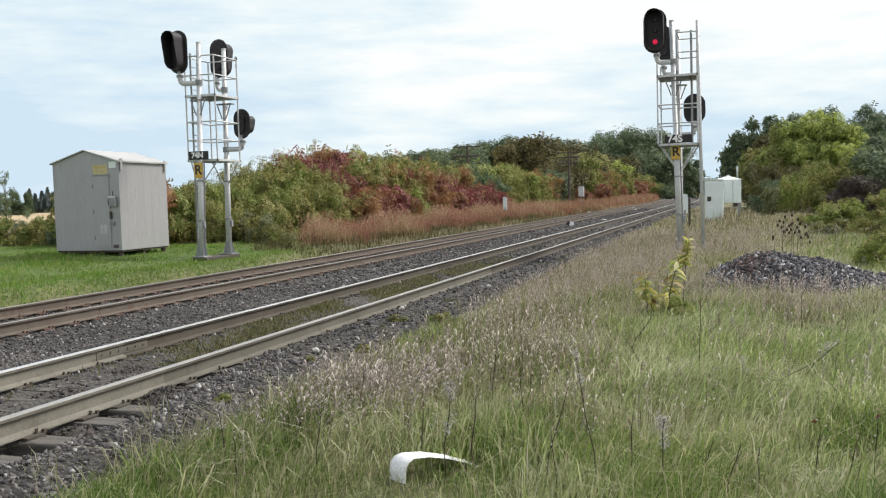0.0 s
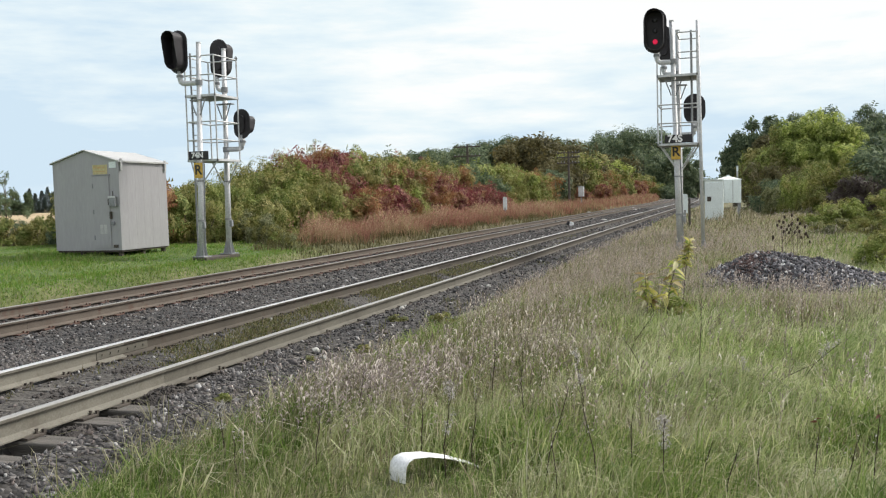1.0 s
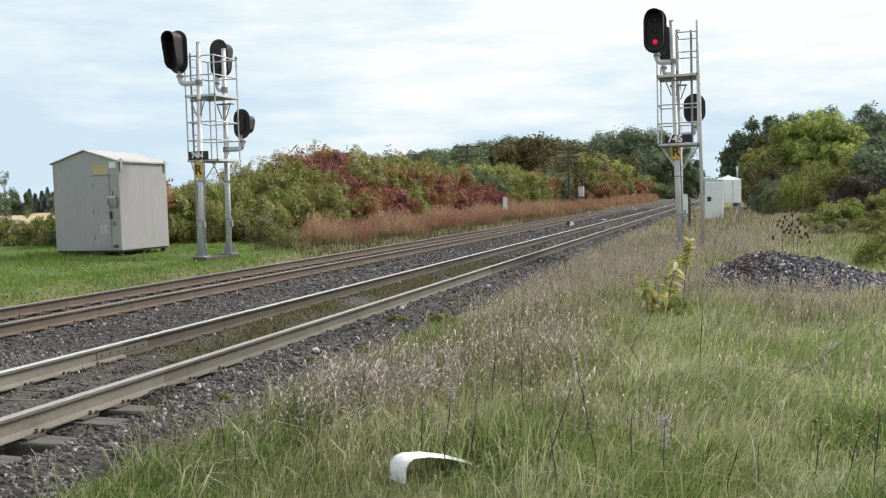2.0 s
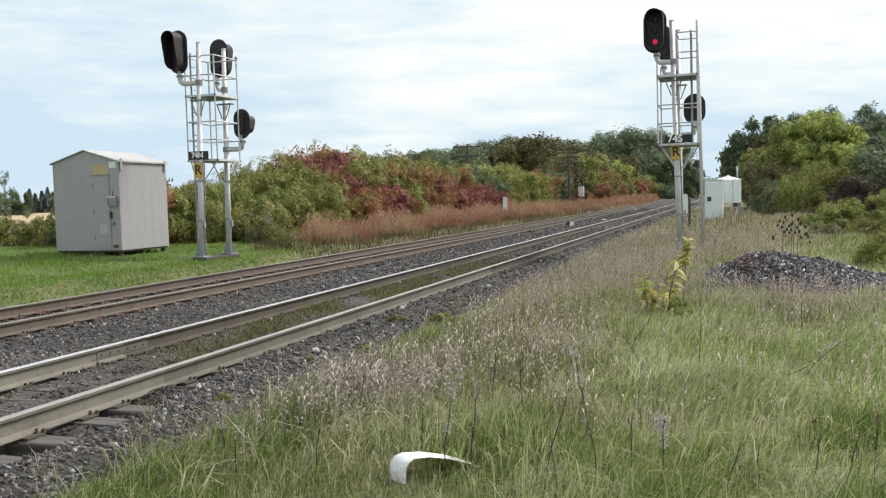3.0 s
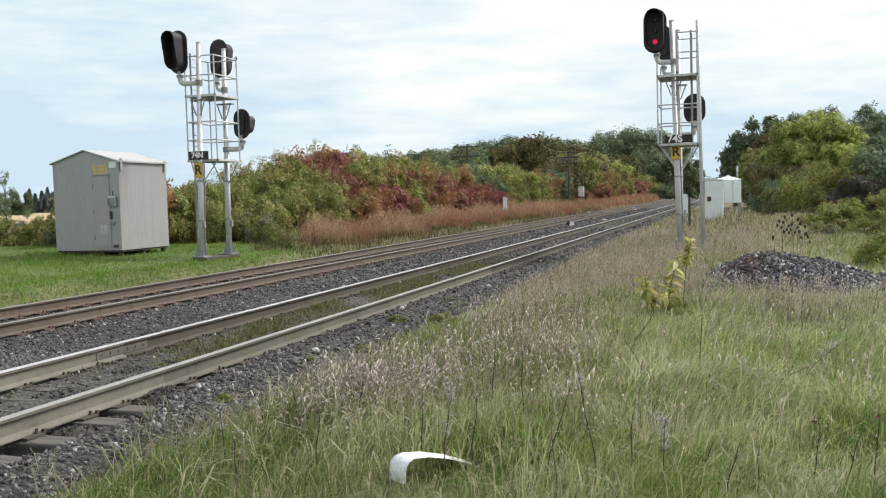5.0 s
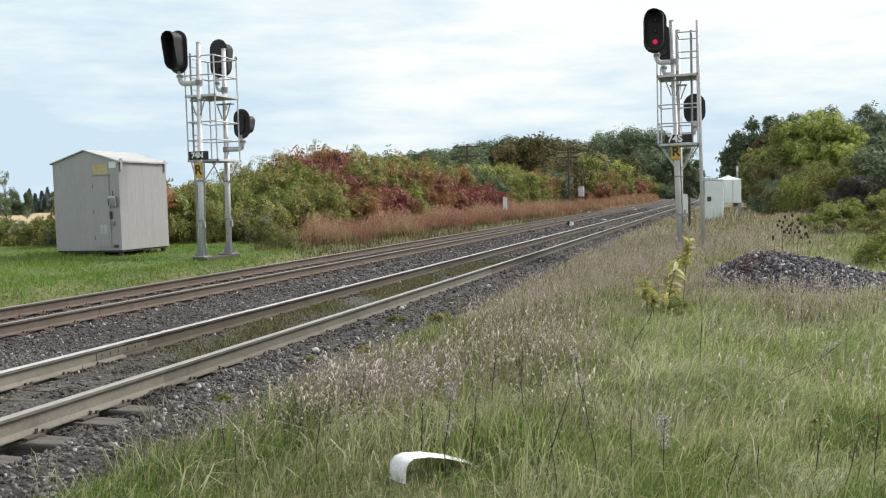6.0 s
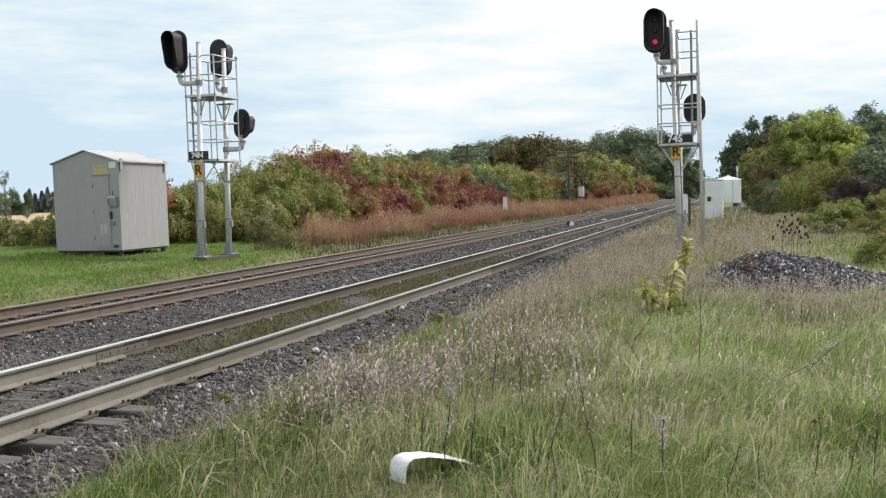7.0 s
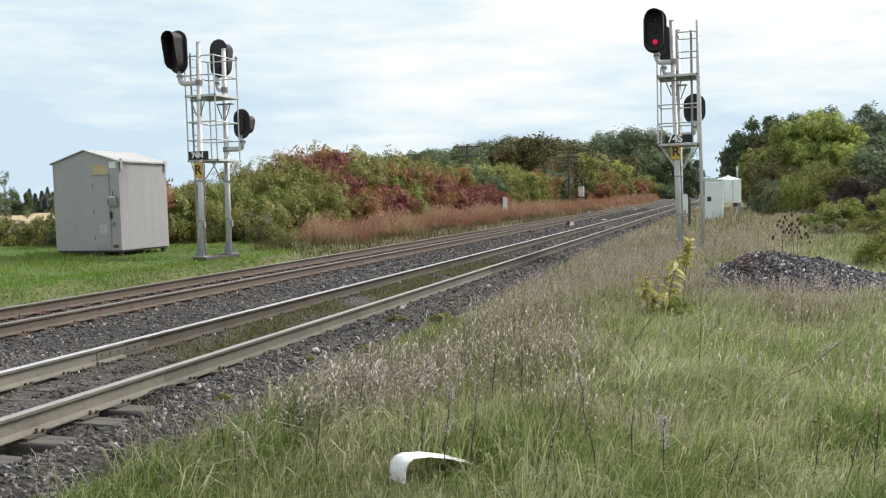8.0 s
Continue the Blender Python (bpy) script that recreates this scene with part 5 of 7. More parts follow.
for i, (x, y, h, s) in enumerate(((-10.2, 195, 12.5, 2.2), (-8.6, 205, 9.5, 1.8), (-12.2, 214, 12.5, 2.6))):
    tree("broadleaf_tree", "tall narrow dark green tree where the line curves away", x, y, h, s, "dark", 55 + i, 16, 2600, CLUMP, 1.2, 0.25, 0.08, "trees by the curve")
tree("young_tree", "slender wispy young tree at the field's edge", -46.3, 48.4, 4.4, 1.5, "blue", 61, 12, 330, BROAD, 0.8, 0.07, 0.3, "field trees")
tall = tree("young_tree", "tall wispy young tree with drooping twigs at the field's edge", -48.1, 47.8, 8.0, 1.5, "blue", 62, 14, 260, BROAD, 0.8, 0.08, 0.35, "field trees")
for i, (x, y, h, s) in enumerate(((-140.5, 144.5, 5.4, 2.0), (-137.2, 145.5, 5.7, 2.1), (-134.4, 146.2, 4.9, 1.7), (-144.5, 144.5, 5.6, 2.4))):
    tree("broadleaf_tree", "bushy grey-green tree beyond the grain field", x, y, h, s, "blue", 65 + i, 12, 900, CLUMP, 1.2, 0.12, 0.1, "field trees")


def conifer(x, y, h, seed):
    rng = np.random.default_rng(seed)
    t = tagged(empty("conifer", x, y, 0.1), "dark spruce in a distant windbreak row", "tree", "windbreak conifers")
    part("trunk", tube([(0, 0, -0.2), (0, 0, h)], [0.2, 0.03], 6), BARK, t)
    k = 1500
    u = rng.random(k) ** 0.75
    a = rng.uniform(0, math.tau, k)
    r = (1 - u) * h * 0.24 * rng.uniform(0.5, 1.0, k) + 0.03
    pos = np.stack([np.cos(a) * r, np.sin(a) * r, 0.3 + u * (h - 0.3)], 1)
    d = np.stack([np.cos(a), np.sin(a), np.full(k, -0.5)], 1) + rng.normal(size=(k, 3)) * 0.25
    v, f = strew(*TUFT, pos, facing(d, rng.uniform(-1.2, 1.2, k)), (1.3 - 0.8 * u) * rng.uniform(0.6, 1.2, k))
    bulk("crown", v, f, CONIFER, t)


for i in range(9):
    conifer(-193 + i * 2.1, 206 + (i % 3) * 2.5, 5.6 + 2.4 * ((i * 37) % 10) / 10, 80 + i)


def far_wood(label, spans, key, seed):
    """A distant belt of trees: crowns too many to count."""
    rng = np.random.default_rng(seed)
    lobes, feet = [], []
    for x0, y0, x1, y1, h0, h1, n in spans:
        for i in range(n):
            u = (i + rng.random()) / n
            x, y, h = x0 + (x1 - x0) * u, y0 + (y1 - y0) * u + rng.uniform(-5, 5), (h0 + (h1 - h0) * u) * rng.uniform(0.92, 1.04)
            feet.append((x, y, h))
            for _ in range(12):
                r = h * rng.uniform(0.13, 0.22)
                lobes.append((x + rng.normal() * h * 0.16, y + rng.normal() * h * 0.12, h * rng.uniform(0.04, 0.86), r, r * 0.9))
    v, f = crown(rng, lobes, len(lobes) * 80, TUFT, 2.3, 8, 0.3, 0.3, 0.25, 0.35)
    ob = tagged(bulk("far_wood", v, f, LEAF[key]), label, "woodland", kind="stuff")
    bm = bmesh.new()
    for x, y, h in feet:
        add_tube(bm, [(x, y, -2.0), (x, y, h * 0.7)], [0.3, 0.08], 5)
    part("timber", bm, BARK, ob)


far_wood("distant dark green belt of woodland beyond the line", [(-122, 303, -86, 316, 17.6, 22.2, 22), (-92, 235, -86, 320, 15.5, 20.5, 12), (-86, 320, -62, 330, 22, 24, 14), (-58, 300, -38, 330, 19.5, 24.5, 10), (-40, 330, -24, 340, 25.5, 22, 10), (-26, 250, -14, 262, 15, 13, 7), (-12, 400, 6, 420, 7, 6, 10)], "dark", 91)
far_wood("distant brownish-green trees behind the shrubs", [(-48, 195, -36, 215, 14.2, 13.4, 8), (-34, 215, -26, 225, 11, 10.5, 5)], "brown", 92)


# ---------- stones ----------
def rock(seed, sub=1):
    """An angular broken stone: a lopsided block."""
    rng = random.Random(seed)
    bm = bmesh.new()
    bmesh.ops.create_cube(bm, size=1.5)
    sq = (rng.uniform(0.75, 1.25), rng.uniform(0.6, 1.0), rng.uniform(0.5, 0.8))
    for v in bm.verts:
        v.co = Vector([c * s * rng.uniform(0.55, 1.2) + rng.uniform(-0.12, 0.12) for c, s in zip(v.co, sq)])
    if sub > 1:
        bmesh.ops.bevel(bm, geom=list(bm.edges), offset=0.18, segments=1, affect="EDGES")
    bmesh.ops.triangulate(bm, faces=list(bm.faces))
    return bm


def rock_arrays(seed):
    bm = rock(seed)
    bm.verts.ensure_lookup_table()
    v = np.array([q.co[:] for q in bm.verts])
    f = np.array([[q.index for q in g.verts] for g in bm.faces])
    bm.free()
    return v, f


def chip_arrays(seed):
    rng = np.random.default_rng(seed)
    v = np.array([[1, 0, 0], [-1, 0, 0], [0, 0.8, 0], [0, -0.8, 0], [0, 0, 0.65], [0, 0, -0.65]]) * rng.uniform(0.7, 1.25, (6, 3))
    f = np.array([[0, 2, 4], [2, 1, 4], [1, 3, 4], [3, 0, 4], [2, 0, 5], [1, 2, 5], [3, 1, 5], [0, 3, 5]])
    return v, f


def shard_arrays(seed):
    """A long, sharp splinter of broken stone."""
    rng = np.random.default_rng(seed)
    v = np.array([[1.35, -0.2, -0.1], [-1.2, 0.1, 0.15], [0.3, 0.7, -0.25], [-0.4, -0.75, -0.1], [0.5, -0.3, 0.55], [-0.5, 0.35, -0.55]]) * rng.uniform(0.65, 1.3, (6, 3))
    f = np.array([[0, 2, 4], [2, 1, 4], [1, 3, 4], [3, 0, 4], [2, 0, 5], [1, 2, 5], [3, 1, 5], [0, 3, 5]])
    return v, f


def off_steel(x):
    """Keeps stones clear of the rails and their plates."""
    return np.all([np.abs(x - r) > 0.105 for r in RAIL_X], axis=0)


def bare_gap(x, y):
    """The washed-out gaps beside the nearest ties."""
    return (x > -5.15) & (x < -4.8) & (y < 6.4)


def scatter_stones(seed, x0, x1, y0, y1, count, lo, hi, forms, sink=0.25):
    rng = np.random.default_rng(seed)
    allv, allf, off = [], [], 0
    for k, (tv, tf) in enumerate(forms):
        n = count // len(forms)
        x, y = rng.uniform(x0, x1, n), rng.uniform(y0, y1, n)
        keep = off_steel(x) & ~((x > -6.55) & (x < -5.3) & (y < 16) & (rng.random(n) < 0.86)) & ~(bare_gap(x, y) & (rng.random(n) < 0.85))
        x, y = x[keep], y[keep]
        n = len(x)
        s = rng.uniform(lo, hi, n) * np.where(rng.random(n) < 0.06, 1.5, 1)
        z = bed_z(x + bend(y), y) + s * (0.5 - sink)
        v, f = strew(tv, tf, np.stack([x + bend(y), y, z], 1), rand_rot(rng, n), s[:, None] * rng.uniform(0.6, 1.3, (n, 3)))
        allv.append(v)
        allf.append(f + off)
        off += len(v)
    return np.concatenate(allv), np.concatenate(allf)


rocks, chips = [rock_arrays(i) for i in range(5)] + [shard_arrays(i + 5) for i in range(4)], [chip_arrays(i) for i in range(5)]
for seed, x0, x1, y0, y1, n, lo, hi, forms in ((1, -8.6, -3.9, 3.6, 9.0, 15000, 0.010, 0.030, rocks), (2, -12.4, -4.0, 9.0, 17, 11000, 0.017, 0.038, chips),
                                               (3, -12.4, -8.6, 4.0, 9.0, 4000, 0.016, 0.036, chips), (4, -12.5, -4.1, 17, 40, 10500, 0.026, 0.052, chips), (5, -12.6, -4.1, 40, 90, 4500, 0.045, 0.08, chips)):
    v, f = scatter_stones(seed, x0, x1, y0, y1, n, lo, hi, forms)
    tagged(bulk("ballast_gravel", v, f, DUSTY_STONE if seed == 1 else STONE, bed), "loose grey crushed ballast stones", kind="stuff")


def earth_heap(seed, x, y, rx, ry, h, clods, label):
    """Dark earth washed into a gap between two ties, broken into clods."""
    rng = np.random.default_rng(seed)
    base = -0.30
    top = empty("earth_heap")
    u = np.linspace(-1, 1, 13)
    gx, gy = np.meshgrid(u, u)
    lump = np.clip(1 - np.maximum(np.abs(gx), np.abs(gy)) ** 2.5, 0, 1)
    gz = lump * h * (0.85 + 0.3 * rng.random(gx.shape)) - 0.02
    i = np.arange(169).reshape(13, 13)
    f = np.stack([i[:-1, :-1], i[:-1, 1:], i[1:, 1:], i[1:, :-1]], -1).reshape(-1, 4)
    bulk("mound", np.stack([gx * rx, gy * ry, gz], -1).reshape(-1, 3), f, EARTH, top)
    cx, cy = rng.uniform(-0.9, 0.9, clods), rng.uniform(-0.9, 0.9, clods)
    cz = np.clip(1 - np.maximum(np.abs(cx), np.abs(cy)) ** 2.5, 0, 1) * h - 0.015
    size = rng.uniform(0.008, 0.026, clods)
    v, f = strew(*rock_arrays(seed), np.stack([cx * rx, cy * ry, cz], 1), rand_rot(rng, clods), size[:, None] * rng.uniform(0.6, 1.3, (clods, 3)))
    tagged(bulk("clods", v, f, EARTH, top), "crumbled dark earth clods", kind="stuff")
    top.matrix_basis = pose(x, y, base)
    tagged(top, label, "earth", "earth heaps between the ties")


EARTH = surface("dark_sooty_earth", (0.040, 0.034, 0.031), (0.075, 0.066, 0.060), (0.105, 0.096, 0.088), 9.0, 70, 0.95, 0.0, 0.8, 0.012)
earth_heap(51, -4.96, 5.78, 0.24, 0.20, 0.125, 160, "dark crumbled earth between two bare ties")
earth_heap(52, -4.97, 6.30, 0.22, 0.12, 0.080, 60, "low dark earth in a gap between ties")
earth_heap(53, -4.99, 6.98, 0.20, 0.36, 0.180, 220, "dark earth mound against the dusty rail")
earth_heap(54, -4.86, 7.85, 0.18, 0.28, 0.115, 90, "dark earth patch on the ballast shoulder")
earth_heap(55, -5.95, 5.75, 0.58, 0.42, 0.150, 420, "dark sooty earth over a tie between the rails")
earth_heap(56, -5.90, 6.85, 0.54, 0.40, 0.148, 420, "dark sooty earth over a tie between the rails")
earth_heap(58, -6.00, 4.95, 0.58, 0.34, 0.145, 360, "dark sooty earth over a tie between the rails")
earth_heap(57, -6.05, 7.95, 0.50, 0.40, 0.145, 340, "dark sooty earth over a tie between the rails")

v, f = scatter_stones(6, -11.0, -9.55, 5.0, 32, 2600, 0.014, 0.034, chips)
tagged(bulk("rusty_gravel", v, f, RED_STONE, bed), "rust-stained stones between the far rails", kind="stuff")

stone_meshes = [shared("ballast_stone", rock(20 + i), DUSTY_STONE) for i in range(8)]
rng = random.Random(12)
made = 0
while made < 290:
    x, y = rng.uniform(-5.05, -3.95), rng.uniform(3.9, 9.5)
    if made % 4 == 0:
        x, y = rng.uniform(-6.5, -3.95), rng.uniform(4.2, 12)
    if not bool(off_steel(np.array([x]))[0]) or bare_gap(x, y):
        continue
    s = rng.uniform(0.017, 0.034)
    o = new("ballast_stone", stone_meshes[rng.randrange(8)])
    o.parent = bed
    o.matrix_basis = pose(x, y, float(bed_z(x, y)) + s * 0.35, rng.uniform(0, 360), rng.uniform(0, 360), rng.uniform(0, 360)) @ Matrix.Diagonal((s, s, s, 1))
    made += 1
for x, y, s in ((-4.40, 9.1, 0.055), (-4.62, 9.34, 0.06), (-5.02, 13.3, 0.05), (-4.95, 13.0, 0.055), (-6.45, 11.6, 0.05), (-4.54, 16.6, 0.06), (-4.3, 8.1, 0.04)):
    bm = rock(int(x * 50 + y * 9), 2)
    ob = part("pale_stone", bm, PALE_STONE)
    ob.matrix_basis = pose(x, y, float(bed_z(x, y)) + s * 0.4, 20, 10, x * 90) @ Matrix.Diagonal((s, s, s, 1))
    tagged(ob, "single pale limestone lump on the ballast", "stone", "pale debris on the ballast")


def pile_z(x, y):
    ridge = np.interp(x, (-0.75, -0.3, 0.0, 0.35, 0.75, 1.1, 1.45, 1.8, 2.2, 3.0, 4.2), (0.0, 0.30, 0.46, 0.54, 0.52, 0.46, 0.37, 0.26, 0.17, 0.10, 0.0))
    away = np.abs(y - (17.3 - 0.25 * x)) / (1.45 + 0.1 * x)
    z = ridge * np.clip(1.0 - away ** 1.1, 0, 1)
    return z + 0.035 * np.sin(x * 4.1 + y) * np.sin(y * 3.3 - x) * (z > 0.03)


def gravel_pile():
    t = tagged(empty("gravel_pile", 1.5, 17.0, -0.16), "long low pile of blue-grey crushed stone in the grass", "gravel pile")
    xs, ys = np.arange(-1.1, 4.8, 0.12), np.arange(15.0, 19.3, 0.12)
    gx, gy = np.meshgrid(xs, ys)
    z = pile_z(gx, gy)
    v = np.stack([gx - 1.5, gy - 17.0, np.where(z > 0.01, z, -0.12)], -1).reshape(-1, 3)
    i = np.arange(gx.size).reshape(gx.shape)
    f = np.stack([i[:-1, :-1], i[:-1, 1:], i[1:, 1:], i[1:, :-1]], -1).reshape(-1, 4)
    bulk("mound", v, f, BALLAST, t, True)
    shards = [shard_arrays(70 + i) for i in range(6)]
    rng = np.random.default_rng(7)
    av, af, off = [], [], 0
    for tv, tf in shards:
        x, y = rng.uniform(-1.0, 4.6, 4200), rng.uniform(15.0, 17.9, 4200)
        z = pile_z(x, y)
        red = np.exp(-(((x - 0.12) / 0.28) ** 2 + ((y - 16.9) / 0.7) ** 2))
        keep = (z > rng.uniform(0.0, 0.06, 4200)) & (rng.random(4200) > red * 0.8)
        x, y, z = x[keep], y[keep], z[keep]
        s = np.clip(rng.gamma(2.6, 0.0092, len(x)), 0.009, 0.058)
        v, f = strew(tv, tf, np.stack([x - 1.5, y - 17.0, z + s * 0.2], 1), rand_rot(rng, len(x)), s)
        av.append(v)
        af.append(f + off)
        off += len(v)
    tagged(bulk("crushed_stone", np.concatenate(av), np.concatenate(af), PILE_STONE, t), kind="stuff")
    x, y = 0.12 + rng.normal(0, 0.22, 900), 16.9 + rng.normal(0, 0.5, 900)
    z = pile_z(x, y)
    x, y, z = x[z > 0.05], y[z > 0.05], z[z > 0.05]
    v, f = strew(*shards[0], np.stack([x - 1.5, y - 17.0, z + 0.006], 1), rand_rot(rng, len(x)), rng.uniform(0.012, 0.04, len(x)))
    tagged(bulk("reddish_stone", v, f, RED_STONE, t, False), "reddish-brown crushed stone", kind="stuff")


gravel_pile()


# ---------- grass ----------
def blade_field(rng, x, y, z, h, w, lean, curl):
    """Bent, tapering blades: five points and three faces each."""
    n = len(x)
    a = rng.uniform(0, math.tau, n)
    side = np.stack([np.cos(a), np.sin(a), np.zeros(n)], 1) * (w / 2)[:, None]
    b = rng.uniform(0, math.tau, n)
    way = np.stack([np.cos(b), np.sin(b)], 1) * np.minimum(rng.gamma(1.6, 0.42, n), 1.9)[:, None] * curl + np.asarray(lean)
    base = np.stack([x, y, z], 1)
    mid = base + np.concatenate([way * (h * 0.28)[:, None], (h * 0.6)[:, None]], 1)
    tip = base + np.concatenate([way * (h * 0.85)[:, None], (h * np.maximum(1 - 0.30 * np.hypot(way[:, 0], way[:, 1]), 0.25))[:, None]], 1)
    v = np.stack([base - side, base + side, mid - side * 0.8, mid + side * 0.8, tip], 1).reshape(-1, 3)
    f = (np.array([[0, 1, 2], [1, 3, 2], [2, 3, 4]])[None] + (np.arange(n) * 5)[:, None, None]).reshape(-1, 3)
    return v, f


def seed_form(seed, pieces=8):
    """A thin dry stalk hung with small hooked husks and curled leaves."""
    rng = np.random.default_rng(seed)
    v = [(-0.004, 0, 0), (0.004, 0, 0), (0.010, 0, 0.92), (0.016, 0, 0.92)]
    f = [(0, 1, 2), (1, 3, 2)]
    for i in range(pieces):
        u = 0.40 + 0.60 * (i + rng.random() * 0.6) / pieces
        a = i * 2.4 + rng.uniform(-0.5, 0.5)
        o, t = np.array([math.cos(a), math.sin(a), 0]), np.array([-math.sin(a), math.cos(a), 0])
        k, w, r = len(v), rng.uniform(0.008, 0.016), rng.uniform(0.05, 0.11)
        c = np.array([0.013 * u, 0, u])
        lift = rng.uniform(0.03, 0.09)
        b, e = c + o * r * 0.55 + (0, 0, lift), c + o * r + (0, 0, lift * rng.uniform(-0.6, 0.9))
        v += [tuple(c - t * w * 0.3), tuple(c + t * w * 0.3), tuple(b - t * w), tuple(b + t * w), tuple(e)]
        f += [(k, k + 1, k + 2), (k + 1, k + 3, k + 2), (k + 2, k + 3, k + 4)]
    return np.array(v), np.array(f)


SEED = seed_form(3)


def lodged(x, y):
    """Which way the wind has laid the grass: swirling where it is lush."""
    k = 0.5 * smooth_step(-1.9, -0.3, x) * smooth_step(13.5, 11.0, y) * smooth_step(4.6, 5.8, y)
    a = 0.35 + 1.5 * np.sin(0.9 * x + 0.55 * y) + 1.0 * np.sin(1.7 * y - 2.3 * x + 1.0) + 0.8 * np.sin(4.1 * x + 2.7 * y)
    return np.stack([0.25 + k * np.cos(a), 0.02 + k * np.sin(a)], 1)



def dryness(x, y):
    """Where the verge has dried: nearer the line and further on."""
    w = 0.35 * np.sin(x * 1.7 + 0.6 * y) + 0.25 * np.sin(y * 1.9 - x * 2.3) + 0.2 * np.sin(x * 4.3 + y * 3.1)
    return np.clip(0.42 - 0.24 * (x + 1.8) + 0.05 * (y - 9.0) + 0.5 * w + 0.95 * np.exp(-((y - 13.4) / 1.7) ** 2) * smooth_step(-0.3, 0.8, x), 0.0, 1.0) * smooth_step(5.2, 6.9, y) * (1 - smooth_step(-2.7, -3.8, x) * smooth_step(7.0, 9.0, y) * smooth_step(15.5, 12.5, y) * 0.9)


sway = []


def on_pile(x, y):
    return pile_z(x, y) > 0.05


def meadow(seed, x0, x1, y0, y1, density, width, heads, moves):
    rng = np.random.default_rng(seed)
    n = int((x1 - x0) * (y1 - y0) * density)
    x, y = rng.uniform(x0, x1, n), rng.uniform(y0, y1, n)
    edge = -3.80 - 0.30 * smooth_step(6.7, 5.6, y) - 0.10 * smooth_step(9.5, 7.0, y) + 0.12 * np.sin(y * 1.1) + 0.14 * np.sin(y * 2.9 + 1) + bend(y) - 0.03 * np.clip(y - 11, 0, 20)
    clump = 0.5 + 0.5 * np.sin(x * 5.1 + 2 * np.sin(y * 2.2)) * np.sin(y * 4.3 + x)
    keep = (x > edge + rng.exponential(0.12, n)) & ~on_pile(x, y) & (rng.random(n) < 0.55 + 0.45 * clump)
    x, y, clump = x[keep], y[keep], clump[keep]
    d = dryness(x, y)
    dry = rng.random(len(x)) < 0.06 + 0.07 * smooth_step(-1.0, -2.6, x) * smooth_step(7.5, 5.5, y) + 0.8 * d
    near_edge = smooth_step(-4.4, -3.2, x)
    hollow = 1 - 0.74 * np.exp(-(((x + 1.85) / 0.5) ** 4 + ((y - 4.85) / 0.6) ** 4))
    h = (0.15 + 0.19 * rng.random(len(x)) + 0.10 * clump) * (0.5 + 0.5 * near_edge) * (1 - 0.25 * smooth_step(10, 15, y)) * hollow * (1 - 0.25 * smooth_step(-2.2, -3.2, x) * smooth_step(7.0, 5.5, y))
    h = h * (1 - 0.6 * np.exp(-((y - 15.3) / 0.8) ** 2) * smooth_step(-1.0, -0.5, x) * smooth_step(2.2, 0.9, x))
    h = h * np.where(rng.random(len(x)) < 0.06, 1.45, 1.0) * (0.85 + 0.3 * np.sin(x * 1.9 + 0.8 * y) * np.sin(y * 1.3 - 0.7 * x))
    w = width * rng.uniform(0.6, 1.3, len(x))
    z = np.maximum(ground_z(x, y), np.where(x < -3.7, bed_z(x, y), -9)) - 0.01
    cx, cy = (x0 + x1) / 2, (y0 + y1) / 2
    cz = float(ground_z(cx, cy))
    green = GRASS_PALE if x0 > -1.5 and y0 > 6.5 else GRASS_LUSH if (y1 < 7.5 and x1 < -2.5) or (y1 < 5.5 and not -1.0 < x1 < 1.0) else GRASS_GREEN
    for mask, mat, lab in ((~dry, green, "long green meadow grass"), (dry, GRASS_DRY, "dry tan meadow grass")):
        if mask.sum() < 10:
            continue
        v, f = blade_field(rng, x[mask] - cx, y[mask] - cy, z[mask] - cz, h[mask], w[mask], lodged(x[mask], y[mask]), 1.15)
        ob = tagged(bulk("grass", v, f, mat), lab, "grass", kind="stuff")
        ob.matrix_basis = pose(cx, cy, cz)
        if moves:
            sway.append((ob, cx, cy, cz, 0.55, 0))
    m = int((x1 - x0) * (y1 - y0) * heads)
    sx, sy = rng.uniform(x0, x1, m), rng.uniform(y0, y1, m)
    e = -3.45 + 0.15 * np.sin(sy * 1.1) + bend(sy) - 0.06 * np.clip(sy - 11, 0, 14)
    drift = 0.5 + 0.5 * np.sin(sx * 2.6 + 1.3 * np.sin(sy * 1.4)) * np.sin(sy * 1.9 + 0.8 * sx)
    k = (sx > e) & ~on_pile(sx, sy) & (rng.random(m) < np.maximum((dryness(sx, sy) * 1.0 - 0.12) * (0.15 + 0.9 * drift) * (1 - 0.35 * smooth_step(8.5, 11, sy)) * np.maximum(0.35 + 0.65 * smooth_step(-3.7, -2.5, sx + 0.2 * np.sin(sy * 3)), smooth_step(12.5, 15.5, sy)), 0.08 * drift * smooth_step(-1.5, -0.2, sx) * smooth_step(5.2, 6.5, sy)))
    k &= rng.random(m) > 0.8 * np.exp(-((sx + 1.15) / 0.75) ** 4 - ((sy - 10.6) / 1.5) ** 4)      # greener round the milkweed
    sx, sy = sx[k], sy[k]
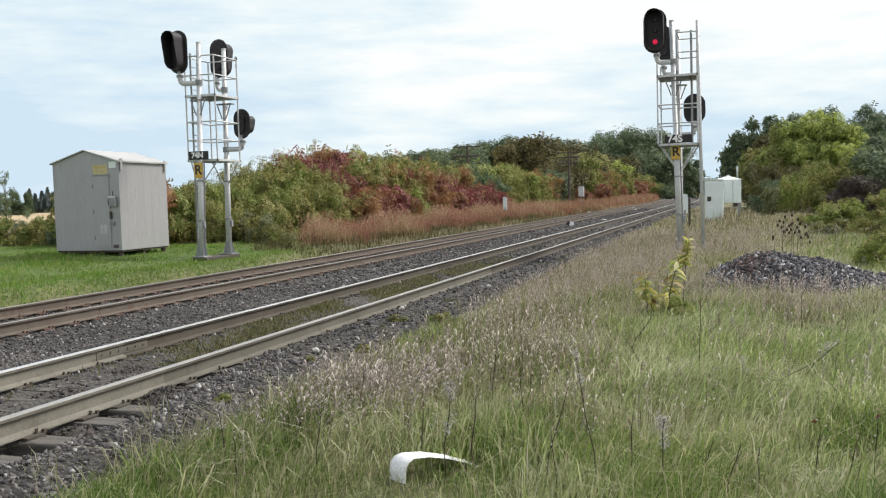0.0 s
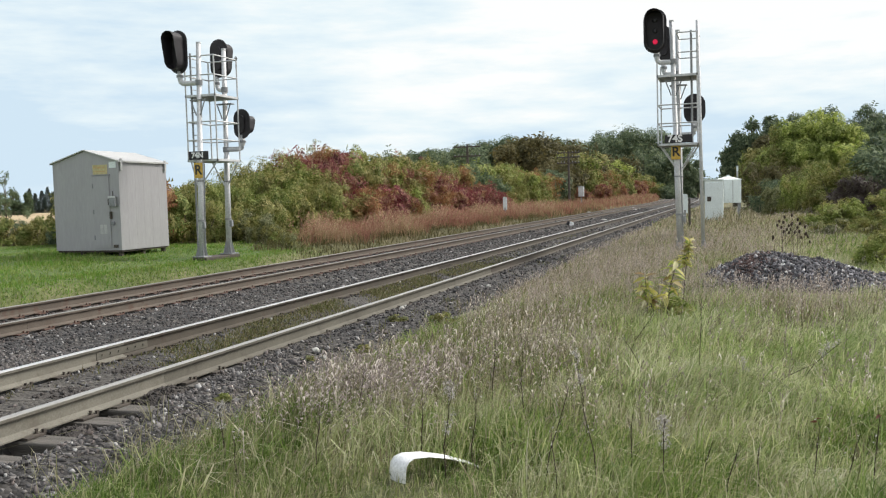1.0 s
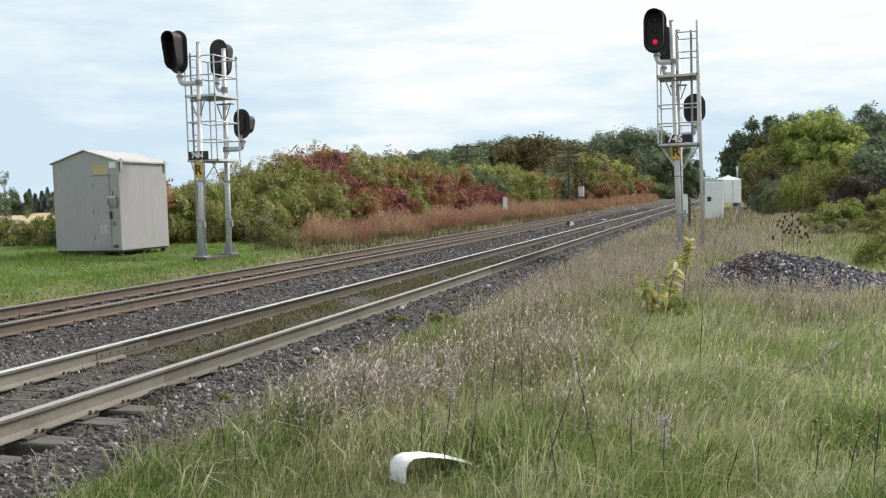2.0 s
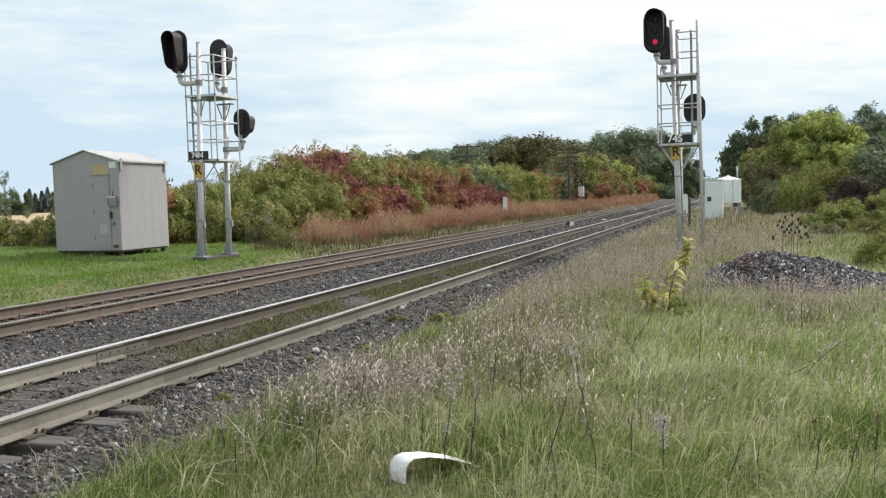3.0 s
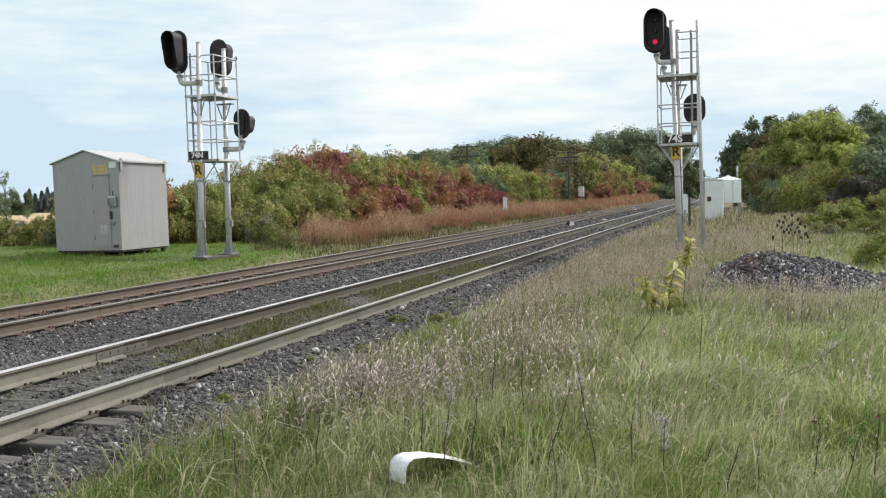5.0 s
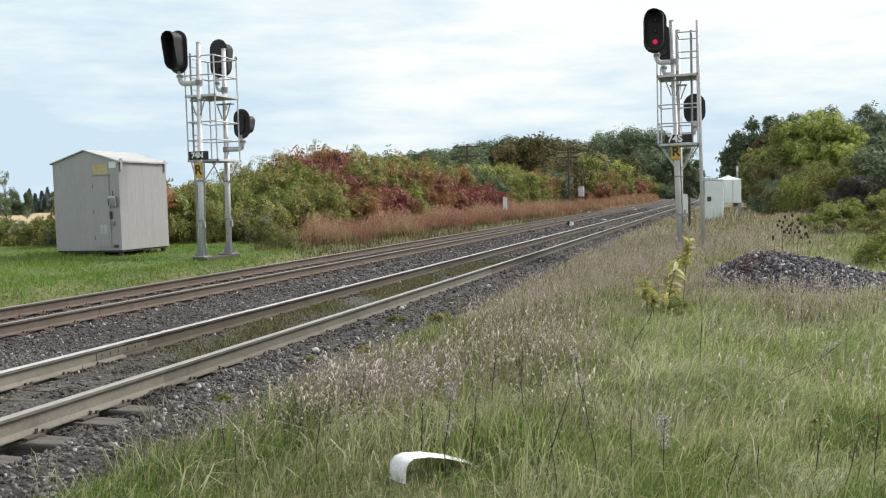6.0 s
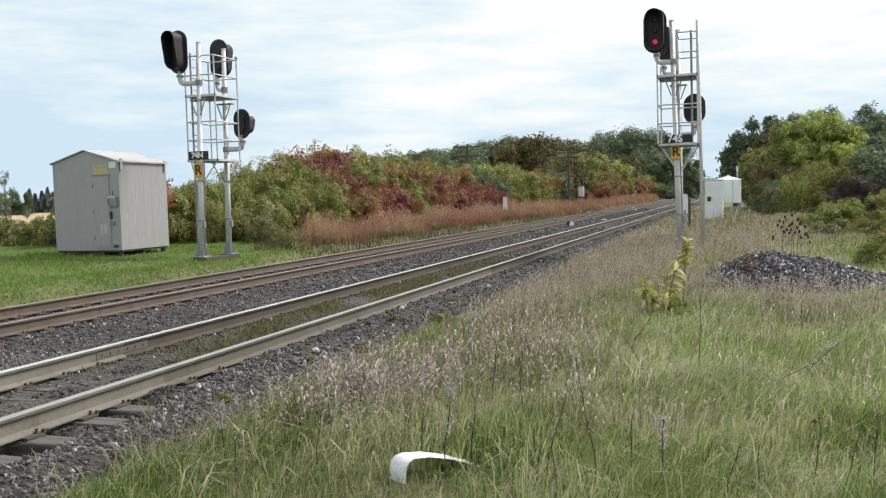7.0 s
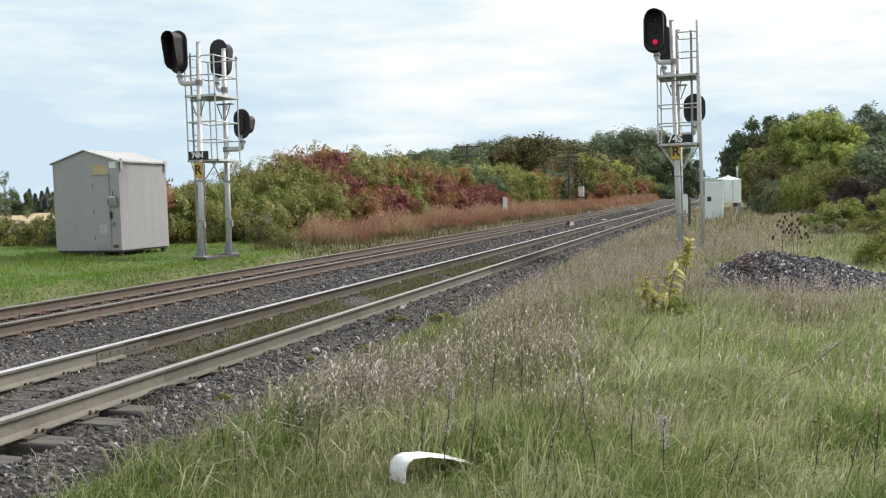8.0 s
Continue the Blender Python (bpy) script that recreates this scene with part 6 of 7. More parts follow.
    if len(sx) > 5:
        a = rng.uniform(0, math.tau, len(sx))
        tilt = rng.normal(0, 0.13, (len(sx), 2)) + np.array([0.1, 0.0])
        c, s = np.cos(a), np.sin(a)
        one, zero = np.ones_like(a), np.zeros_like(a)
        R = np.stack([c, -s, tilt[:, 0], s, c, tilt[:, 1], zero, zero, one], 1).reshape(-1, 3, 3)
        hh = rng.uniform(0.32, 0.56, len(sx)) * (1 - 0.2 * smooth_step(10, 15, sy)) * (0.7 + 0.3 * smooth_step(-3.9, -2.9, sx))
        wide = 1.0 + 0.35 * smooth_step(10, 24, sy)
        v, f = strew(*SEED, np.stack([sx - cx, sy - cy, ground_z(sx, sy) - cz], 1), R, np.stack([hh * wide, hh * wide, hh], 1))
        ob = tagged(bulk("seed_grass", v, f, SEED_HEAD if y0 < 10.0 else SEED_HAZE), "dry grass stalks with pinkish-tan seed heads", "grass", kind="stuff")
        ob.matrix_basis = pose(cx, cy, cz)
        if moves:
            sway.append((ob, cx, cy, cz, 0.8, 1))


k = 0
for j in range(6):
    ya = 3.4 + j * 1.8
    for i in range(5):
        xa = -4.4 + i * 1.6
        if xa < 0.16 * (ya + 1.8) + 0.9:
            meadow(100 + k, xa, xa + 1.6, ya, ya + 1.8, (1900, 1700, 1400, 1100, 900, 800)[j], 0.0068 + 0.001 * j, 240, True)
        k += 1
for (xa, xb, ya, yb, dens, w, hd) in ((-4.5, 3.4, 14.2, 18.0, 620, 0.010, 190), (-4.6, 4.5, 18.0, 24.0, 400, 0.014, 120), (-4.8, 5.5, 24.0, 32.0, 240, 0.019, 65), (-5.0, 7.0, 32.0, 46.0, 110, 0.03, 7), (-5.2, 9.0, 46, 70, 30, 0.07, 6), (2.6, 6.0, 4.0, 14.2, 160, 0.02, 0), (-4.2, 4.0, 0.0, 3.4, 260, 0.014, 0), (-4.2, 6.0, -9.0, 0.0, 60, 0.022, 0)):
    meadow(200 + int(ya), xa, xb, ya, yb, dens, w, hd, False)


def sward(name, label, seed, x0, x1, y0, y1, n, h0, h1, w, mat, lean=(0.1, 0), curl=0.5, mask=None, follow=False):
    rng = np.random.default_rng(seed)
    x, y = rng.uniform(x0, x1, n), rng.uniform(y0, y1, n)
    if mask is not None:
        q = rng.random(n) < mask(x, y)
        x, y = x[q], y[q]
    h = rng.uniform(h0, h1, len(x)) * (0.75 + 0.25 * np.sin(x * 2.1 + y) * np.sin(y * 1.3) + 0.2 * np.sin(x * 5.3 - y * 2.2) * np.sin(y * 3.1 + x))
    xx = x + bend(y)
    z = bed_z(xx, y) if follow else ground_z(xx, y)
    v, f = (turf_field if mat is LAWN else blade_field)(rng, xx, y, z - 0.01, h, w * rng.uniform(0.6, 1.4, len(x)), lean, curl)
    return tagged(bulk(name, v, f, mat), label, "grass", kind="stuff")


def turf_field(rng, x, y, z, h, w, lean, curl):
    """Short single-faced blades."""
    n = len(x)
    a = rng.uniform(0, math.tau, n)
    side = np.stack([np.cos(a), np.sin(a), np.zeros(n)], 1) * (w / 2)[:, None]
    base = np.stack([x, y, z], 1)
    tip = base + np.stack([rng.normal(0, 0.4, n) * h + 0.1 * h, rng.normal(0, 0.4, n) * h, h], 1)
    v = np.stack([base - side, base + side, tip], 1).reshape(-1, 3)
    return v, np.arange(n * 3).reshape(-1, 3)


def lawn_edge(x, y):
    """How far a place lies past the mown lawn's ragged far edge."""
    return y - np.interp(x, (-27, -20.7, -17.5, -14.3, -12.3), (25.6, 29.4, 28.8, 25.8, 24.2)) + 0.3 * np.sin(x * 2.3) + 0.2 * np.sin(x * 5.1 + 1)


def along(x, y):
    """Rises past the place where the red grass starts along the line."""
    return smooth_step(-0.3, 0.9, x + 0.508 * y + 0.25 * np.sin(y * 1.7))


def reddened(x, y):
    return along(x, y) * smooth_step(-12.6, -13.4, x + 0.3 * np.sin(y))


sward("lawn", "short mown green grass round the shed and signal", 301, -27, -12.35, 9, 30, 110000, 0.03, 0.09, 0.018, LAWN, (0.05, 0), 0.9, lambda x, y: (0.35 + 0.65 * smooth_step(-12.3, -13.1, x)) * smooth_step(0.5, -0.2, lawn_edge(x, y)))
sward("lawn", "short mown green grass beside the rusty track", 302, -13.6, -12.1, 6, 26, 16000, 0.03, 0.13, 0.018, LAWN, (0.05, 0), 0.9, lambda x, y: 0.9 * smooth_step(-12.0, -12.7, x))
sward("tall_weeds", "tall grey-green weeds at the foot of the shrubs", 303, -22, -12.4, 24.2, 34, 16000, 0.10, 0.50, 0.020, LEAF["weed"], (0.08, 0), 1.6, lambda x, y: smooth_step(0.0, 0.8, lawn_edge(x, y)) * (1 - along(x, y)))
sward("red_grass", "tall reddish-tan autumn grass beside the far track", 304, -17.0, -12.7, 25.0, 62, 34000, 0.2, 0.85, 0.016, RED_GRASS, (0.14, 0), 0.8, lambda x, y: reddened(x, y))
sward("red_grass", "tall reddish-tan autumn grass beside the far track", 305, -17.0, -12.5, 62, 130, 15000, 0.3, 1.05, 0.04, RED_GRASS, (0.06, 0), 0.35, lambda x, y: 0.8 + 0 * x)
sward("red_grass", "tall reddish-tan autumn grass beside the far track", 311, -17.5, -12.3, 130, 240, 9000, 0.4, 1.3, 0.10, RED_GRASS, (0.06, 0), 0.35)
sward("verge_grass", "low green-brown grass at the foot of red grass", 306, -14.2, -12.1, 24.2, 90, 26000, 0.08, 0.40, 0.020, LEAF["brown"], (0.06, 0), 0.8, lambda x, y: smooth_step(23.8, 25.2, y + 0.3 * np.sin(x * 3)))
sward("dry_weeds", "tall dry tan weeds beside the white cabinet", 310, -1.2, 0.5, 41.5, 44.2, 170, 0.25, 1.3, 0.022, GRASS_DRY, (0.02, 0), 0.6)
sward("track_weeds", "low green-brown weeds between the rails", 307, -6.55, -5.32, 7.6, 26, 42000, 0.03, 0.15, 0.012, MOSS, (0.0, 0), 1.2, lambda x, y: np.clip(0.62 + 0.75 * np.sin(y * 0.9 + 1.2) * np.sin(x * 3 + y * 2.1), 0, 1) * smooth_step(7.5, 8.6, y) * smooth_step(26, 17, y), True)
sward("track_weeds", "low brown weeds between the rails", 308, -6.6, -5.3, 6.0, 40, 14000, 0.02, 0.09, 0.010, MOSS, (0.0, 0), 0.9, lambda x, y: np.clip(0.4 + 0.7 * np.sin(y * 1.7) * np.sin(x * 4 + y), 0, 1), True)
sward("track_weeds", "sparse weeds along the ballast shoulder", 309, -5.0, -3.6, 6.0, 30, 16000, 0.02, 0.14, 0.011, MOSS, (0.0, 0), 0.8, lambda x, y: np.clip(np.sin(y * 2.3 + 1) * np.sin(x * 5 + y * 1.7), 0, 1) * smooth_step(-5.0, -4.1, x), True)


PINK_HEAD = plant("pale_lilac_seed_heads", [(0.180, 0.145, 0.130), (0.265, 0.220, 0.205), (0.36, 0.31, 0.29), (0.58, 0.52, 0.47)], 0.35)


def pink_drift():
    """A thick drift of pale pinkish heads at the ballast edge."""
    rng = np.random.default_rng(321)
    n = 330
    x, y = -2.95 + rng.normal(0, 0.42, n), 6.85 + rng.normal(0, 0.6, n)
    k = x > -3.75
    x, y = x[k], y[k]
    a = rng.uniform(0, math.tau, len(x))
    tilt = rng.normal(0, 0.2, (len(x), 2)) + np.array([0.12, 0.0])
    c, s, o, z = np.cos(a), np.sin(a), np.ones_like(a), np.zeros_like(a)
    R = np.stack([c, -s, tilt[:, 0], s, c, tilt[:, 1], z, z, o], 1).reshape(-1, 3, 3)
    h = rng.uniform(0.26, 0.44, len(x))
    cz = float(ground_z(-3.05, 6.75))
    v, f = strew(*SEED, np.stack([x + 3.05, y - 6.75, ground_z(x, y) - cz], 1), R, np.stack([h * 1.45, h * 1.45, h], 1))
    ob = tagged(bulk("seed_grass", v, f, PINK_HEAD), "thick drift of pale pinkish seed heads at the ballast edge", "grass", kind="stuff")
    ob.matrix_basis = pose(-3.05, 6.75, cz)
    sway.append((ob, -3.05, 6.75, cz, 0.6, 2))


pink_drift()


def tussocks():
    """Broad pale blades in loose tufts among the nearer grass."""
    rng = np.random.default_rng(331)
    for i in range(60):
        y = rng.uniform(4.3, 9.0)
        x = rng.uniform(-3.9, 0.17 * y + 0.3)
        if abs(x + 1.85) < 0.42 and abs(y - 4.85) < 0.7:
            continue
        n = int(rng.integers(8, 18))
        bx, by = rng.normal(0, 0.05, n), rng.normal(0, 0.05, n)
        z = float(ground_z(x, y))
        v, f = blade_field(rng, bx, by, np.full(n, -0.01), rng.uniform(0.26, 0.44, n), rng.uniform(0.007, 0.012, n), (0.3, 0.02), 1.2)
        ob = tagged(bulk("grass_tuft", v, f, (GRASS_LUSH, TUFT_PALE, GRASS_GREEN, GRASS_LUSH, GRASS_GREEN)[i % 5]), "loose tuft of broad pale grass blades in the verge", "grass tuft", kind="stuff")
        ob.matrix_basis = pose(x, y, z)
        sway.append((ob, x, y, z, 1.1, i))


TUFT_PALE = plant("pale_broad_blades", [(0.24, 0.32, 0.09), (0.33, 0.38, 0.14), (0.46, 0.46, 0.23), (0.18, 0.28, 0.06)], 0.45)
tussocks()


CURL = plant("curled_straw_blades", [(0.20, 0.20, 0.095), (0.300, 0.285, 0.165), (0.46, 0.43, 0.30), (0.165, 0.165, 0.075)], 0.4)


def curled_straw():
    """Dead blades with drooping pale tips, thickest towards the ballast."""
    rng = np.random.default_rng(341)
    for i in range(-1, 5):
        for j in range(3):
            xa, ya = -3.8 + i * 0.95, 4.5 + j * 1.7
            n = 260
            x, y = rng.uniform(0, 0.95, n), rng.uniform(0, 1.7, n)
            keep = rng.random(n) < np.clip(0.95 - 0.2 * (xa + x + 3.8) + 0.3 * np.sin((xa + x) * 2.1 + (ya + y) * 1.7), 0.15, 1)
            keep &= rng.random(n) < 0.75 + 0.25 * smooth_step(5.0, 6.6, ya + y)
            keep &= ~((np.abs(xa + x + 1.85) < 0.5) & (np.abs(ya + y - 4.85) < 0.75))
            keep &= xa + x > -4.25 + 0.3 * smooth_step(5.8, 6.8, ya + y) + 0.1 * np.sin((ya + y) * 4)
            x, y = x[keep], y[keep]
            z0 = float(ground_z(xa, ya))
            v, f = blade_field(rng, x, y, np.maximum(ground_z(xa + x, ya + y), np.where(xa + x < -3.7, bed_z(xa + x, ya + y), -9)) - z0, rng.uniform(0.22, 0.42, len(x)), rng.uniform(0.004, 0.009, len(x)), (0.4, 0.0), 2.2)
            ob = tagged(bulk("straw", v, f, CURL), "dead straw blades with drooping pale tips", "grass", kind="stuff")
            ob.matrix_basis = pose(xa, ya, z0)
            sway.append((ob, xa, ya, z0, 0.8, i + j))


curled_straw()


def dry_tuft(x, y, n, h, seed):
    """A dead grass tuft rooted among the ballast stones."""
    rng = np.random.default_rng(seed)
    z = float(bed_z(x, y))
    v, f = blade_field(rng, rng.normal(0, 0.04, n), rng.normal(0, 0.04, n), np.full(n, -0.01), rng.uniform(0.4, 1.0, n) * h, rng.uniform(0.004, 0.008, n), (0.1, 0.0), 1.3)
    ob = tagged(bulk("grass_tuft", v, f, CURL), "dead straw-coloured grass tuft among ballast stones", "grass tuft", kind="stuff")
    ob.matrix_basis = pose(x, y, z)
    sway.append((ob, x, y, z, 1.0, seed))


dry_tuft(-4.52, 6.15, 16, 0.30, 3)
dry_tuft(-4.40, 5.85, 12, 0.20, 4)
dry_tuft(-4.42, 4.75, 9, 0.28, 5)


def lawn_tufts():
    """Coarser clumps and pale clover heads in the mown grass near the track."""
    rng = np.random.default_rng(361)
    n = 7000
    cx, cy = rng.uniform(-19.5, -12.5, 150), rng.uniform(12.5, 25, 150)
    own = rng.integers(150, size=n)
    x, y = cx[own] + rng.normal(0, 0.16, n), cy[own] + rng.normal(0, 0.2, n)
    k = (x < -12.25) & (lawn_edge(x, y) < 0)
    x, y = x[k], y[k]
    v, f = blade_field(rng, x, y, ground_z(x, y) - 0.01, rng.uniform(0.05, 0.17, len(x)), rng.uniform(0.012, 0.026, len(x)), (0.1, 0.0), 1.3)
    tagged(bulk("lawn_tufts", v, f, LAWN), "coarse dark green tufts and clover in the mown lawn", "grass", kind="stuff")
    m = 90
    x, y = -13.4 + rng.normal(0, 0.8, m), 17.6 + rng.normal(0, 2.4, m)
    k = x < -12.4
    x, y = x[k], y[k]
    v, f = strew(*chips[0], np.stack([x, y, ground_z(x, y) + rng.uniform(0.06, 0.14, len(x))], 1), rand_rot(rng, len(x)), rng.uniform(0.012, 0.026, len(x)))
    tagged(bulk("clover_heads", v, f, TUFT_PALE), "pale clover heads in the mown lawn", "flowers", kind="stuff")


lawn_tufts()


def red_plumes():
    """Feathery red-brown heads over the autumn grass."""
    rng = np.random.default_rng(322)
    n = 4200
    y = 26.5 + 48 * rng.random(n) ** 1.4
    x = rng.uniform(-17.2, -13.0, n)
    k = rng.random(n) < reddened(x, y)
    x, y = x[k], y[k]
    a = rng.uniform(0, math.tau, len(x))
    tilt = rng.normal(0, 0.16, (len(x), 2)) + np.array([0.12, 0.0])
    c, s, o, z = np.cos(a), np.sin(a), np.ones_like(a), np.zeros_like(a)
    R = np.stack([c, -s, tilt[:, 0], s, c, tilt[:, 1], z, z, o], 1).reshape(-1, 3, 3)
    h = rng.uniform(0.45, 0.95, len(x)) * (0.8 + 0.25 * np.sin(x * 1.9 + y * 0.8))
    v, f = strew(*SEED, np.stack([x, y, ground_z(x, y)], 1), R, np.stack([h * 1.9, h * 1.9, h], 1))
    tagged(bulk("red_grass", v, f, RED_GRASS), "feathery reddish grass heads beside the far track", "grass", kind="stuff")


red_plumes()


# ---------- single weeds ----------
weeds = []


def dry_weed(x, y, dx, h, seed):
    """A dark dry stem with side twigs and greyish fluff."""
    rng = random.Random(seed)
    z = float(ground_z(x, y))
    t = tagged(empty("dry_weed", x, y, z), "dark dry weed stalk with greyish seed fluff in long grass" if seed % 4 == 1 else "thin dark dry weed stalk in long grass", "weed", "dry weeds in the verge")
    k = rng.uniform(-0.02, 0.02)
    pts = [(0, 0, -0.05), (dx * 0.35 + k, k, h * 0.4), (dx * 0.72, 0, h * 0.75), (dx, k, h)]
    part("stem", tube(pts, [0.0042, 0.0036, 0.0028, 0.0015], 5), STEM_DARK, t)
    full = seed % 4 == 1
    n = rng.randint(6, 9) if full else rng.randint(3, 5)
    pos = []
    for i in range(n):
        u = rng.uniform(0.5, 0.98)
        b = Vector((dx * u, 0, h * u))
        a = rng.uniform(0, math.tau)
        e = b + Vector((math.cos(a) * 0.032, math.sin(a) * 0.032, 0.075)) * rng.uniform(0.5, 1.1)
        part("twig", tube([b, b.lerp(e, 0.5) + Vector((0, 0, -0.006)), e], [0.0016, 0.0013, 0.001], 4), STEM_DARK, t)
        for _ in range(30 if full else 2):
            q = b.lerp(e, rng.uniform(0.3, 1.1))
            pos.append((q.x, q.y, q.z))
    g = np.random.default_rng(seed)
    pos = np.array(pos)
    v, f = strew(np.array([(-1, -0.5, 0), (1, -0.4, 0), (0.8, 0.5, 0.2), (-0.9, 0.5, 0.2)]), np.array([[0, 1, 2], [0, 2, 3]]), pos + g.normal(size=pos.shape) * 0.012, rand_rot(g, len(pos)), g.uniform(0.003, 0.008, len(pos)))
    tagged(bulk("seed_fluff", v, f, FLUFF, t), kind="stuff")
    weeds.append((t, x, y, z, rng.uniform(0.5, 1.0), rng.uniform(0, 6)))


FLUFF = plant("greyish_seed_fluff", [(0.34, 0.32, 0.30), (0.46, 0.435, 0.41), (0.60, 0.57, 0.54)], 0.4)
for i, (x, y, dx, h) in enumerate((
        (-0.34, 8.10, 0.02, 0.80), (-0.42, 5.08, 0.01, 0.48), (-0.63, 5.24, 0.03, 0.45), (-1.09, 5.03, 0.17, 0.64), (-1.56, 5.24, 0.03, 0.50), (-1.69, 5.10, 0.04, 0.56), (-1.96, 5.42, 0.02, 0.40),
        (-0.99, 4.95, -0.03, 0.40), (-0.78, 5.10, -0.09, 0.62), (-1.10, 6.57, -0.05, 0.54), (-1.11, 9.33, 0.28, 0.48), (-0.71, 8.03, -0.28, 0.48), (0.67, 11.05, -0.01, 0.55))):
    dry_weed(x, y, dx, h, 400 + i)
for i, (x, y, dx, h) in enumerate((
        (-0.09, 5.16, 0.08, 0.34), (0.06, 5.20, 0.03, 0.31), (-0.25, 5.13, 0.10, 0.36), (0.04, 8.17, -0.02, 0.25), (0.57, 5.51, 0.04, 0.28), (-1.49, 6.17, 0.02, 0.52), (-1.90, 6.94, 0.05, 0.54),
        (-3.28, 5.22, -0.03, 0.38), (-2.99, 4.91, -0.03, 0.30), (0.69, 5.44, 0.03, 0.46), (-2.73, 6.23, 0.04, 0.46), (1.01, 6.70, 0.04, 0.56), (-2.90, 7.39, -0.04, 0.54), (0.36, 5.37, 0.06, 0.40), (-2.57, 5.13, 0.05, 0.40),
        (0.5, 8.7, 0.35, 0.34), (0.2, 8.3, 0.40, 0.22))):
    dry_weed(x, y, dx, h, 430 + i)


def leaf_mesh(length, width, droop):
    bm = bmesh.new()
    rows = []
    for i in range(6):
        u = i / 5
        w = width * math.sin(math.pi * min(0.06 + u * 0.94, 0.985)) / 2
        z = -droop * u * u
        rows.append([bm.verts.new((u * length, -w, z + 0.25 * w)), bm.verts.new((u * length, 0, z)), bm.verts.new((u * length, w, z + 0.25 * w))])
    for a, b in zip(rows, rows[1:]):
        bm.faces.new((a[0], a[1], b[1], b[0]))
        bm.faces.new((a[1], a[2], b[2], b[1]))
    return shared("leaf", bm, GOLD)


def milkweed(x, y, h, dx, n, size, seed, label):
    rng = random.Random(seed)
    z = float(ground_z(x, y))
    t = tagged(empty("milkweed", x, y, z), label, "plant", "yellowing plants")
    part("stem", tube([(0, 0, -0.05), (dx * 0.3, 0, h * 0.45), (dx, 0, h)], [0.008, 0.007, 0.004], 6), STEM_DARK if n < 18 else BARK, t)
    meshes = [leaf_mesh(size * s, size * s * 0.34, size * 0.3 * d) for s, d in ((1, 1), (0.85, 1.6), (0.7, 0.4))]
    for i in range(n):
        u = (0.62 if n > 50 else 0.3) + (0.38 if n > 50 else 0.7) * (i + rng.random() * 0.5) / n
        o = new("leaf", meshes[rng.randrange(3)])
        o.parent = t
        o.matrix_basis = pose(dx * u * u, 0, h * u, rng.uniform(-50, 50), rng.uniform(-50, 30), i * 137 + rng.uniform(-30, 30))
    weeds.append((t, x, y, z, 0.9, rng.uniform(0, 6)))


milkweed(-0.95, 12.4, 0.80, 0.17, 34, 0.21, 501, "yellowing milkweed stalk with broad leaves in the verge")
milkweed(-1.20, 12.5, 0.56, -0.03, 36, 0.18, 502, "short yellow-green milkweed with broad leaves")
milkweed(-1.10, 12.45, 0.38, -0.16, 26, 0.17, 503, "short yellow-green milkweed with broad leaves")
milkweed(-0.78, 13.2, 0.98, 0.10, 110, 0.125, 504, "tall yellow-flowered goldenrod stalk in the verge")
milkweed(-0.86, 12.9, 0.30, 0.05, 12, 0.12, 505, "low green leafy weed in the verge")


def fallen_leaves():
    """A few reddened leaves caught in the grass."""
    red = plain("reddened_dead_leaf", (0.24, 0.085, 0.06), 0.7)
    for i, (x, y, z) in enumerate(((-1.12, 5.30, 0.10), (-1.09, 5.26, 0.07), (0.49, 6.13, 0.28), (0.45, 6.07, 0.27), (0.80, 6.18, 0.28))):
        me = leaf_mesh(0.06, 0.032, 0.02)
        me.materials.clear()
        me.materials.append(red)
        ob = new("dead_leaf", me)
        ob.matrix_basis = pose(x, y, float(ground_z(x, y)) + z, 25 * i - 30, 40 - 20 * i, 70 * i)
        tagged(ob, "small reddened dead leaf caught in the grass", "leaf", "dead leaves in the grass")


fallen_leaves()


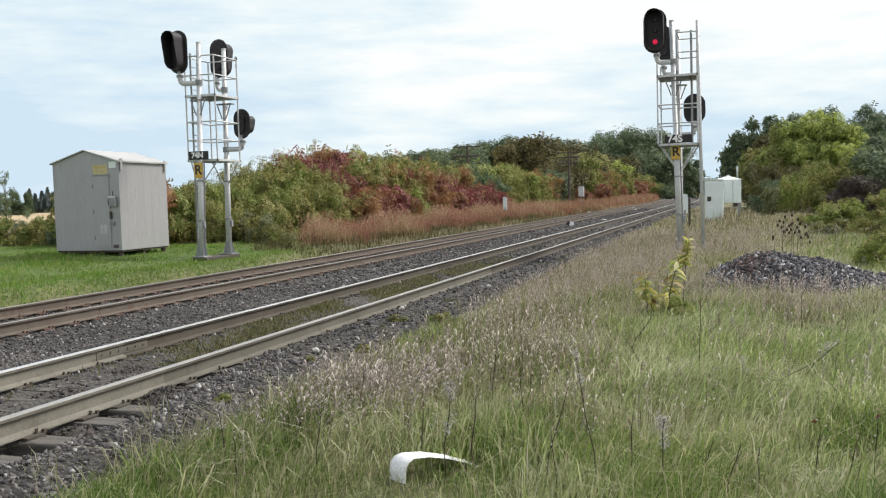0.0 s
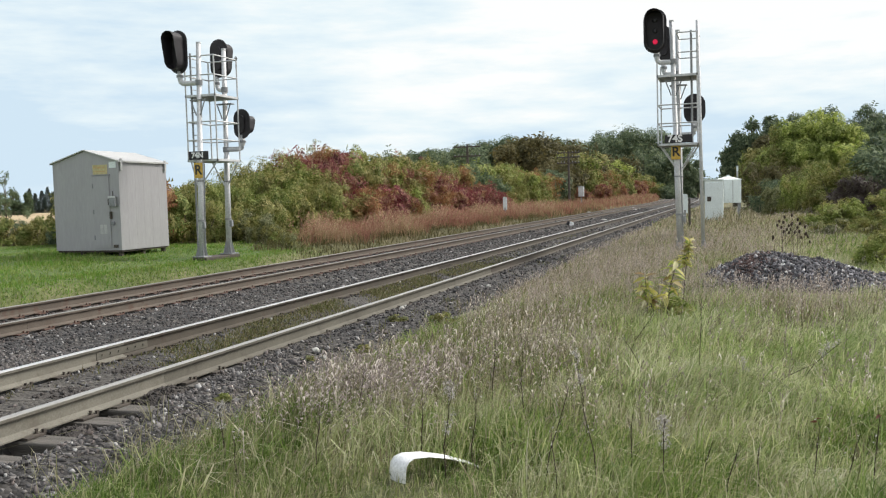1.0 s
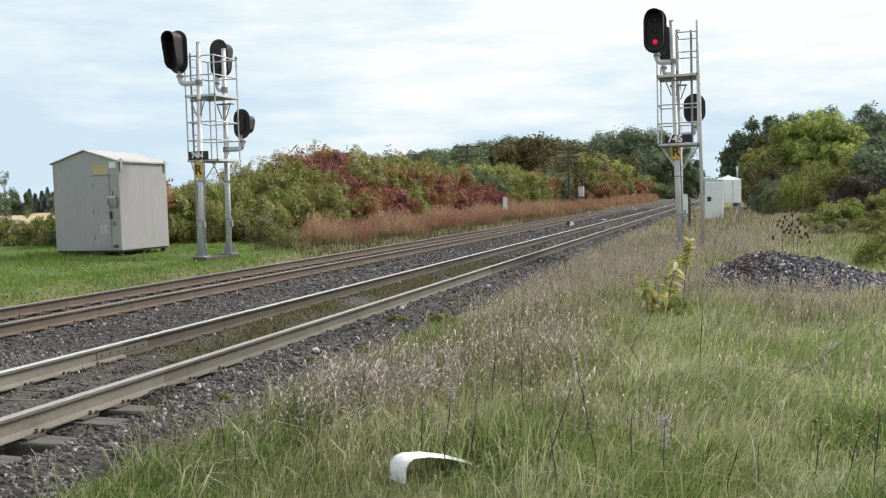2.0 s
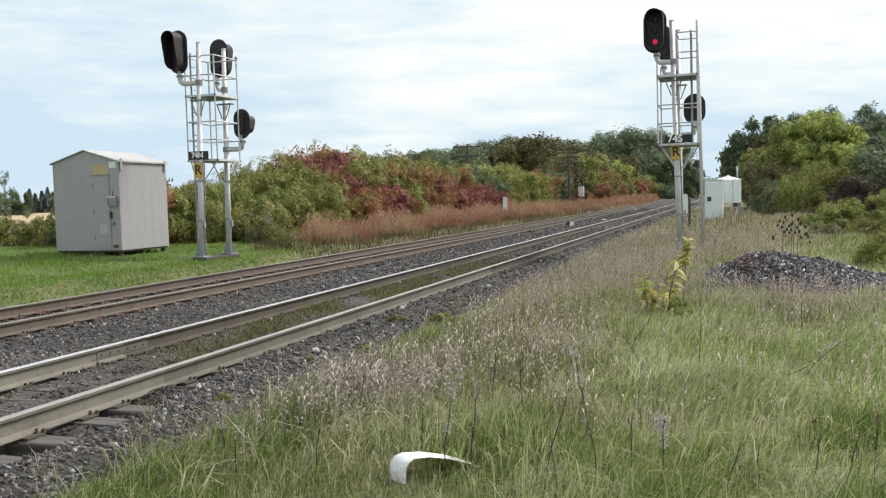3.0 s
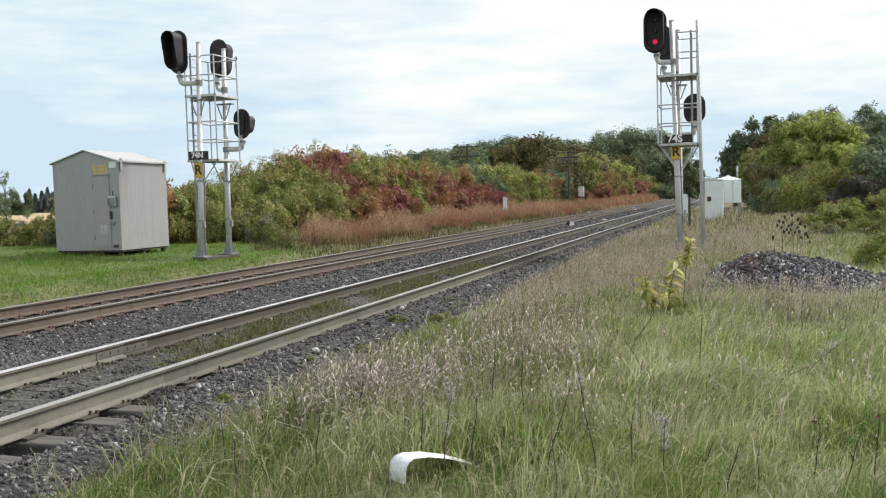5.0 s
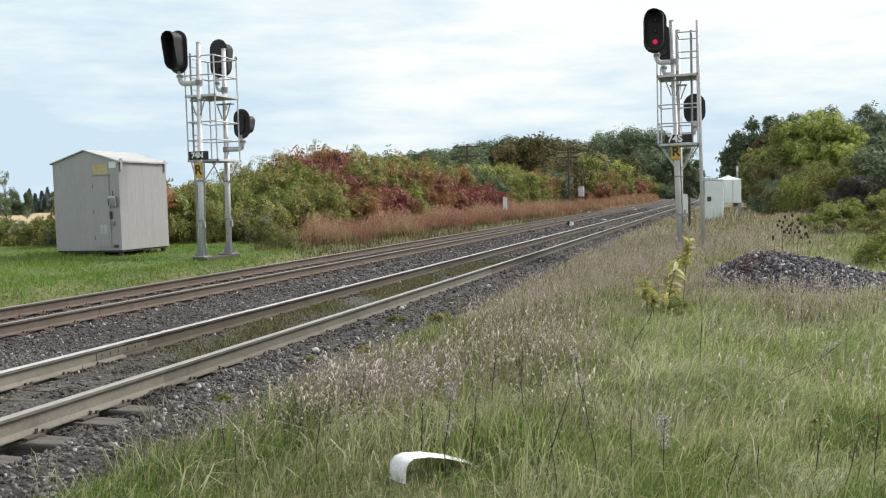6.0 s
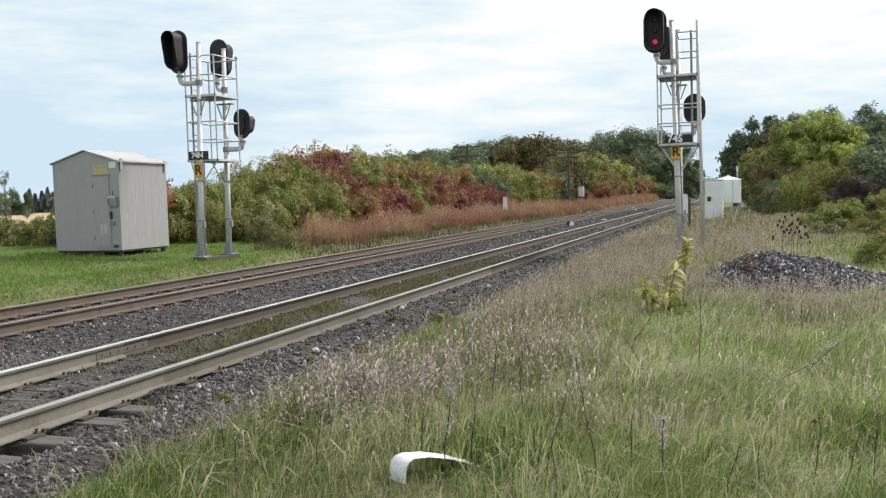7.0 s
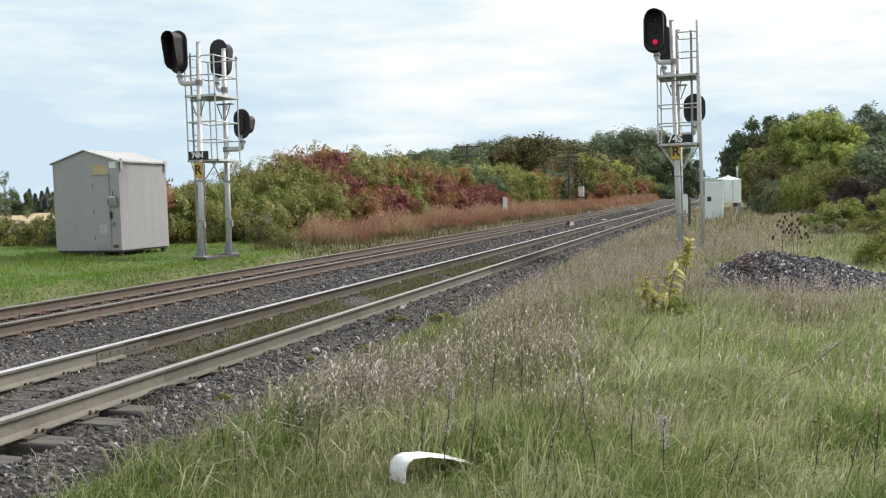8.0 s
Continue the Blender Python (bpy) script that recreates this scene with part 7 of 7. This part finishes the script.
def teasel(x, y, h, seed):
    rng = random.Random(seed)
    z = float(ground_z(x, y))
    t = tagged(empty("teasel", x, y, z), "dark dry teasel with oval seed heads behind the gravel", "weed", "teasels")
    dx = rng.uniform(-0.06, 0.06)
    part("stem", tube([(0, 0, -0.05), (dx, 0, h)], [0.0045, 0.003], 5), STEM_DARK, t)
    for u, o in ((1.0, 0.0), (0.88, rng.choice((-0.11, 0.11))), (0.78, rng.choice((-0.15, 0.15))), (0.62, rng.choice((-0.18, 0.18)))):
        e = Vector((dx * u + o, rng.uniform(-0.05, 0.05), h * u + abs(o) * 0.4))
        if o:
            part("twig", tube([(dx * u * 0.8, 0, h * (u - 0.18)), e], 0.0022, 4), STEM_DARK, t)
        bm = bmesh.new()
        bmesh.ops.create_icosphere(bm, subdivisions=2, radius=0.021, matrix=Matrix.Translation(e) @ Matrix.Diagonal((1, 1, 1.6, 1)))
        for v in bm.verts:
            v.co += (v.co - e) * rng.uniform(-0.1, 0.25)
        part("seed_head", bm, STEM_DARK, t)
    weeds.append((t, x, y, z, 0.35, rng.uniform(0, 6)))


for i, (x, y, h) in enumerate(((0.80, 19.9, 0.95), (0.93, 20.2, 1.05), (1.02, 20.0, 0.90), (1.08, 20.3, 1.08), (1.22, 20.1, 0.75), (0.88, 20.6, 0.82), (1.15, 20.7, 0.98))):
    teasel(x, y, h, 600 + i)


# ---------- what moves ----------
def motions():
    walk(clouds, [(0.0, pose(0, 0, 0)), (4.0, pose(0, 0, 0, 0, 0, -0.33)), (8.0, pose(0, 0, 0, 0, 0, -0.66))])
    times = [i * 0.4 for i in range(21)]
    for ob, x, y, z, amp, ph in sway:
        rows = []
        for t in times:
            g = 0.6 + 0.4 * math.sin(0.7 * t + 0.4 * x)
            a = amp * g * math.sin(2.4 * t - 0.9 * x + 0.5 * y + ph)
            b = 0.5 * amp * g * math.sin(1.9 * t - 0.6 * x + 0.8 * y + 2 * ph)
            rows.append((t, pose(x, y, z, b, a, 0)))
        walk(ob, rows)
    at = tall.matrix_basis.translation.copy()
    walk(tall, [(t, pose(*at, 0.5 * math.sin(1.3 * t), 0.7 * math.sin(1.1 * t + 0.8), 0)) for t in times])
    for ob, x, y, z, amp, ph in weeds:
        walk(ob, [(t, pose(x, y, z, 0.4 * amp * math.sin(2.1 * t + ph), amp * (math.sin(1.7 * t + ph) + 0.35 * math.sin(4.3 * t)) * 0.8, 0)) for t in times])


motions()
